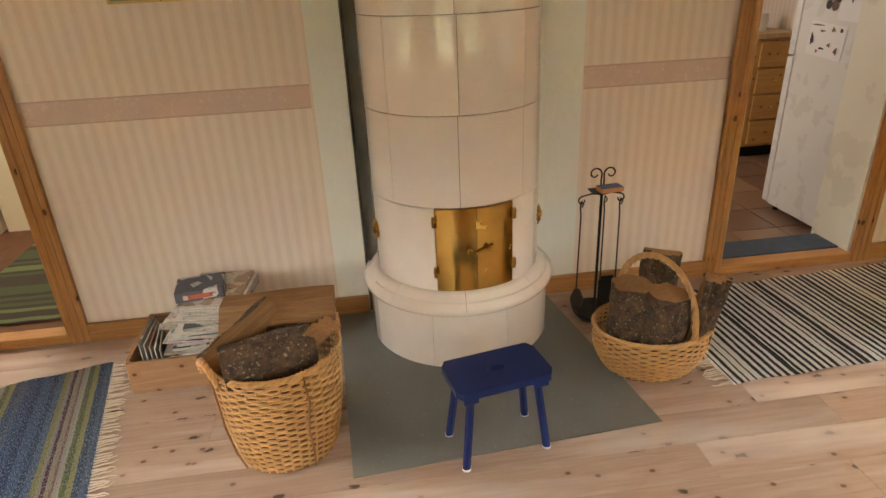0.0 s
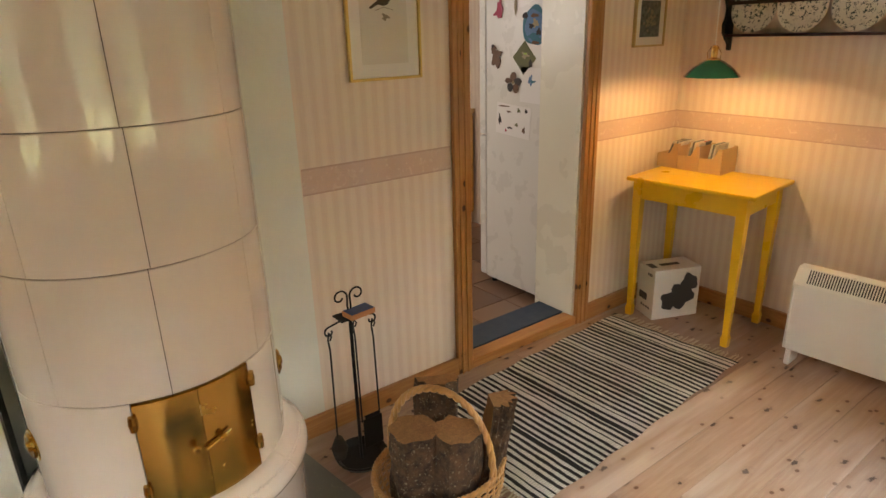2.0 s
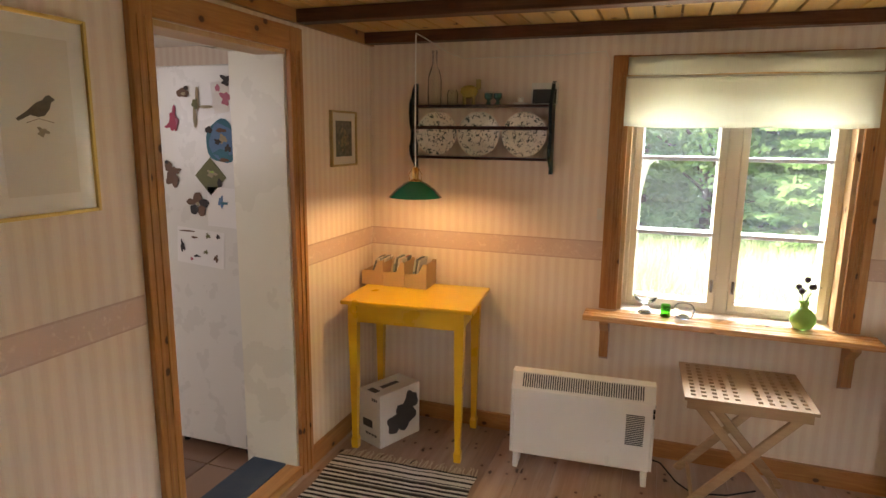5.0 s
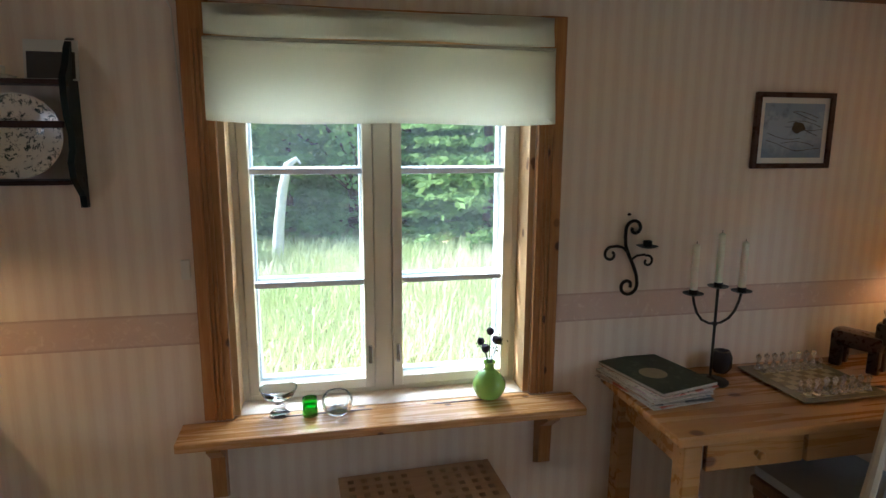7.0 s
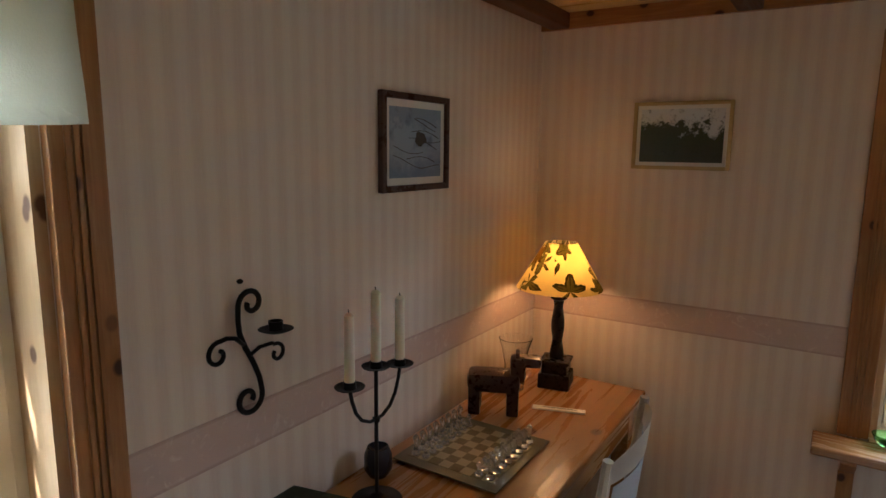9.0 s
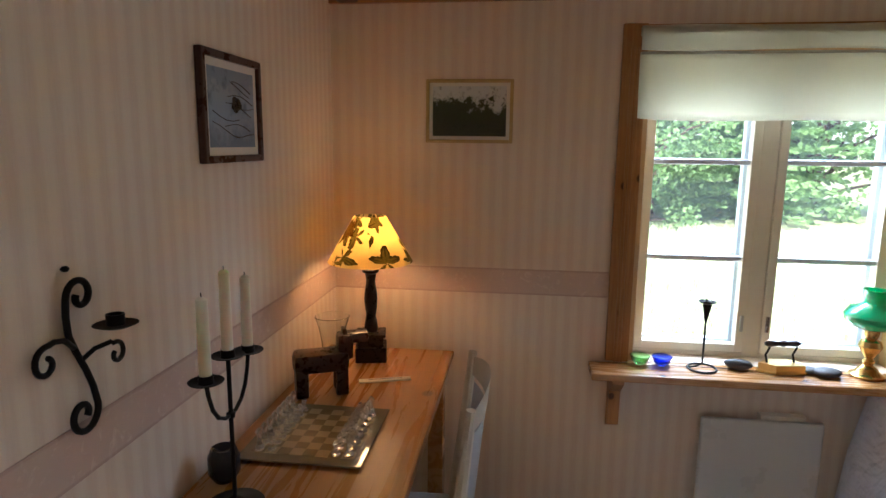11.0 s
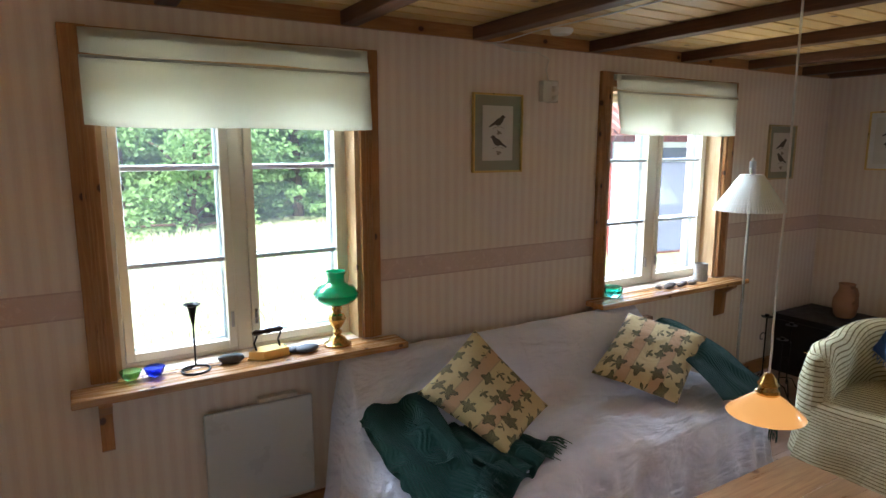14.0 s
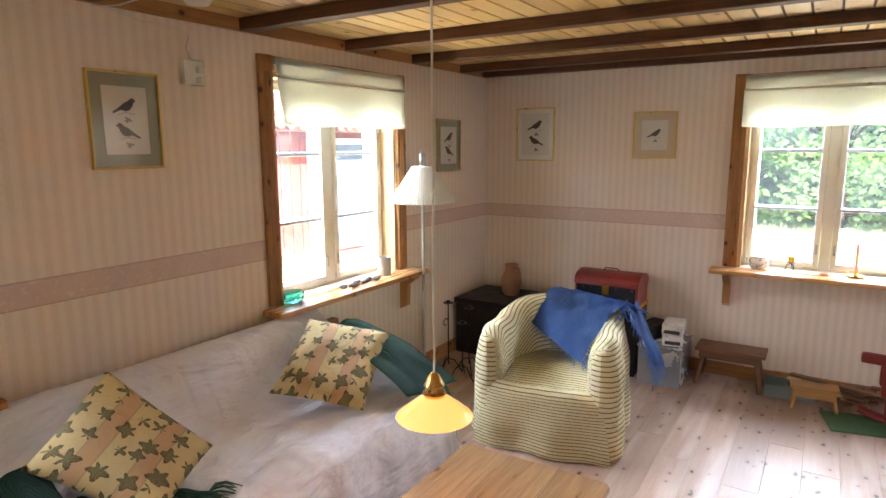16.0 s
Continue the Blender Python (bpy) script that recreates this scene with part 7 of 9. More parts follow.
part("grip", tube([(-0.062, 0, 0.10), (-0.05, 0, 0.10), (-0.02, 0, 0.10), (-0.005, 0, 0.10), (0.012, 0, 0.10), (0.045, 0, 0.10), (0.058, 0, 0.10)], 0.01, 12, taper=[0.006, 0.012, 0.008, 0.012, 0.008, 0.012, 0.006]), plain("grip_wood", (0.04, 0.018, 0.01), 0.3), ir, smooth=True)
cn = thing("cone_candlestick", (2.668, 0.05, ST), "tall black iron candlestick with cone cup and ring foot", "candlestick")
bm = tube([(0.048 * math.cos(a * 0.35), 0.048 * math.sin(a * 0.35), 0.004) for a in range(19)] + [(0.02, -0.01, 0.006), (0, 0, 0.02), (0, 0, 0.17)], 0.0035, 6)
part("stem", bm, BLACKIRON, cn)
part("cone_cup", lathe([(0, 0.165), (0.004, 0.17), (0.016, 0.235), (0.030, 0.243), (0.029, 0.245), (0.013, 0.239), (0, 0.20)], 20), BLACKIRON, cn, smooth=True)
BLUEG, GREENG2 = glass_mat("blue_glass", (0.06, 0.10, 0.75), 0.03), glass_mat("pale_green_glass", (0.30, 0.62, 0.25), 0.03)
for x, mt, lb in ((2.80, BLUEG, "small cobalt blue glass bowl on the sill"), (2.875, GREENG2, "small green and blue glass bowl on the sill")):
    bw = thing("glass_cup", (x, 0.03, ST), lb, "glass bowl", "small glass bowls")
    part("cup_glass", lathe([(0, 0), (0.016, 0), (0.028, 0.012), (0.036, 0.032), (0.034, 0.033), (0.025, 0.015), (0, 0.006)], 22), mt, bw, smooth=True)
STONE = plain("grey_stone", (0.06, 0.065, 0.08), 0.6, vary=0.3, scale=30, bump=0.5, dist=0.003)


def pebble(name, at, r, sq, label, mat=None, seed=0):
    bm = bmesh.new()
    bmesh.ops.create_icosphere(bm, subdivisions=3, radius=r)
    for v_ in bm.verts:
        d = 1 + 0.25 * noise.noise(v_.co * (2.2 / r) * 0.35 + Vector((seed, seed, 0)))
        v_.co = Vector((v_.co.x * d, v_.co.y * d * sq[0], v_.co.z * d * sq[1]))
    lo = min(v_.co.z for v_ in bm.verts)
    for v_ in bm.verts:
        v_.co.z = max(v_.co.z - lo - 0.002, 0)
    t = finish(name, bm, mat or STONE, smooth="all")
    t.location = at
    return tagged(t, label, "stone")


pebble("stone", (2.545, 0.03, ST), 0.045, (0.6, 0.42), "dark grey flat stone on the sill", seed=1)
pebble("stone", (2.26, 0.05, ST), 0.05, (0.7, 0.3), "pointed slate grey stone beside the lamp", seed=4)
pebble("stone", (2.31, 0.03, ST), 0.03, (0.9, 0.4), "small slate grey stone beside the iron", seed=6)
hp = thing("panel_heater", (2.45, 0.001, 0), "flat pale grey wall panel heater under the window", "heater")
part("panel", boxes((-0.205, 0.205, 0.035, 0.055, 0.126, 0.533), bevel=0.008), plain("panel_grey", (0.56, 0.57, 0.55), 0.3, vary=0.05, scale=5, bump=0.05), hp)
part("wall_mount", boxes((-0.15, 0.0, 0.0, 0.034, 0.48, 0.545)), CORDW, hp)
part("wall_mount", boxes((-0.15, 0.15, 0.0, 0.034, 0.2, 0.24)), CORDW, hp)
so = thing("ceiling_socket", (1.035, 0.0, 1.765), "small white wall socket with lamp plug and cord below the ceiling", "socket")
part("socket_box", boxes((-0.045, 0.045, 0.001, 0.035, -0.055, 0.04), bevel=0.005), CORDW, so)
# shaded side of the white box, put in as a darker tan shell
part("socket_shade", boxes((-0.047, 0.0, 0.002, 0.0335, -0.057, 0.042)), plain("socket_shade_tone", (0.40, 0.36, 0.26), 0.5), so)
for dz_ in (-0.035, 0.012):
    part("outlet_hole", lathe([(0, 0), (0.011, 0), (0.011, 0.003), (0, 0.003)], 12, at=(-0.02, 0.037, dz_)), DARKPR, so)
part("plug", lathe([(0, 0), (0.014, 0), (0.016, 0.02), (0, 0.028)], 12, at=(-0.018, 0.045, -0.01)), CORDW, so)
part("plug", lathe([(0, 0), (0.014, 0), (0.016, 0.02), (0, 0.028)], 12, at=(-0.018, 0.045, -0.05)), CORDW, so)
part("cord", tube([(0, 0.02, 0.04), (0.01, 0.008, 0.09), (-0.01, 0.008, 0.14), (0.06, 0.012, 0.165), (0.20, 0.012, 0.16), (0.33, 0.015, 0.185), (0.38, 0.03, 0.175), (0.33, 0.10, 0.18), (0.35, 0.35, 0.183), (0.345, 0.7, 0.18), (0.355, 1.0, 0.18), (0.26, 1.2, 0.19), (0.235, 1.31, 0.20)], 0.0028, 5), CORDW, so)
rosec = thing("ceiling_disc", (1.10, 0.17, TOP - 0.008), "small round white smoke alarm on the ceiling by the window", "smoke alarm")
part("disc_body", lathe([(0, -0.018), (0.04, -0.016), (0.05, -0.004), (0.05, 0.007), (0, 0.007)], 24), WHITE, rosec, smooth=True)

AQUA = glass_mat("aqua_glass", (0.18, 0.72, 0.55), 0.05)
aq = thing("aqua_glass_dish", (0.55, 0.02, ST), "chunky aqua green glass dish on the sill", "glass dish")
part("dish_glass", lathe([(0, 0), (0.04, 0), (0.055, 0.02), (0.058, 0.05), (0.052, 0.05), (0.048, 0.022), (0, 0.012)], 9), AQUA, aq)
mg = thing("mug", (-0.19, 0.02, ST), "pale stoneware mug with grey flower pattern on the sill", "mug", rz=200)
part("mug_body", lathe([(0, 0), (0.038, 0), (0.042, 0.01), (0.038, 0.05), (0.040, 0.105), (0.036, 0.105), (0.034, 0.05), (0.036, 0.01), (0, 0.01)], 28), plain("mug_glaze", (0.50, 0.50, 0.48), 0.2, vary=0.35, scale=70), mg, smooth=True)
part("handle", tube([(0.037, 0, 0.085), (0.06, 0, 0.08), (0.065, 0, 0.055), (0.055, 0, 0.03), (0.039, 0, 0.025)], 0.005, 8), plain("mug_handle", (0.5, 0.5, 0.48), 0.2), mg, smooth=True)
SHELLM = plain("shell_grey", (0.30, 0.27, 0.25), 0.7, vary=0.5, scale=60, bump=0.6, dist=0.004)
for k in range(6):
    pebble("shell", (0.20 - 0.052 * k, 0.04 + 0.02 * (k % 2), ST), 0.024 + 0.004 * (k % 3), (0.7, 0.5), "small grey sea shell or stone on the sill", SHELLM, seed=10 + k)

# ---- things: sofa ----
SHEETC = Mat("sofa_sheet", 0.9)
v = SHEETC.mapped()
n1, n2 = SHEETC.noise(v, 2.6, 4, 0.5, 1.2), SHEETC.noise(v, 260, 2)
wr = SHEETC.noise(SHEETC.mapped((1.4, 2.8, 2.8)), 1.6, 4, 0.5, 0.4)
SHEETC.bump(SHEETC.math("ADD", SHEETC.math("MULTIPLY", wr, 2.0), SHEETC.math("MULTIPLY", n2, 0.03)), 0.8, 0.08)
SHEETC = SHEETC.done(SHEETC.mix(n1, (0.64, 0.65, 0.74), (0.74, 0.74, 0.81)), 0.9, Sheen_Weight=0.3)
sofa = thing("sofa", (1.25, 0.0, 0), "low day sofa covered with a loosely draped white sheet", "sofa")
prof = [(0.085, 0.02), (0.070, 0.30), (0.055, 0.60), (0.070, 0.672), (0.105, 0.686), (0.150, 0.662), (0.200, 0.58), (0.265, 0.465), (0.315, 0.385), (0.355, 0.362), (0.44, 0.368), (0.56, 0.372), (0.68, 0.368), (0.745, 0.355), (0.785, 0.32), (0.80, 0.26), (0.812, 0.16), (0.83, 0.07), (0.84, 0.012)]
x0, x1, NXs = -0.90, 0.90, 130


def sofa_pt(u, k, j):
    y, z = prof[j]
    x = x0 + (x1 - x0) * u
    high = min(1.0, max(0.0, (z - 0.36) / 0.25)) if j <= 8 else 0.0
    x += 0.15 * high * max(0.0, 1 - u / 0.14) - 0.02 * high * max(0.0, (u - 0.9) / 0.1)
    w = noise.noise(Vector((x * 2.2, y * 3.0, z * 2.0)))
    w2 = noise.noise(Vector((x * 7.0 + y * 3, y * 4.0, 5.0)))
    fold = 0.0
    if j >= 13:
        low = (j - 13) / 5
        fold = 0.034 * low * math.sin(x * 17 + 1.8 * math.sin(x * 5)) + 0.012 * low * math.sin(x * 43 + 2) + 0.02 * low * w
    crease = 0.014 * math.exp(-((x - 0.42 + 0.35 * (y - 0.3)) ** 2) / 0.002) + 0.010 * math.exp(-((x + 0.30 + 0.5 * (y - 0.5)) ** 2) / 0.0015) + 0.009 * math.exp(-((x + 0.52 - 0.4 * (y - 0.5)) ** 2) / 0.001)
    up = (0.25 if j <= 5 else 1.0) if 3 <= j <= 13 else 0.0
    dip = -0.008 * math.sin(math.pi * u) if 3 <= j <= 5 else -0.012 * math.sin(math.pi * u * 2) * up
    wv_ = noise.noise(Vector((x * 3.0 + y * 4.0, y * 2.0, 9.0)))
    ridge = 0.015 * max(0.0, 1 - abs(wv_) * 7) * (1.0 if 6 <= j <= 16 else 0.3)
    if j >= 8:
        ridge += 0.011 * max(0.0, 1 - abs(math.sin(x * 8 + y * 5 + 2 * w)) * 3.0)
    return Vector((x, y + fold + 0.006 * w2 + (ridge if j >= 14 or 5 <= j <= 8 else 0), max(z + up * (0.010 * w + 0.005 * w2 + crease + ridge) + dip, 0.008)))


bm = bmesh.new()
grid = [[bm.verts.new(sofa_pt(i / NXs, i, j)) for j in range(len(prof))] for i in range(NXs + 1)]


def end_cap(col, s):
    """The sheet hanging down over one end of the sofa."""
    prev = col
    base = [Vector(v_.co) for v_ in col]
    for q in range(1, 7):
        u = q / 6
        ring = []
        for j, b in enumerate(base):
            out = s * (0.02 * min(1, u * 3) + 0.055 * u + 0.022 * u * math.sin(j * 1.9 + 1) * (1 if 2 < j < 16 else 0.3))
            cy = 0.42
            yy = b.y + (b.y - cy) * 0.06 * u
            z = b.z * (1 - u) + 0.008 * u if b.z > 0.03 else b.z
            ring.append(bm.verts.new((b.x + out, yy, max(z, 0.006))))
        for j in range(len(base) - 1):
            bm.faces.new((prev[j], prev[j + 1], ring[j + 1], ring[j]))
        prev = ring


for a_, b_ in zip(grid, grid[1:]):
    for j in range(len(prof) - 1):
        bm.faces.new((a_[j], a_[j + 1], b_[j + 1], b_[j]))
end_cap(grid[-1], 1)
end_cap(grid[0], -1)
part("sheet_cover", bm, SHEETC, sofa, "white cotton sheet, creased and hanging to the floor", smooth="all")
part("sofa_frame", boxes((x0 + 0.02, x1 - 0.02, 0.12, 0.74, 0.06, 0.30), (x0 + 0.02, x1 - 0.02, 0.11, 0.15, 0.3, 0.60)), WICKD, sofa)

# cushions and blankets


def cushion_cloth():
    m = Mat("leaf_cushion_cloth", 0.85)
    p = m.split(m.coord.outputs["UV"])
    n = m.noise(m.coord.outputs["UV"], 60, 3, 0.6)
    band = m.math("FRACT", m.math("MULTIPLY", p[0], 2.6))
    c = m.mix(m.ramp(band, [(0.0, 0.0), (0.62, 0.0), (0.64, 1.0), (0.98, 1.0), (1.0, 0.0)]), (0.54, 0.43, 0.20), (0.48, 0.30, 0.15))
    c = m.mix(m.ramp(band, [(0.60, 0.0), (0.62, 0.8), (0.65, 0.0), (0.95, 0.0), (0.98, 0.8), (1.0, 0.0)]), c, (0.28, 0.22, 0.12))
    c = m.mix(m.math("MULTIPLY", n, 0.25), c, (0.34, 0.26, 0.13))
    c = leaves(m, c, m.coord.outputs["UV"], 5.2, 0.092, (0.050, 0.050, 0.018), (0.20, 0.18, 0.08), 0.4)
    w = m.noise(m.mapped(), 9, 4, 0.5, 1.0)
    m.bump(m.math("ADD", w, m.math("MULTIPLY", m.noise(m.mapped(), 300, 2), 0.05)), 0.8, 0.025)
    return m.done(c, 0.85)


CUSH = cushion_cloth()


def cushion(tl, tr, br, bl, thick, label, name="cushion", mat=None, tuck=0.035):
    o = (Vector(tl) + Vector(tr) + Vector(br) + Vector(bl)) / 4
    t = thing(name, o, label, name)
    tl, tr, br, bl = [Vector(q) - o for q in (tl, tr, br, bl)]
    nrm = (tr - bl).cross(tl - br).normalized()
    if nrm.z < 0:
        nrm = -nrm
    bm = bmesh.new()
    uvl = bm.loops.layers.uv.new("UVMap")
    N = 18
    sheets = []
    for s in (1, -1):
        g = []
        for i in range(N + 1):
            row = []
            for j in range(N + 1):
                u, v_ = i / N, j / N
                bow_u, bow_v = math.sin(math.pi * v_) * tuck, math.sin(math.pi * u) * tuck
                uu = u + (0.5 - u) * 2 * bow_u * 0.6
                vv = v_ + (0.5 - v_) * 2 * bow_v * 0.6
                p_ = (tl * (1 - uu) + tr * uu) * (1 - vv) + (bl * (1 - uu) + br * uu) * vv
                e = (1 - (2 * u - 1) ** 4) * (1 - (2 * v_ - 1) ** 4)
                h = thick * 0.5 * max(e, 0) ** 0.5 * (1 + 0.15 * noise.noise(Vector((u * 4, v_ * 4, s))))
                row.append(bm.verts.new(p_ + nrm * s * h))
            g.append(row)
        sheets.append(g)
    for s, g in enumerate(sheets):
        for i in range(N):
            for j in range(N):
                f = bm.faces.new((g[i][j], g[i + 1][j], g[i + 1][j + 1], g[i][j + 1]))
                for lp, (a, b) in zip(f.loops, ((i, j), (i + 1, j), (i + 1, j + 1), (i, j + 1))):
                    lp[uvl].uv = (a / N, b / N)
    bmesh.ops.remove_doubles(bm, verts=bm.verts, dist=0.0008)
    part("cushion_cover", bm, mat or CUSH, t, smooth="all")
    return t


cushion((1.645, 0.315, 0.77), (1.425, 0.52, 0.47), (1.735, 0.66, 0.40), (1.92, 0.33, 0.56), 0.10, "cream and peach leaf-patterned cushion standing on one corner")
cushion((0.66, 0.235, 0.68), (0.37, 0.48, 0.575), (0.83, 0.68, 0.40), (1.05, 0.38, 0.49), 0.10, "cream and peach leaf-patterned cushion leaning on the sofa back")


def throw_cloth(name, base, hi):
    m = Mat(name, 0.95)
    v = m.mapped()
    c = m.mix(m.noise(v, 14, 4), base, hi)
    rib = m.wave(m.mapped((1, 1, 1), (0.4, 0.3, 0.8)), 60, 2.0, "DIAGONAL")
    m.bump(m.math("ADD", m.noise(v, 120, 3), rib), 0.7, 0.004)
    return m.done(c, 0.95, Sheen_Weight=0.05)


GREENW = throw_cloth("green_wool", (0.012, 0.055, 0.042), (0.03, 0.10, 0.078))
BLUEW = throw_cloth("blue_wool", (0.06, 0.15, 0.42), (0.13, 0.25, 0.57))


def blanket(root, corners, folds, amp, thick, mat, seed=0, n=34, sag=0.0, name="fold"):
    """A draped piece of cloth between four corners, its folds running from the first edge to the last."""
    tl, tr, br, bl = [Vector(q) - root.location for q in corners]
    bm = bmesh.new()
    nrm = (tr - bl).cross(tl - br).normalized()
    if nrm.z < 0:
        nrm = -nrm
    g = []
    for i in range(n + 1):
        row = []
        for j in range(n + 1):
            u, v_ = i / n, j / n
            p_ = (tl * (1 - u) + tr * u) * (1 - v_) + (bl * (1 - u) + br * u) * v_
            w = noise.noise(Vector((u * 3 + seed, v_ * 3, seed)))
            h = amp * (0.6 * math.sin(folds * math.pi * u + 2.5 * w + 1.2 * v_) + 0.9 * w) + sag * math.sin(math.pi * v_)
            e = p_ + nrm * h + Vector((0.014 * noise.noise(Vector((v_ * 5, u * 5, seed + 3))), 0, 0))
            row.append(bm.verts.new(e))
        g.append(row)
    for i in range(n):
        for j in range(n):
            bm.faces.new((g[i][j], g[i + 1][j], g[i + 1][j + 1], g[i][j + 1]))
    bmesh.ops.solidify(bm, geom=bm.faces, thickness=thick)
    return part(name, bm, mat, root, smooth="all")


def fringe_line(root, a, b, d, mat, n, length, seed=0):
    rnd = random.Random(seed)
    a, b, d = Vector(a) - root.location, Vector(b) - root.location, Vector(d)
    bm = bmesh.new()
    for k in range(n):
        p_ = a.lerp(b, (k + 0.5) / n)
        dd = (d + Vector([rnd.uniform(-0.35, 0.35) for _ in range(3)])).normalized()
        L = length * rnd.uniform(0.7, 1.2)
        tube([p_, p_ + dd * L * 0.5, p_ + dd * L + Vector((0, 0, -0.3 * L))], 0.0022, 4, bm, taper=[0.003, 0.0024, 0.0016])
    ob = part("fringe", bm, mat, root, smooth="all")
    ob["kind"] = "stuff"
    return ob


gb = thing("green_throw", (1.85, 0.5, 0.38), "dark green woollen throw with long fringe crumpled on the sofa", "blanket")
blanket(gb, ((2.13, 0.20, 0.50), (1.86, 0.28, 0.54), (1.90, 0.66, 0.44), (2.16, 0.60, 0.42)), 2.6, 0.024, 0.008, GREENW, 1)
blanket(gb, ((2.14, 0.22, 0.475), (1.90, 0.33, 0.48), (1.88, 0.80, 0.415), (2.15, 0.82, 0.36)), 3.0, 0.012, 0.008, GREENW, 8)
blanket(gb, ((2.02, 0.42, 0.47), (1.66, 0.42, 0.43), (1.58, 0.74, 0.40), (1.93, 0.86, 0.37)), 5.0, 0.032, 0.009, GREENW, 3)
blanket(gb, ((1.95, 0.60, 0.45), (1.62, 0.50, 0.415), (1.50, 0.70, 0.395), (1.80, 0.80, 0.395)), 7.0, 0.018, 0.009, GREENW, 5)
blanket(gb, ((2.16, 0.58, 0.43), (1.90, 0.65, 0.45), (1.93, 0.86, 0.38), (2.13, 0.84, 0.33)), 2.0, 0.012, 0.008, GREENW, 6)
fringe_line(gb, (1.66, 0.72, 0.41), (1.50, 0.62, 0.40), (-0.9, 0.5, -0.1), GREENW, 26, 0.085, 1)
fringe_line(gb, (2.0, 0.83, 0.41), (1.88, 0.72, 0.43), (-0.7, 0.8, -0.3), GREENW, 24, 0.08, 2)
fringe_line(gb, (2.12, 0.85, 0.34), (1.97, 0.87, 0.37), (0.0, 0.7, -0.9), GREENW, 22, 0.07, 3)
gb2 = thing("green_throw", (0.42, 0.5, 0.38), "dark green woollen throw folded behind the far cushion", "blanket")
blanket(gb2, ((0.62, 0.20, 0.63), (0.33, 0.24, 0.60), (0.335, 0.84, 0.395), (0.66, 0.78, 0.41)), 3.0, 0.012, 0.02, GREENW, 4, sag=0.035)
blanket(gb2, ((0.42, 0.80, 0.41), (0.35, 0.74, 0.405), (0.36, 0.86, 0.27), (0.43, 0.865, 0.28)), 2.0, 0.006, 0.006, GREENW, 7)
fringe_line(gb2, (0.43, 0.862, 0.28), (0.36, 0.860, 0.27), (0, 0.1, -1), GREENW, 10, 0.06, 4)

# ---- things: armchair, coffee table, lamps ----
STRIPEM = Mat("striped_cover", 0.9)
p = STRIPEM.split(STRIPEM.coord.outputs["UV"])
wv = STRIPEM.noise(STRIPEM.mapped(), 7, 3)
sv = STRIPEM.math("FRACT", STRIPEM.math("ADD", STRIPEM.math("MULTIPLY", p[1], 1 / 0.0245), STRIPEM.math("MULTIPLY", wv, 0.5)))
line = STRIPEM.ramp(sv, [(0.0, 0.0), (0.36, 0.0), (0.42, 1.0), (0.60, 1.0), (0.66, 0.0)])
c = STRIPEM.mix(line, (0.66, 0.61, 0.38), (0.16, 0.12, 0.035))
c = STRIPEM.mix(STRIPEM.ramp(sv, [(0.70, 0.0), (0.80, 0.35), (0.92, 0.0)]), c, (0.50, 0.45, 0.25))
wr = STRIPEM.noise(STRIPEM.mapped((3, 3, 3)), 1.6, 5, 0.55, 1.5)
STRIPEM.bump(STRIPEM.math("ADD", STRIPEM.math("MULTIPLY", wr, 2.0), STRIPEM.math("MULTIPLY", STRIPEM.noise(STRIPEM.mapped(), 250, 2), 0.03)), 0.6, 0.025)
STRIPEM = STRIPEM.done(c, 0.9)
ac = thing("armchair", (-0.27, 1.085, 0), "tub armchair in a loose cream cover with thin olive stripes", "armchair", rz=9)


def upath(t):
    """The tub's outline: place and outward direction; t from 0 to 1."""
    L1, R = 0.33, 0.338
    arc = math.pi * R
    tot = 2 * L1 + arc
    s = t * tot
    if s < L1:
        return Vector((0.31 - s, R, 0)), Vector((0.0, 1, 0)), s
    if s < L1 + arc:
        a = math.pi / 2 + (s - L1) / R
        return Vector((-0.02 + R * math.cos(a), R * math.sin(a), 0)), Vector((math.cos(a), math.sin(a), 0)), s
    return Vector((-0.02 + (s - L1 - arc), -R, 0)), Vector((0, -1, 0)), s


bm = bmesh.new()
uvl = bm.loops.layers.uv.new("UVMap")
NT_, rows_ = 64, []
for i in range(NT_ + 1):
    t = i / NT_
    base, out, s = upath(t)
    back = math.exp(-((t - 0.5) / 0.27) ** 4)
    ztop = 0.580 + 0.062 * back
    endr = min(1.0, min(t, 1 - t) / 0.05)
    ztop -= 0.03 * (1 - endr) ** 2
    th = 0.12
    f = 0.016 * math.sin(s * 17) + 0.022 * noise.noise(Vector((s * 4, 1, 2)))
    cs = [(0.010 + f * 2.2, 0.006), (0.012 + f * 1.8, 0.12), (0.014 + f * 1.2, 0.26), (0.016 + f * 0.8, 0.40), (0.0, ztop - 0.06), (-0.012, ztop - 0.022), (-0.035, ztop - 0.003), (-0.065, ztop), (-th + 0.02, ztop - 0.012), (-th, ztop - 0.045), (-th - 0.008, (ztop + 0.38) / 2), (-th - 0.012, 0.36), (-th - 0.01, 0.30)]
    col, v_ = [], 0.0
    for j, (o, z) in enumerate(cs):
        n_ = noise.noise(Vector((s * 6, z * 9, o * 9)))
        q = base + out * (o + 0.016 * n_) + Vector((0, 0, z))
        if j:
            v_ += math.hypot(cs[j][0] - cs[j - 1][0], cs[j][1] - cs[j - 1][1])
        col.append((bm.verts.new(q), (s, v_)))
    rows_.append(col)


def uvface(quad):
    fc = bm.faces.new([q[0] for q in quad])
    for lp, q in zip(fc.loops, quad):
        lp[uvl].uv = q[1]


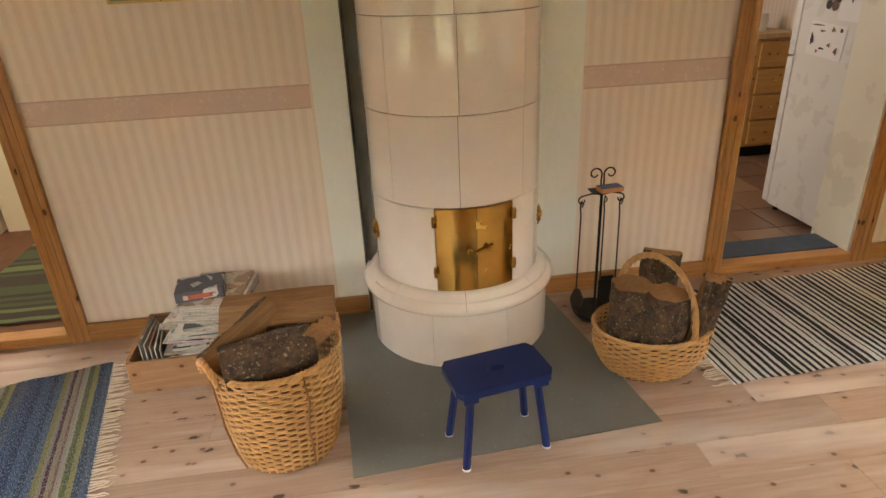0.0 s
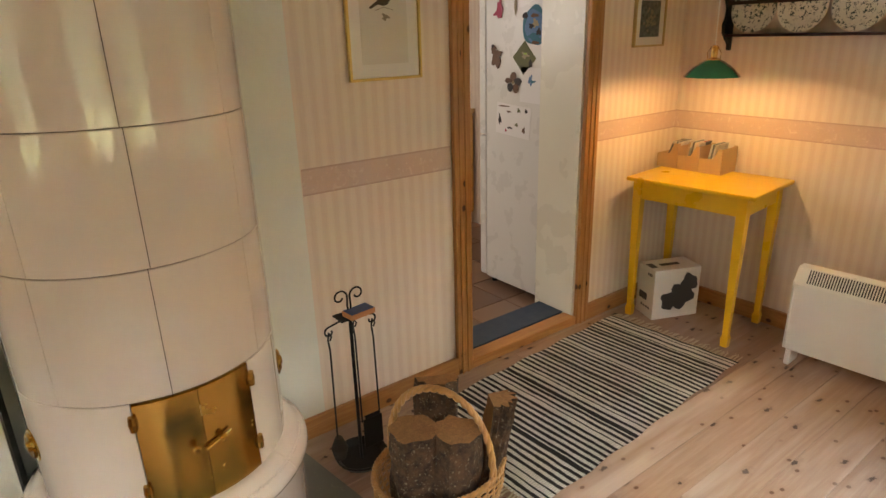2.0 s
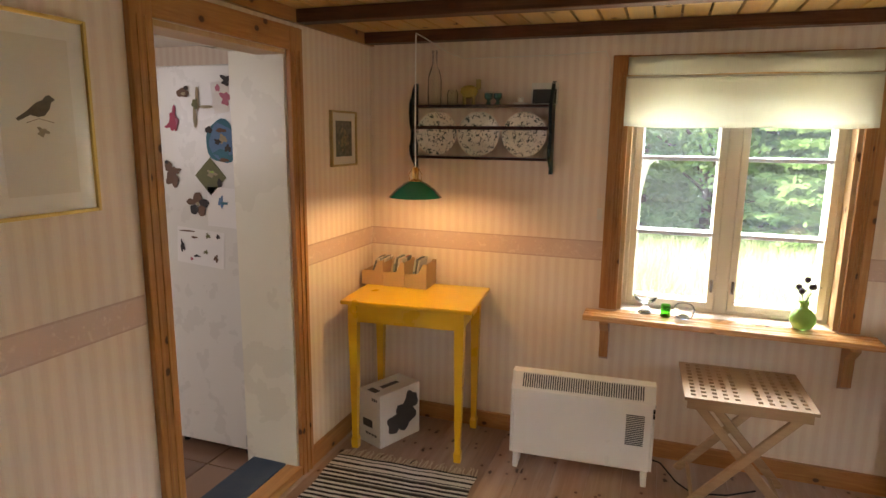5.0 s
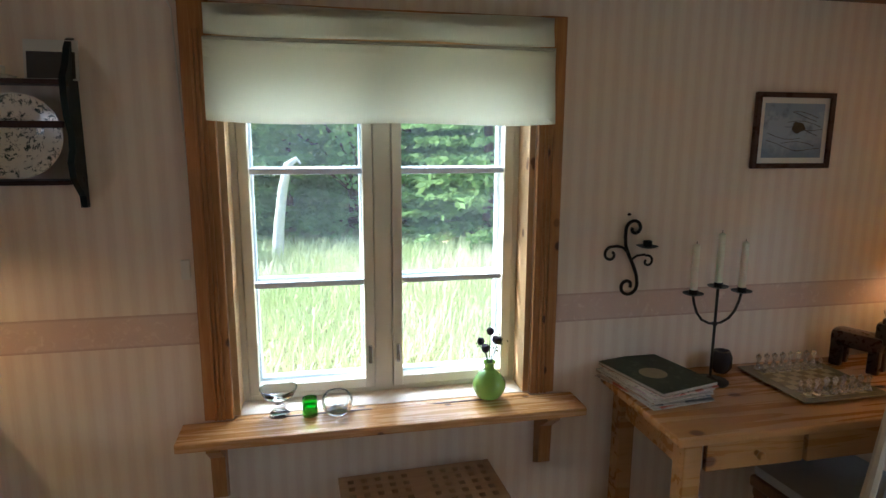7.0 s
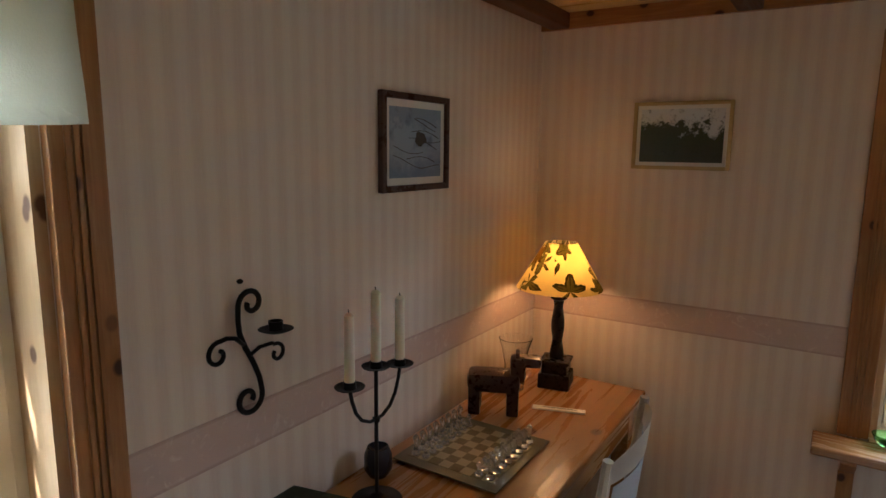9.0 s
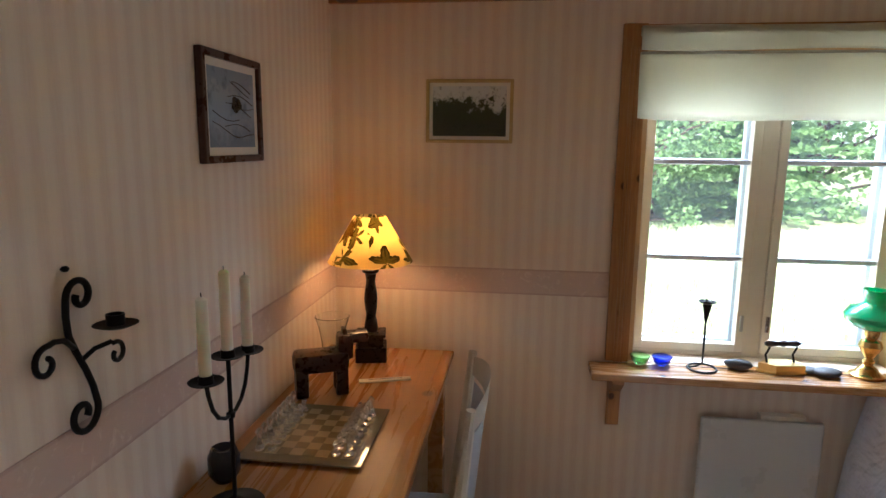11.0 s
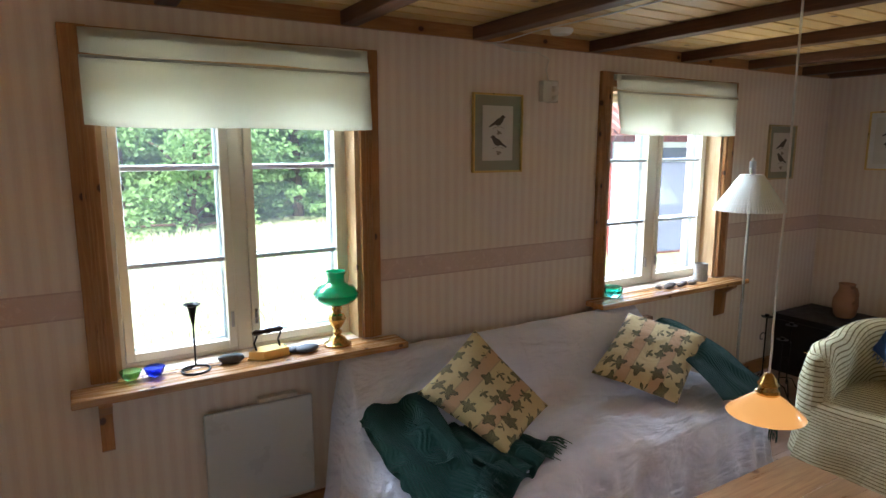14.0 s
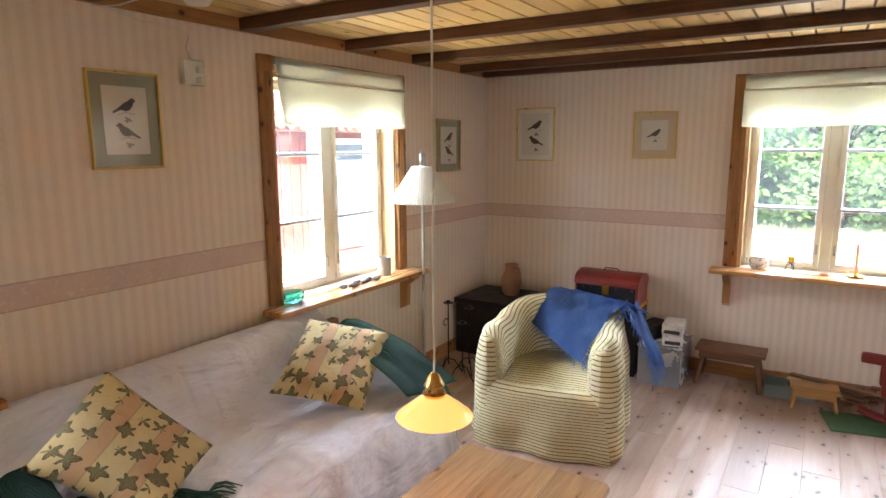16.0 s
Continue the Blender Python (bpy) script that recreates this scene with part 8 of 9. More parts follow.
for a_, b_ in zip(rows_, rows_[1:]):
    for j in range(len(a_) - 1):
        uvface((a_[j], a_[j + 1], b_[j + 1], b_[j]))
for col, sgn in ((rows_[0], 1), (rows_[-1], -1)):
    # rounded fronts of the arms
    m_ = len(col)
    ctr = []
    for q in range(1, 4):
        u = q / 3
        ring = []
        for v_, uv in col:
            c0 = Vector((v_.co.x, sgn * 0.272, v_.co.z))
            p_ = v_.co.lerp(c0, u) + Vector((0.035 * math.sin(u * math.pi / 2), 0, -0.02 * u if v_.co.z > 0.3 else 0))
            ring.append((bm.verts.new(p_), (uv[0] + 0.02 * q, p_.z)))
        prev = ctr[-1] if ctr else col
        for j in range(m_ - 1):
            uvface((prev[j], prev[j + 1], ring[j + 1], ring[j]))
        ctr.append(ring)
bmesh.ops.remove_doubles(bm, verts=bm.verts, dist=1e-5)
part("shell_cover", bm, STRIPEM, ac, smooth="all")


def uvgrid(fn, nu, nv):
    b2 = bmesh.new()
    ul = b2.loops.layers.uv.new("UVMap")
    g = [[(b2.verts.new(fn(i / nu, j / nv)[0]), fn(i / nu, j / nv)[1]) for j in range(nv + 1)] for i in range(nu + 1)]
    for i in range(nu):
        for j in range(nv):
            q4 = (g[i][j], g[i + 1][j], g[i + 1][j + 1], g[i][j + 1])
            fc = b2.faces.new([q[0] for q in q4])
            for lp, q in zip(fc.loops, q4):
                lp[ul].uv = q[1]
    return b2


def seat_fn(u, v_):
    y = -0.275 + 0.55 * u
    s = v_ * 1.10
    if s < 0.56:
        x, z = -0.235 + s, 0.325 + 0.026 * math.sin(math.pi * min(1, s / 0.58)) * (1 - (2 * u - 1) ** 4)
    elif s < 0.62:
        a = (s - 0.56) / 0.06 * math.pi / 2
        x, z = 0.325 + 0.038 * math.sin(a), 0.335 - 0.038 * (1 - math.cos(a))
    else:
        x, z = 0.363, 0.297 - (s - 0.62) / 0.48 * 0.289
    lo = max(0.0, (0.33 - z) / 0.33)
    x += lo * (0.012 * math.sin(y * 26) + 0.03 * lo) + 0.012 * noise.noise(Vector((y * 5, s * 6, 3)))
    z += 0.008 * noise.noise(Vector((y * 7, s * 5, 8))) * (1 if s < 0.6 else 0)
    ex = 1 + 0.24 * lo
    return Vector((x - 0.03 * (abs(2 * u - 1) ** 3) * (1 if s > 0.5 else 0), y * ex, max(z, 0.006))), (y, s * 1.0)


part("seat_cover", uvgrid(seat_fn, 40, 44), STRIPEM, ac, smooth="all")
shb = thing("blue_throw", (-0.35, 1.25, 0.6), "cornflower blue woollen throw with fringe hung over the chair arm", "blanket")
blanket(shb, ((-0.585, 0.95, 0.668), (-0.45, 1.385, 0.665), (-0.165, 1.25, 0.395), (-0.40, 0.86, 0.50)), 4.0, 0.014, 0.006, BLUEW, 2, sag=0.035)
blanket(shb, ((-0.585, 0.95, 0.674), (-0.44, 1.39, 0.672), (-0.50, 1.50, 0.60), (-0.70, 1.04, 0.58)), 2.0, 0.008, 0.006, BLUEW, 5)
blanket(shb, ((-0.36, 1.425, 0.635), (-0.55, 1.41, 0.66), (-0.62, 1.54, 0.32), (-0.40, 1.545, 0.34)), 4.0, 0.014, 0.006, BLUEW, 6)
fringe_line(shb, (-0.42, 1.39, 0.655), (-0.165, 1.25, 0.40), (0.5, 0.5, -0.2), BLUEW, 60, 0.05, 5)
fringe_line(shb, (-0.40, 0.87, 0.49), (-0.17, 1.22, 0.40), (0.5, -0.1, -0.6), BLUEW, 24, 0.02, 8)
fringe_line(shb, (-0.36, 1.43, 0.63), (-0.40, 1.545, 0.35), (0.5, 0.3, -0.4), BLUEW, 40, 0.05, 7)
fringe_line(shb, (-0.62, 1.545, 0.33), (-0.40, 1.545, 0.35), (0.0, 0.1, -1), BLUEW, 34, 0.08, 6)

COFFEEW = pine("coffee_table_pine", (0.41, 0.25, 0.115), (0.21, 0.105, 0.04), 0, 0.36, ring=11, knot_scale=5)
ct = thing("coffee_table", (1.24, 1.40, 0), "low old pine coffee table with rounded worn corners", "coffee table", rz=0)
for ya, yb in ((-0.28, -0.095), (-0.0945, 0.0945), (0.095, 0.28)):
    cut = 0.022
    bm = bmesh.new()
    pts = [(-0.49, ya), (0.49, ya), (0.49, yb), (-0.49, yb)]
    if ya < -0.2:
        pts = [(-0.49, ya + cut), (-0.484, ya + 0.008), (-0.49 + cut, ya), (0.49 - cut, ya), (0.484, ya + 0.008), (0.49, ya + cut), (0.49, yb), (-0.49, yb)]
    if yb > 0.2:
        pts = [(-0.49, ya), (0.49, ya), (0.49, yb - cut), (0.484, yb - 0.008), (0.49 - cut, yb), (-0.49 + cut, yb), (-0.484, yb - 0.008), (-0.49, yb - cut)]
    lo_ = [bm.verts.new((x, y, 0.322)) for x, y in pts]
    hi_ = [bm.verts.new((x, y, 0.345)) for x, y in pts]
    bm.faces.new(lo_[::-1])
    bm.faces.new(hi_)
    for k in range(len(pts)):
        bm.faces.new((lo_[k], lo_[(k + 1) % len(pts)], hi_[(k + 1) % len(pts)], hi_[k]))
    bmesh.ops.bevel(bm, geom=[e for e in bm.edges if abs(e.verts[0].co.z - e.verts[1].co.z) < 1e-6], offset=0.003, segments=1, affect="EDGES")
    part("board", bm, COFFEEW, ct)
part("apron", boxes((-0.42, 0.42, -0.225, -0.205, 0.25, 0.321), (-0.42, 0.42, 0.205, 0.225, 0.25, 0.321), (-0.44, -0.42, -0.225, 0.225, 0.25, 0.321), (0.42, 0.44, -0.225, 0.225, 0.25, 0.321)), COFFEEW, ct)
for sx in (-1, 1):
    for sy in (-1, 1):
        part("leg", boxes((sx * 0.415 - 0.025, sx * 0.415 + 0.025, sy * 0.20 - 0.025, sy * 0.20 + 0.025, 0, 0.3215), bevel=0.004), COFFEEW, ct)

OPAL = Mat("opal_glass_lit", 0.25)
pz = OPAL.split(OPAL.coord.outputs["Object"])[2]
oc = OPAL.ramp(OPAL.math("MULTIPLY", pz, 10.0), [(0.0, (1.0, 0.62, 0.30)), (0.8, (1.0, 0.42, 0.12))])
OPAL = OPAL.done((0.50, 0.31, 0.13), 0.2, Emission_Color=(1.0, 0.44, 0.10, 1), Emission_Strength=0.20, Coat_Weight=0.5)
PX, PY = 1.30, 1.332
pd = thing("glass_pendant_lamp", (PX, PY, 0.722), "lit amber-white glass pendant lamp with brass holder", "lamp")
part("shade", lathe([(0.108, 0.0), (0.106, 0.003), (0.075, 0.028), (0.045, 0.052), (0.030, 0.062), (0.027, 0.060), (0.043, 0.049), (0.073, 0.025), (0.104, 0.0)], 48), OPAL, pd, smooth=True)
part("holder", lathe([(0, 0.058), (0.031, 0.060), (0.034, 0.068), (0.026, 0.074), (0.026, 0.088), (0.030, 0.092), (0.024, 0.100), (0.018, 0.115), (0.010, 0.125), (0, 0.128)], 28), BRASS, pd, smooth=True)
part("screw", tube([(0.030, 0, 0.08), (0.042, 0, 0.08)], 0.004, 8), BRASS, pd)
part("bulb", lathe([(0, 0.008), (0.018, 0.012), (0.024, 0.03), (0.016, 0.05), (0, 0.055)], 16), WARMGLOW, pd, smooth=True)
part("cord", tube([(0, 0, 0.125), (0.002, 0.003, 0.20), (-0.003, -0.002, 0.26), (0.003, 0.002, 0.36), (-0.002, -0.003, 0.44), (0.0, 0.003, 0.6), (-0.002, 0, 0.8), (0, 0, 1.19)], 0.0032, 6), CORDW, pd)
part("canopy", lathe([(0, 1.17), (0.026, 1.18), (0.034, 1.24), (0.036, 1.285), (0, 1.285)], 24), CORDW, pd, smooth=True)

PLEAT = Mat("pleated_shade", 0.7)
PLEAT = PLEAT.done((0.74, 0.74, 0.66), 0.75)
fl = thing("floor_lamp", (-0.28, 0.24, 0), "slim steel floor lamp with white pleated shade, unlit", "lamp")
part("base", lathe([(0, 0), (0.12, 0.0), (0.125, 0.012), (0.02, 0.022), (0, 0.022)], 32), STEEL, fl, smooth=True)
part("pole", tube([(0, 0, 0.01), (0, 0, 1.36)], 0.008, 10), STEEL, fl)
bm = bmesh.new()
rr_ = []
for r0, z0 in ((0.188, 1.145), (0.182, 1.165), (0.062, 1.345), (0.060, 1.345), (0.180, 1.163)):
    ring = []
    for k in range(160):
        a = 2 * math.pi * k / 160
        R = r0 * (1 + (0.012 if k % 2 else -0.012))
        ring.append(bm.verts.new((R * math.cos(a), R * math.sin(a), z0)))
    rr_.append(ring)
for a_, b_ in zip(rr_, rr_[1:]):
    for k in range(160):
        bm.faces.new((a_[k], a_[(k + 1) % 160], b_[(k + 1) % 160], b_[k]))
part("shade", bm, PLEAT, fl)
part("shade_top", lathe([(0, 1.345), (0.061, 1.345), (0.061, 1.349), (0, 1.349)], 40), PLEAT, fl)
part("top_socket", lathe([(0, 1.349), (0.018, 1.349), (0.018, 1.42), (0.008, 1.425), (0.008, 1.44), (0, 1.44)], 20), STEEL, fl, smooth=True)

# ---- things: west corner ----
BLACKW = plain("black_trunk", (0.018, 0.014, 0.012), 0.45, vary=0.4, scale=12, bump=0.2, Specular_IOR_Level=0.2)
bx = thing("black_chest", (-1.22, 0.30, 0), "low black wooden chest in the corner", "chest")
part("chest_body", boxes((-0.24, 0.22, -0.27, 0.30, 0.0, 0.36), bevel=0.008), BLACKW, bx)
part("lid", boxes((-0.25, 0.23, -0.28, 0.31, 0.362, 0.40), bevel=0.008), BLACKW, bx)
part("handle", tube([(0.225, -0.05, 0.2), (0.245, -0.04, 0.19), (0.245, 0.04, 0.19), (0.225, 0.05, 0.2)], 0.004, 6), BRASS, bx)
CLAY = plain("clay_jug", (0.38, 0.185, 0.10), 0.6, vary=0.12, scale=10)
jg = thing("clay_jug", (-1.27, 0.335, 0.40), "buff terracotta jug with one handle on the black chest", "jug", rz=60)
part("jug_body", lathe([(0, 0), (0.045, 0), (0.062, 0.02), (0.075, 0.08), (0.072, 0.125), (0.048, 0.175), (0.044, 0.20), (0.050, 0.225), (0.045, 0.226), (0.039, 0.20), (0.042, 0.175), (0.066, 0.12), (0, 0.02)], 32), CLAY, jg, smooth=True)
part("handle", tube([(0.046, 0, 0.205), (0.085, 0, 0.21), (0.105, 0, 0.175), (0.10, 0, 0.13), (0.070, 0, 0.105)], 0.009, 8), CLAY, jg, smooth=True)
for k, (x, y, h) in enumerate(((-0.62, 0.20, 0.46), (-0.70, 0.31, 0.42), (-0.56, 0.34, 0.36))):
    cs_ = thing("iron_candle_stand", (x, y, 0), "black wrought iron tripod candle stand on the floor", "candle stand", "iron candle stands", rz=40 * k)
    part("stem", tube([(0, 0, 0.05), (0, 0, h)], 0.0045, 6), BLACKIRON, cs_)
    for q in range(3):
        a = 2.09 * q
        part("leg", tube([(0, 0, 0.09), (0.04 * math.cos(a), 0.04 * math.sin(a), 0.08), (0.075 * math.cos(a), 0.075 * math.sin(a), 0.02), (0.095 * math.cos(a), 0.095 * math.sin(a), 0.0)], 0.004, 5), BLACKIRON, cs_)
    part("pan", lathe([(0, h), (0.03, h + 0.003), (0.034, h + 0.008), (0.012, h + 0.006), (0.012, h + 0.022), (0, h + 0.022)], 18), BLACKIRON, cs_)
    part("scroll", tube([(p_[0], 0, p_[2]) for p_ in spiral(0.035, h - 0.12, 0.034, 0.012, 180, -120, n=14)], 0.003, 5), BLACKIRON, cs_)
REDP = plain("red_paint", (0.22, 0.018, 0.014), 0.4, vary=0.25, scale=20, bump=0.2)
NAVYP = plain("chest_navy", (0.012, 0.014, 0.022), 0.4, vary=0.3, scale=20, Specular_IOR_Level=0.2)
crt = thing("storage_crate", (-1.27, 1.055, 0), "yellow edged dark crate under the red treasure chest", "crate")
part("crate_body", boxes((-0.14, 0.13, -0.21, 0.21, 0, 0.43), bevel=0.006), BLACKW, crt)
part("crate_rim", boxes((-0.145, 0.135, -0.215, 0.215, 0.431, 0.455), bevel=0.006), plain("rim_yellow", (0.45, 0.26, 0.05), 0.5), crt)
tc = thing("treasure_chest", (-1.27, 1.06, 0.456), "red toy treasure chest with domed lid and dark painted front", "toy chest")
part("chest_body", boxes((-0.125, 0.12, -0.205, 0.205, 0, 0.12), bevel=0.006), REDP, tc)
bm = bmesh.new()
ringa = []
for yy in (-0.208, 0.208):
    ring = [bm.verts.new((-0.003 + 0.128 * math.cos(a), yy, 0.121 + 0.075 * max(0, math.sin(a)) ** 0.7)) for a in [math.pi * k / 14 for k in range(15)]]
    ringa.append(ring)
    bm.faces.new(ring)
for k in range(15):
    bm.faces.new((ringa[0][k], ringa[0][(k + 1) % 15], ringa[1][(k + 1) % 15], ringa[1][k]))
part("domed_lid", bm, REDP, tc)
part("front_panel", boxes((0.1205, 0.125, -0.19, 0.19, 0.01, 0.115)), NAVYP, tc)
part("hasp", boxes((0.1255, 0.134, -0.02, 0.025, 0.06, 0.125), bevel=0.004), AGED, tc)
for k in range(14):
    part("stud", lathe([(0, 0), (0.005, 0.001), (0, 0.004)], 6, at=(0.127, -0.17 + 0.026 * k, 0.10 if k % 2 else 0.04)), STEEL, tc)
part("handle", tube([(-0.0, -0.05, 0.196), (0, -0.04, 0.212), (0, 0.04, 0.212), (0, 0.05, 0.196)], 0.004, 6), BLACKIRON, tc)
BINM = plain("frosted_plastic", (0.55, 0.56, 0.58), 0.25, vary=0.05, Transmission_Weight=0.55)
bn = thing("storage_bin", (-1.255, 1.425, 0), "translucent plastic storage bin full of toys", "storage bin")
for nm, d in (("side", (-0.17, -0.164, -0.125, 0.125, 0.0, 0.235)), ("side", (0.164, 0.17, -0.125, 0.125, 0.0, 0.235)), ("side", (-0.163, 0.163, -0.125, -0.119, 0.0, 0.235)), ("side", (-0.163, 0.163, 0.119, 0.125, 0.0, 0.235)), ("bottom", (-0.163, 0.163, -0.118, 0.118, 0.0, 0.006))):
    part(nm, boxes(d), BINM, bn)
part("lid", boxes((-0.178, 0.178, -0.133, 0.133, 0.236, 0.25), bevel=0.005), BINM, bn)
rnd = random.Random(9)
for k, (cc, nm) in enumerate((((0.35, 0.03, 0.03), "red"), ((0.05, 0.12, 0.30), "blue"), ((0.03, 0.03, 0.03), "black"), ((0.6, 0.5, 0.1), "yellow"), ((0.35, 0.03, 0.03), "red"))):
    tb = thing("toy_block", (-1.36 + 0.052 * k, 1.37 + 0.05 * (k % 3), 0.007), nm + " plastic toy piece inside the storage bin", "toy")
    part("block", boxes((-0.024, 0.024, -0.03, 0.03, 0, 0.09 + 0.03 * (k % 3)), bevel=0.006), plain("toy_" + nm, cc, 0.4), tb)
for k, (x, y, z, r, lb, mt) in enumerate(((-1.22, 1.475, 0.251, 10, "white and black toy carton on the storage bin", PRINTS[8]), (-1.215, 1.48, 0.319, 4, "white toy carton on top of the stack", PRINTS[1]), (-1.30, 1.34, 0.251, -15, "dark toy case lying on the storage bin", BLACKW))):
    bb = thing("toy_carton", (x, y, z), lb, "box", rz=r)
    part("carton_body", boxes((-0.10, 0.10, -0.06, 0.06, 0, 0.066 if k < 2 else 0.09), bevel=0.006), mt, bb)
    part("carton_stripe", boxes((0.1002, 0.1012, -0.045, 0.045, 0.01, 0.032)), DARKPR, bb)

OLDW = pine("old_bench_wood", (0.24, 0.13, 0.075), (0.14, 0.065, 0.035), 1, 0.6, ring=12, knot_scale=8)


TOYW = pine("toy_pine", (0.52, 0.30, 0.11), (0.38, 0.19, 0.06), 1, 0.45, ring=12, knot_scale=9)


def low_stool(at, L, W, H, mat, label, name, rz=0, th=0.02):
    t = thing(name, at, label, "stool", rz=rz)
    part("seat", boxes((-W / 2, W / 2, -L / 2, L / 2, H - th, H), bevel=0.005), mat, t)
    for s in (-1, 1):
        part("apron", boxes((s * W * 0.42 - 0.006, s * W * 0.42 + 0.006, -L * 0.44, L * 0.44, H - th - 0.045, H - th - 0.0005)), mat, t)
        for e in (-1, 1):
            part("leg", tube([(s * W * 0.33, e * L * 0.36, H - th), (s * W * 0.48, e * L * 0.46, 0.0)], 0.014 * (L / 0.36), 6), mat, t)
    return t


low_stool((-1.35, 1.795, 0), 0.39, 0.20, 0.232, OLDW, "dark old wooden milking bench by the wall", "low_bench")
low_stool((-1.20, 2.245, 0), 0.235, 0.11, 0.135, TOYW, "tiny pale pine toy bench on the floor", "toy_bench", rz=5)
random.seed(14)
for k in range(20):
    L = random.uniform(0.10, 0.26)
    s = thing("wooden_offcut", (-1.36 + random.uniform(-0.07, 0.06), 2.22 + random.uniform(-0.10, 0.40), 0.001 + 0.0125 * (k % 10)), "loose piece of wooden toy track in the pile by the wall", "toy", "pile of wooden toy pieces", rz=90 + random.uniform(-25, 25))
    part("strip", boxes((-L / 2, L / 2, -0.02, 0.02, 0, 0.011), bevel=0.002), (CRATEW, OLDW, LINING, OLDW)[k % 4], s)
tbx = thing("toy_tray", (-1.35, 2.12, 0), "low pale open toy tray with blue-green side among the wooden pieces", "toy tray", rz=4)
for d in ((-0.09, 0.09, -0.13, -0.122, 0.0, 0.07), (-0.09, 0.09, 0.122, 0.13, 0.0, 0.07), (-0.09, -0.082, -0.1215, 0.1215, 0.0, 0.07), (0.082, 0.09, -0.1215, 0.1215, 0.0, 0.07)):
    part("tray_side", boxes(d, bevel=0.001), plain("tray_grey_green", (0.20, 0.26, 0.24), 0.5, vary=0.1), tbx)
rh = bmesh.new()
box(rh, -0.03, 0.03, -0.16, 0.12, 0.14, 0.25, bevel=0.025)
box(rh, -0.022, 0.022, -0.17, -0.09, 0.2, 0.36, bevel=0.018)
box(rh, -0.018, 0.018, -0.26, -0.12, 0.31, 0.37, bevel=0.014)
for yy in (-0.12, 0.08):
    for sx in (-1, 1):
        box(rh, sx * 0.025 - 0.01, sx * 0.025 + 0.01, yy - 0.014, yy + 0.014, 0.03, 0.17, bevel=0.004)
for sx in (-1, 1):
    tube([(sx * 0.03, -0.25, 0.05), (sx * 0.03, -0.12, 0.016), (sx * 0.03, 0.05, 0.012), (sx * 0.03, 0.2, 0.045)], 0.011, 6, rh)
hh = finish("rocking_horse", rh, REDP, smooth=True)
hh.location, hh.rotation_euler = (-1.16, 2.70, 0), (0, 0, radians(-8))
tagged(hh, "small red wooden rocking horse beside the toy pile", "rocking horse")
gt = thing("green_toy_board", (-1.08, 2.47, 0.0), "flat dark green toy board lying under the toys", "toy", rz=12)
part("board", boxes((-0.13, 0.13, -0.17, 0.17, 0, 0.008), bevel=0.003), plain("dark_green_board", (0.03, 0.09, 0.03), 0.5), gt)
# west sill
wp = thing("flowered_pot", (-1.50, 1.895, ST), "small lidded china pot with blue flowers and two ears", "pot")
part("pot_body", lathe([(0, 0), (0.038, 0), (0.052, 0.02), (0.055, 0.05), (0.046, 0.072), (0.050, 0.078), (0.03, 0.088), (0, 0.092)], 28), CHINA, wp, smooth=True)
for s in (-1, 1):
    part("ear", tube([(0, s * 0.052, 0.06), (0, s * 0.068, 0.066), (0, s * 0.066, 0.05)], 0.004, 6), CHINA, wp)
yc = thing("candle_holder", (-1.52, 2.065, ST), "yellow stub candle on a black iron spider holder", "candle holder")
part("candle", lathe([(0, 0.055), (0.018, 0.055), (0.018, 0.088), (0, 0.088)], 16), plain("yellow_wax", (0.75, 0.48, 0.02), 0.5), yc, smooth=True)
part("pan", lathe([(0, 0.05), (0.024, 0.052), (0.026, 0.056), (0, 0.054)], 18), BLACKIRON, yc)
for q in range(3):
    a = 2.1 * q + 0.4
    part("leg", tube([(0, 0, 0.05), (0.02 * math.cos(a), 0.02 * math.sin(a), 0.035), (0.03 * math.cos(a), 0.03 * math.sin(a), 0.0)], 0.0025, 5), BLACKIRON, yc)
tk = thing("brass_chamberstick", (-1.50, 2.39, ST), "brass chamberstick with a white taper candle", "candle holder")
part("saucer", lathe([(0, 0.002), (0.04, 0.002), (0.048, 0.01), (0.046, 0.012), (0.012, 0.006), (0.012, 0.03), (0, 0.03)], 24), BRASS, tk, smooth=True)
part("candle", lathe([(0, 0.03), (0.009, 0.03), (0.008, 0.19), (0, 0.192)], 12), CANDLE, tk)
sm_ = thing("small_brass_tray", (-1.47, 2.24, ST), "tiny orange brown dish on the sill", "dish")
part("dish_body", lathe([(0, 0), (0.02, 0.001), (0.025, 0.008), (0.022, 0.007), (0, 0.003)], 16), AGED, sm_)

# ---- low armchair beside the desk ----
PIPED = plain("cream_upholstery", (0.66, 0.63, 0.53), 0.85, vary=0.05, scale=6, fine=300, bump=0.3, Sheen_Weight=0.3)
KNIT = Mat("blue_white_knit", 0.9)
ks_ = KNIT.split(KNIT.coord.outputs["Object"])
kw = KNIT.noise(KNIT.mapped(), 120, 2)
kc = KNIT.ramp(KNIT.math("FRACT", KNIT.math("ADD", KNIT.math("MULTIPLY", KNIT.math("ADD", ks_[0], ks_[2]), 75.0), KNIT.math("MULTIPLY", kw, 0.5))), [(0.35, 0.0), (0.5, 1.0), (0.85, 1.0), (0.95, 0.0)])
KNIT.bump(KNIT.math("ADD", kc, kw), 0.8, 0.004)
KNIT = KNIT.done(KNIT.mix(kc, (0.17, 0.25, 0.34), (0.62, 0.64, 0.60)), 0.9)
AX0, AX1, AY0, AY1 = 2.565, 3.165, 0.685, 1.600
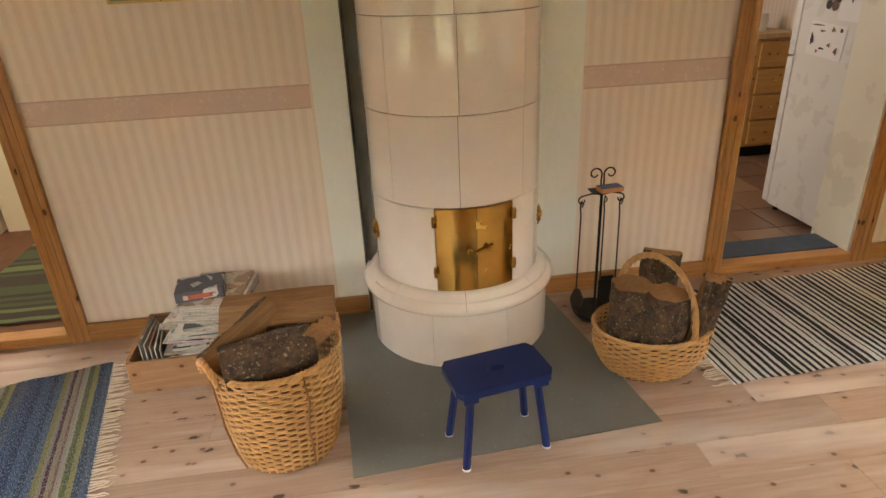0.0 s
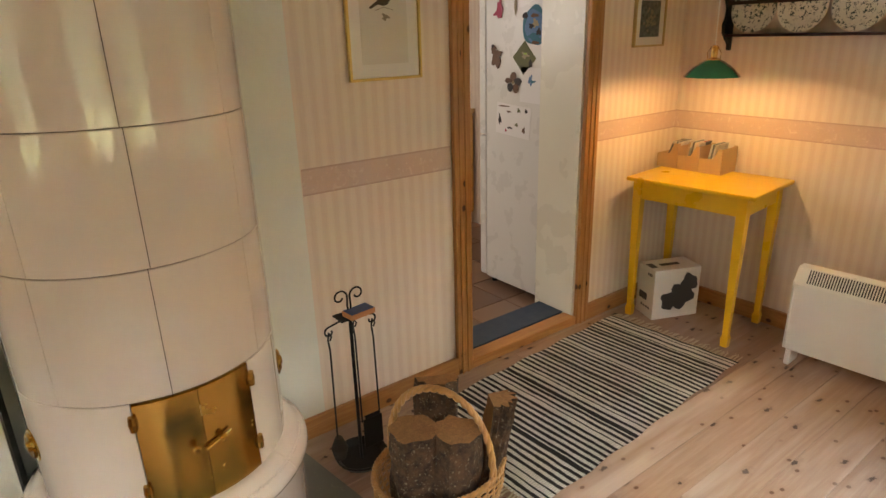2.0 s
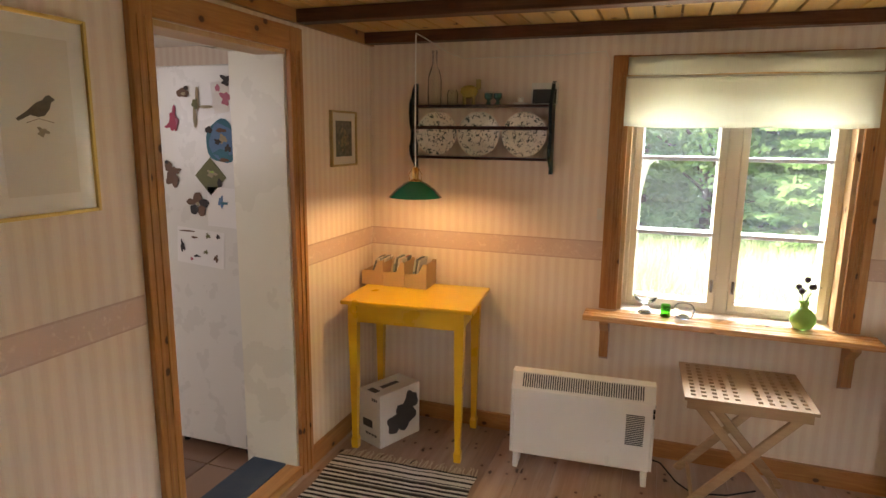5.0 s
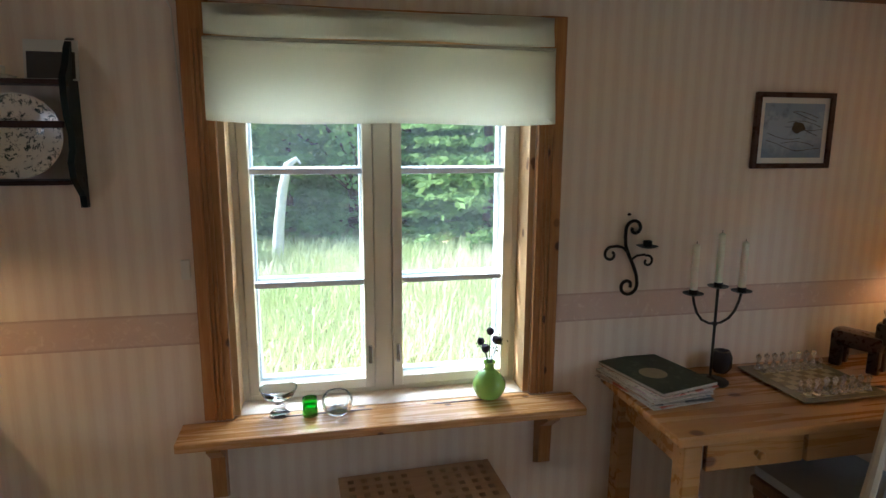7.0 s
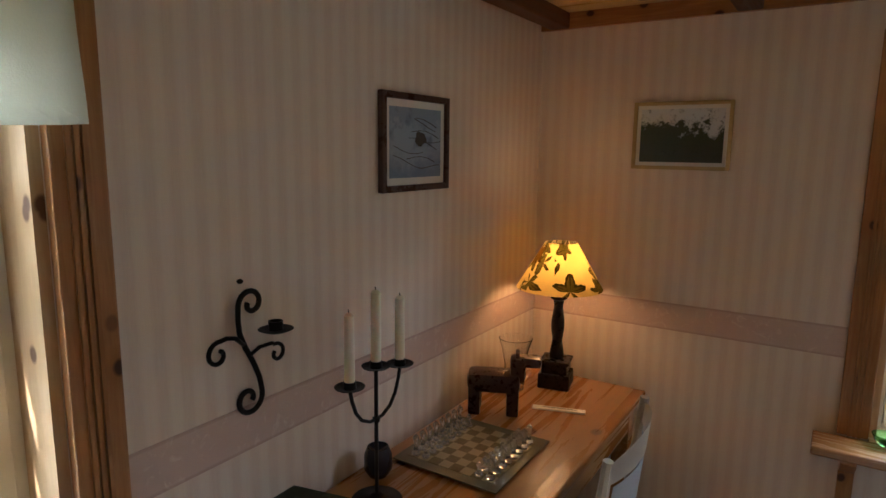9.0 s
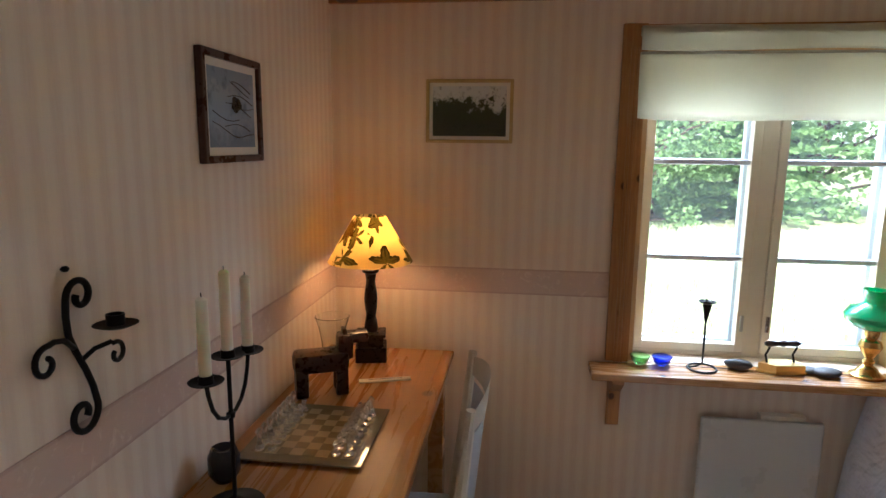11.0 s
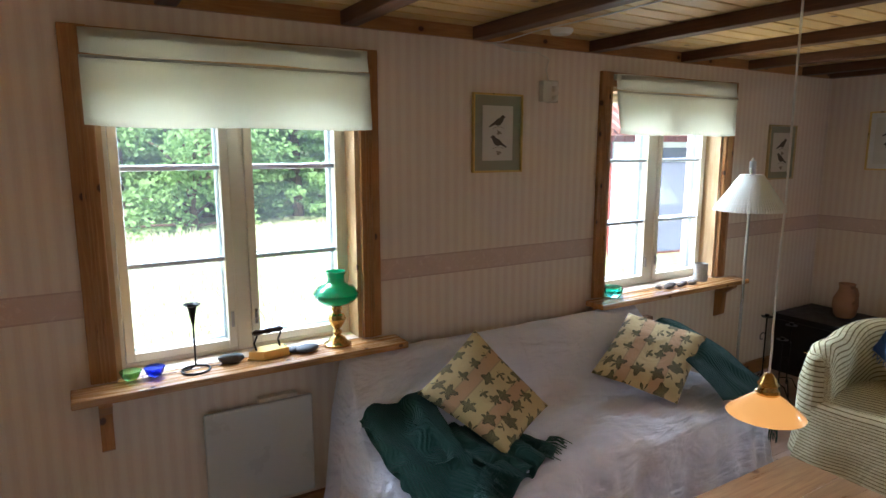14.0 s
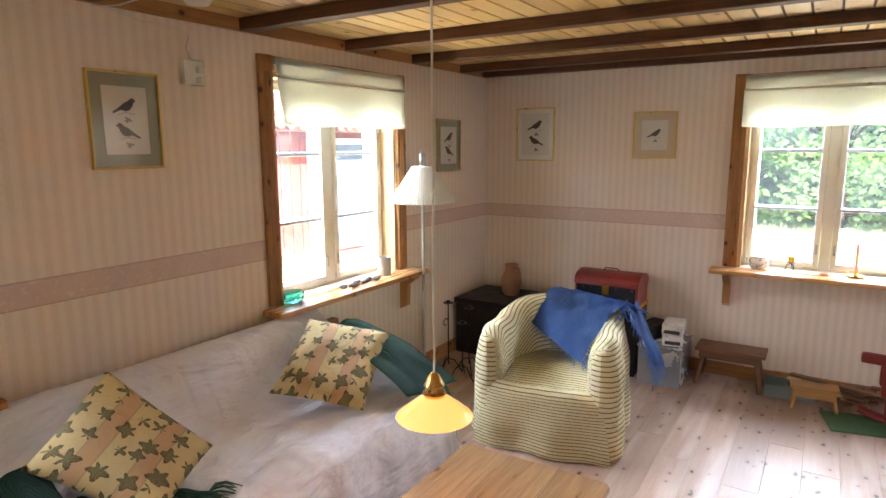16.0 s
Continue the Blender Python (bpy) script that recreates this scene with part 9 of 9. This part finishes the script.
low = thing("piped_armchair", ((AX0 + AX1) / 2, (AY0 + AY1) / 2, 0), "low cream upholstered armchair with piped edges beside the desk", "armchair")
hx, hy = (AX1 - AX0) / 2, (AY1 - AY0) / 2
part("base", boxes((-hx + 0.10, hx - 0.02, -hy + 0.11, hy - 0.11, 0.06, 0.30), bevel=0.02), PIPED, low)
part("seat", boxes((-hx + 0.10, hx, -hy + 0.11, hy - 0.11, 0.302, 0.42), bevel=0.04), PIPED, low, smooth=True)
for sy in (-1, 1):
    part("arm", boxes((-hx, hx - 0.03, min(sy * hy, sy * (hy - 0.105)), max(sy * hy, sy * (hy - 0.105)), 0.06, 0.51), bevel=0.03), PIPED, low, smooth=True)
    part("piping", tube([(-hx + 0.03, sy * (hy - 0.004), 0.507), (hx - 0.05, sy * (hy - 0.004), 0.507), (hx - 0.034, sy * (hy - 0.004), 0.48), (hx - 0.034, sy * (hy - 0.004), 0.07)], 0.005, 8), PIPED, low, smooth="all")
part("back", boxes((-hx, -hx + 0.095, -hy + 0.108, hy - 0.108, 0.06, 0.52), bevel=0.03), PIPED, low, smooth=True)
for sx in (-1, 1):
    for sy in (-1, 1):
        part("leg", lathe([(0, 0), (0.016, 0), (0.022, 0.0595), (0, 0.0595)], 12, at=(sx * (hx - 0.07), sy * (hy - 0.07), 0)), JOIST, low, smooth=True)
cushion((3.225, 1.635, 0.585), (3.33, 1.22, 0.575), (2.95, 1.16, 0.545), (2.86, 1.53, 0.535), 0.11, "blue and white striped knitted cushion lying across the low armchair", "cushion", KNIT)

# ---- outdoors ----
LEAF = Mat("leaf_green", 0.7)
c = LEAF.mix(LEAF.noise(LEAF.mapped(spread=3.0), 1.2, 4), (0.20, 0.34, 0.13), (0.36, 0.49, 0.20))
c = LEAF.mix(LEAF.noise(LEAF.mapped(spread=3.0), 9, 3), c, (0.20, 0.33, 0.09))
LEAF.t.nodes["Principled BSDF"].inputs["Specular IOR Level"].default_value = 0.2
gl = LEAF.done(c, 0.7)
mixn, tr = LEAF.t.nodes.new("ShaderNodeMixShader"), LEAF.t.nodes.new("ShaderNodeBsdfTranslucent")
LEAF.put(tr.inputs[0], c)
mixn.inputs[0].default_value = 0.5
LEAF.t.links.new(LEAF.bsdf.outputs[0], mixn.inputs[1])
LEAF.t.links.new(tr.outputs[0], mixn.inputs[2])
LEAF.t.links.new(mixn.outputs[0], LEAF.t.nodes["Material Output"].inputs[0])
LEAF = gl


def raw(name, verts, faces, mat, parent, smooth=False):
    me = bpy.data.meshes.new(name)
    me.from_pydata(verts, [], faces)
    me.materials.append(mat)
    ob = new(name, me)
    ob.parent = parent
    return ob


def tree(name, at, h, spread, label, seed, conifer):
    rnd = random.Random(seed)
    t = thing(name, at, label, "tree", "trees round the meadow")
    part("trunk", tube([(0, 0, -0.1), (0.03, 0.02, h * 0.3), (0.0, 0.05, h * 0.6), (0.02, 0.0, h * 0.97)], 0.1, 8, taper=[h * 0.022, h * 0.017, h * 0.010, 0.01]), BARK, t, smooth=True)
    verts, faces = [], []
    bmb = bmesh.new()

    def leafq(c, d, w):
        sd = d.orthogonal().normalized()
        sd.rotate(Matrix.Rotation(rnd.uniform(0, 6.28), 3, d.normalized()))
        k = len(verts)
        verts.extend([c, c + d * 0.5 + sd * w, c + d, c + d * 0.5 - sd * w])
        faces.append((k, k + 1, k + 2, k + 3))

    if conifer:
        levels = int(h * 3.2)
        for q in range(levels):
            z = h * (0.02 + 0.96 * q / levels)
            R = spread * (1 - z / h) ** 0.8 * rnd.uniform(0.75, 1.15) + 0.1
            for b in range(13):
                a = rnd.uniform(0, 6.28)
                L = R * rnd.uniform(0.75, 1.1)
                steps = max(3, int(L / 0.13))
                for s in range(steps):
                    u = (s + 1) / steps
                    c0 = Vector((L * u * math.cos(a), L * u * math.sin(a), z - 0.18 * L * u + 0.25 * L * u * u * 0.5))
                    for _ in range(4):
                        d = Vector((math.cos(a) + rnd.uniform(-1, 1), math.sin(a) + rnd.uniform(-1, 1), rnd.uniform(-0.5, 0.3))).normalized() * rnd.uniform(0.12, 0.26)
                        leafq(c0 + Vector((rnd.uniform(-0.08, 0.08), rnd.uniform(-0.08, 0.08), rnd.uniform(-0.06, 0.06))), d, 0.05)
    else:
        clumps = [(Vector((rnd.gauss(0, spread * 0.42), rnd.gauss(0, spread * 0.42), h * rnd.uniform(0.05, 0.98))), rnd.uniform(0.4, 0.85)) for _ in range(46)]
        for c0, r in clumps:
            tube([(0, 0, c0.z * 0.55), tuple(c0 * 0.6 + Vector((0, 0, c0.z * 0.3))), tuple(c0)], 0.02, 5, bmb, taper=[0.05, 0.03, 0.012])
            for _ in range(190):
                d0 = Vector((rnd.gauss(0, 1), rnd.gauss(0, 1), rnd.gauss(0, 0.8))).normalized() * r * rnd.uniform(0.4, 1.1)
                d = Vector((rnd.uniform(-1, 1), rnd.uniform(-1, 1), rnd.uniform(-1, 0.4))).normalized() * rnd.uniform(0.09, 0.17)
                leafq(c0 + d0, d, 0.05)
        part("limbs", bmb, BARK, t)
    cr = raw("crown", [tuple(v_) for v_ in verts], faces, LEAF, t)
    cr["kind"] = "stuff"
    return t


T1 = tree("spruce_tree", (14.5, 4.5, -0.45), 6.5, 2.0, "young green spruce at the edge of the meadow", 1, True)
T2 = tree("leafy_tree", (15.5, 1.5, -0.45), 5.0, 2.2, "bushy green broadleaved tree at the edge of the meadow", 2, False)
T3 = tree("spruce_tree", (13.0, -0.8, -0.45), 5.5, 1.9, "full branched young spruce beyond the meadow", 3, True)
spots = [(T3, 13.2, 7.5, 1.1), (T1, 16.5, 0.2, 1.2), (T2, 17.5, 7.2, 1.2), (T1, 17.0, -3.6, 1.2), (T2, 14.6, -4.6, 1.0), (T1, 18.5, 3.2, 1.4), (T3, 18, 10.5, 1.4), (T2, 19, -7.5, 1.3),
         (T1, 6.5, -14.0, 1.1), (T2, 4.2, -12.5, 0.9), (T3, 2.0, -14.5, 1.2), (T1, -0.3, -16.0, 1.3), (T2, 0.6, -12.8, 0.95), (T2, 8.8, -13.5, 1.0), (T3, 10.5, -11.5, 1.1), (T1, -2.6, -15.0, 1.2), (T3, 4.8, -17.5, 1.5), (T2, -5.0, -16.5, 1.3), (T1, 12.5, -8.0, 1.2),
         (T2, -14.0, 2.5, 1.1), (T3, -15.5, 0.5, 1.3), (T1, -17.0, 3.0, 1.4), (T2, -13.0, -1.5, 0.8), (T1, -15.0, 5.5, 1.3), (T3, -18.5, -2.0, 1.5), (T2, -19.0, 1.0, 1.4), (T2, -16.0, -5.5, 1.3),
         (T1, 20.0, 1.5, 1.7), (T3, 20.5, 5.0, 1.7), (T1, 21.0, -2.0, 1.7), (T1, 19.5, 8.2, 1.6), (T3, 15.8, 2.9, 1.1), (T1, 15.5, -2.0, 1.0),
         (T1, 3.0, -19.0, 1.7), (T3, 7.0, -18.0, 1.7), (T1, 0.0, -19.5, 1.7), (T1, -3.5, -18.5, 1.6), (T1, -21.0, -1.0, 1.8), (T1, -20.5, 3.5, 1.8), (T2, -17.5, -2.8, 1.2)]
rnd = random.Random(77)
for src, x, y, s in spots:
    copy_thing(src, pose(x, y, -0.45, 0, 0, rnd.uniform(0, 360)) @ Matrix.Diagonal((s, s, s, 1)))
BIRCHB = bark_mat("birch_bark", (0.55, 0.54, 0.50), (0.72, 0.71, 0.68), (0.10, 0.09, 0.08))
bsn = thing("birch_stump", (12.2, 2.95, -0.45), "tall leaning white birch snag standing in the meadow", "tree stump")
bsn.scale = (1.0, 1.0, 0.95)
part("trunk", tube([(0, 0, -0.1), (0.03, -0.05, 0.6), (0.0, -0.13, 1.2), (0.02, -0.22, 1.6), (0.0, -0.36, 1.70), (0, -0.42, 1.62)], 0.1, 12, taper=[0.10, 0.085, 0.075, 0.07, 0.045, 0.015]), BIRCHB, bsn, smooth=True)
# red shed
REDBOARD = plain("falu_red", (0.30, 0.055, 0.035), 0.85, vary=0.2, scale=5, fine=60, bump=0.4, dist=0.004)
GREYB = plain("shed_grey_boards", (0.10, 0.11, 0.14), 0.85, vary=0.25, scale=8)
shed = thing("red_shed", (-6.6, -5.2, -0.45), "red painted board shed with white corners and red tile roof", "shed", rz=-8)
part("wall", boxes((-3.5, 2.60, -4.0, 0.0, 0.0, 2.20)), REDBOARD, shed)
for k in range(30):
    part("batten", boxes((-3.4 + 0.2 * k, -3.36 + 0.2 * k, 0.001, 0.02, 0.0, 2.2)), REDBOARD, shed)
part("corner_board", boxes((2.50, 2.64, 0.021, 0.045, 0.0, 2.2)), WHITE, shed)
part("door", boxes((-0.60, 0.95, 0.021, 0.05, 0.05, 1.95)), GREYB, shed)
part("door_trim", boxes((-0.72, -0.60, 0.021, 0.055, 0.0, 2.05), (0.95, 1.50, 0.021, 0.055, 0.0, 2.05), (-0.60, 0.95, 0.021, 0.055, 1.95, 2.05)), WHITE, shed)
bm = bmesh.new()
for a_, b_ in (((0.45, 2.15), (-2.0, 3.6)), ((-2.0, 3.6), (-4.45, 2.15))):
    vs = [bm.verts.new(p_) for p_ in ((-3.8, a_[0], a_[1]), (2.95, a_[0], a_[1]), (2.95, b_[0], b_[1]), (-3.8, b_[0], b_[1]))]
    bm.faces.new(vs)
bmesh.ops.solidify(bm, geom=bm.faces, thickness=0.06)
TILEM = plain("roof_tile_red", (0.33, 0.12, 0.08), 0.8, vary=0.25, scale=12, bump=0.3)
part("roof", bm, TILEM, shed)
bm = bmesh.new()
for r in range(8):
    for k in range(33):
        u = r / 8
        y0, z0 = 0.47 - 2.47 * u, 2.20 + 1.45 * u
        tube([(-3.7 + 0.2 * k, y0, z0 + 0.02), (-3.7 + 0.2 * k, y0 - 0.32, z0 + 0.20)], 0.06, 6, bm)
rt = part("roof_tiles", bm, TILEM, shed)
rt["kind"] = "stuff"
part("gable", boxes((2.55, 2.601, -3.5, -0.5, 2.2, 2.9)), REDBOARD, shed)
# meadow grass blades
GB = Mat("grass_blades", 0.8)
cc = GB.ramp(GB.noise(GB.mapped(), 0.5, 4), [(0.3, (0.38, 0.52, 0.20)), (0.5, (0.54, 0.60, 0.30)), (0.7, (0.74, 0.72, 0.50))])
GB = GB.done(cc, 0.8)
rg = np.random.default_rng(4)


def blades(name, x0, x1, y0, y1, n):
    x, y = rg.uniform(x0, x1, n), rg.uniform(y0, y1, n)
    a, h = rg.uniform(0, 6.28, n), rg.uniform(0.12, 0.38, n)
    lx, ly = rg.normal(0, 0.10, n), rg.normal(0, 0.10, n)
    w = 0.008
    v0 = np.stack([x - w * np.cos(a), y - w * np.sin(a), np.full(n, -0.45)], 1)
    v1 = np.stack([x + w * np.cos(a), y + w * np.sin(a), np.full(n, -0.45)], 1)
    v2 = np.stack([x + lx, y + ly, -0.45 + h], 1)
    vv = np.stack([v0, v1, v2], 1).reshape(-1, 3)
    me = bpy.data.meshes.new(name)
    me.from_pydata(vv.tolist(), [], [(3 * i, 3 * i + 1, 3 * i + 2) for i in range(n)])
    me.materials.append(GB)
    tagged(new(name, me), "tall summer meadow grass", "grass", kind="stuff")


blades("grass_east", 4.6, 13.0, -5.0, 8.5, 60000)
blades("grass_south", -4.5, 9.0, -11.5, -0.8, 50000)
blades("grass_west", -11.5, -2.2, -2.5, 6.0, 30000)
# roof over the house
ROOFH = plain("house_roof", (0.20, 0.08, 0.05), 0.8)
bm = bmesh.new()
ridge = (YS + YN + 2.4) / 2
for ya, yb, za, zb in ((YS - 0.7, ridge, 1.95, 4.6), (ridge, YN + 3.1, 4.6, 1.95)):
    bm.faces.new([bm.verts.new(q) for q in ((XW - 0.6, ya, za + 0.2), (XE + 0.6, ya, za + 0.2), (XE + 0.6, yb, zb), (XW - 0.6, yb, zb))]) if ya < ridge - 0.01 else bm.faces.new([bm.verts.new(q) for q in ((XW - 0.6, ya, za), (XE + 0.6, ya, za), (XE + 0.6, yb, zb + 0.2), (XW - 0.6, yb, zb + 0.2))])
bmesh.ops.solidify(bm, geom=bm.faces, thickness=0.05)
structure("roof", bm, ROOFH, "red cottage roof")

# ---- pieces of the floors ----
random.seed(5)
floor = structure("floor", boxes((XW - 0.1, XE + 0.1, YS - 0.1, YN + 0.02, -0.05, -0.022), (XW, 0.95, YN + 0.02, YN + 2.3, -0.05, -0.003)), JOIST, "wide whitewashed knotty pine floor planks")


def floor_plank(x0, x1, y0, y1):
    bm = boxes((0, x1 - x0, 0, y1 - y0, -0.022, 0), bevel=0.0008)
    ob = finish("plank", bm, FLOORWOOD, floor)
    ob.location = (x0, y0, random.uniform(-0.0004, 0))
    return ob


y, row = YS, 0
while y < YN - 0.01:
    y1 = min(y + 0.148, YN)
    x = XW
    cuts = [XW] + sorted(XW + 0.4 + random.uniform(0.2, 1.6) + k * 2.3 for k in range(2)) + [XE]
    for a, b in zip(cuts, cuts[1:]):
        floor_plank(a + 0.0004, b - 0.0004, y + 0.0005, y1 - 0.0005)
    y, row = y1, row + 1
TERRA = Mat("terracotta_tile", 0.35)
v = TERRA.mapped(spread=5.0)
c = TERRA.mix(TERRA.noise(v, 6, 4), (0.20, 0.11, 0.065), (0.11, 0.06, 0.04))
c = TERRA.mix(TERRA.info.outputs["Random"], c, (0.26, 0.15, 0.09))
TERRA.bump(TERRA.noise(v, 40, 3), 0.2, 0.002)
TERRA = TERRA.done(c, 0.33)
kfloor = structure("floor_kitchen", boxes((1.1, XE, YN + 0.13, YN + 2.3, -0.02, 0.0)), plain("grout", (0.36, 0.31, 0.24), 0.9), "square terracotta floor tiles with pale joints")
for i in range(10):
    for j in range(7):
        x, y = 1.12 + i * 0.29, YN + 0.15 + j * 0.29
        ob = finish("tile", boxes((0.004, 0.286, 0.004, 0.286, 0, 0.009), bevel=0.002), TERRA, kfloor)
        ob.location = (x, y, 0)
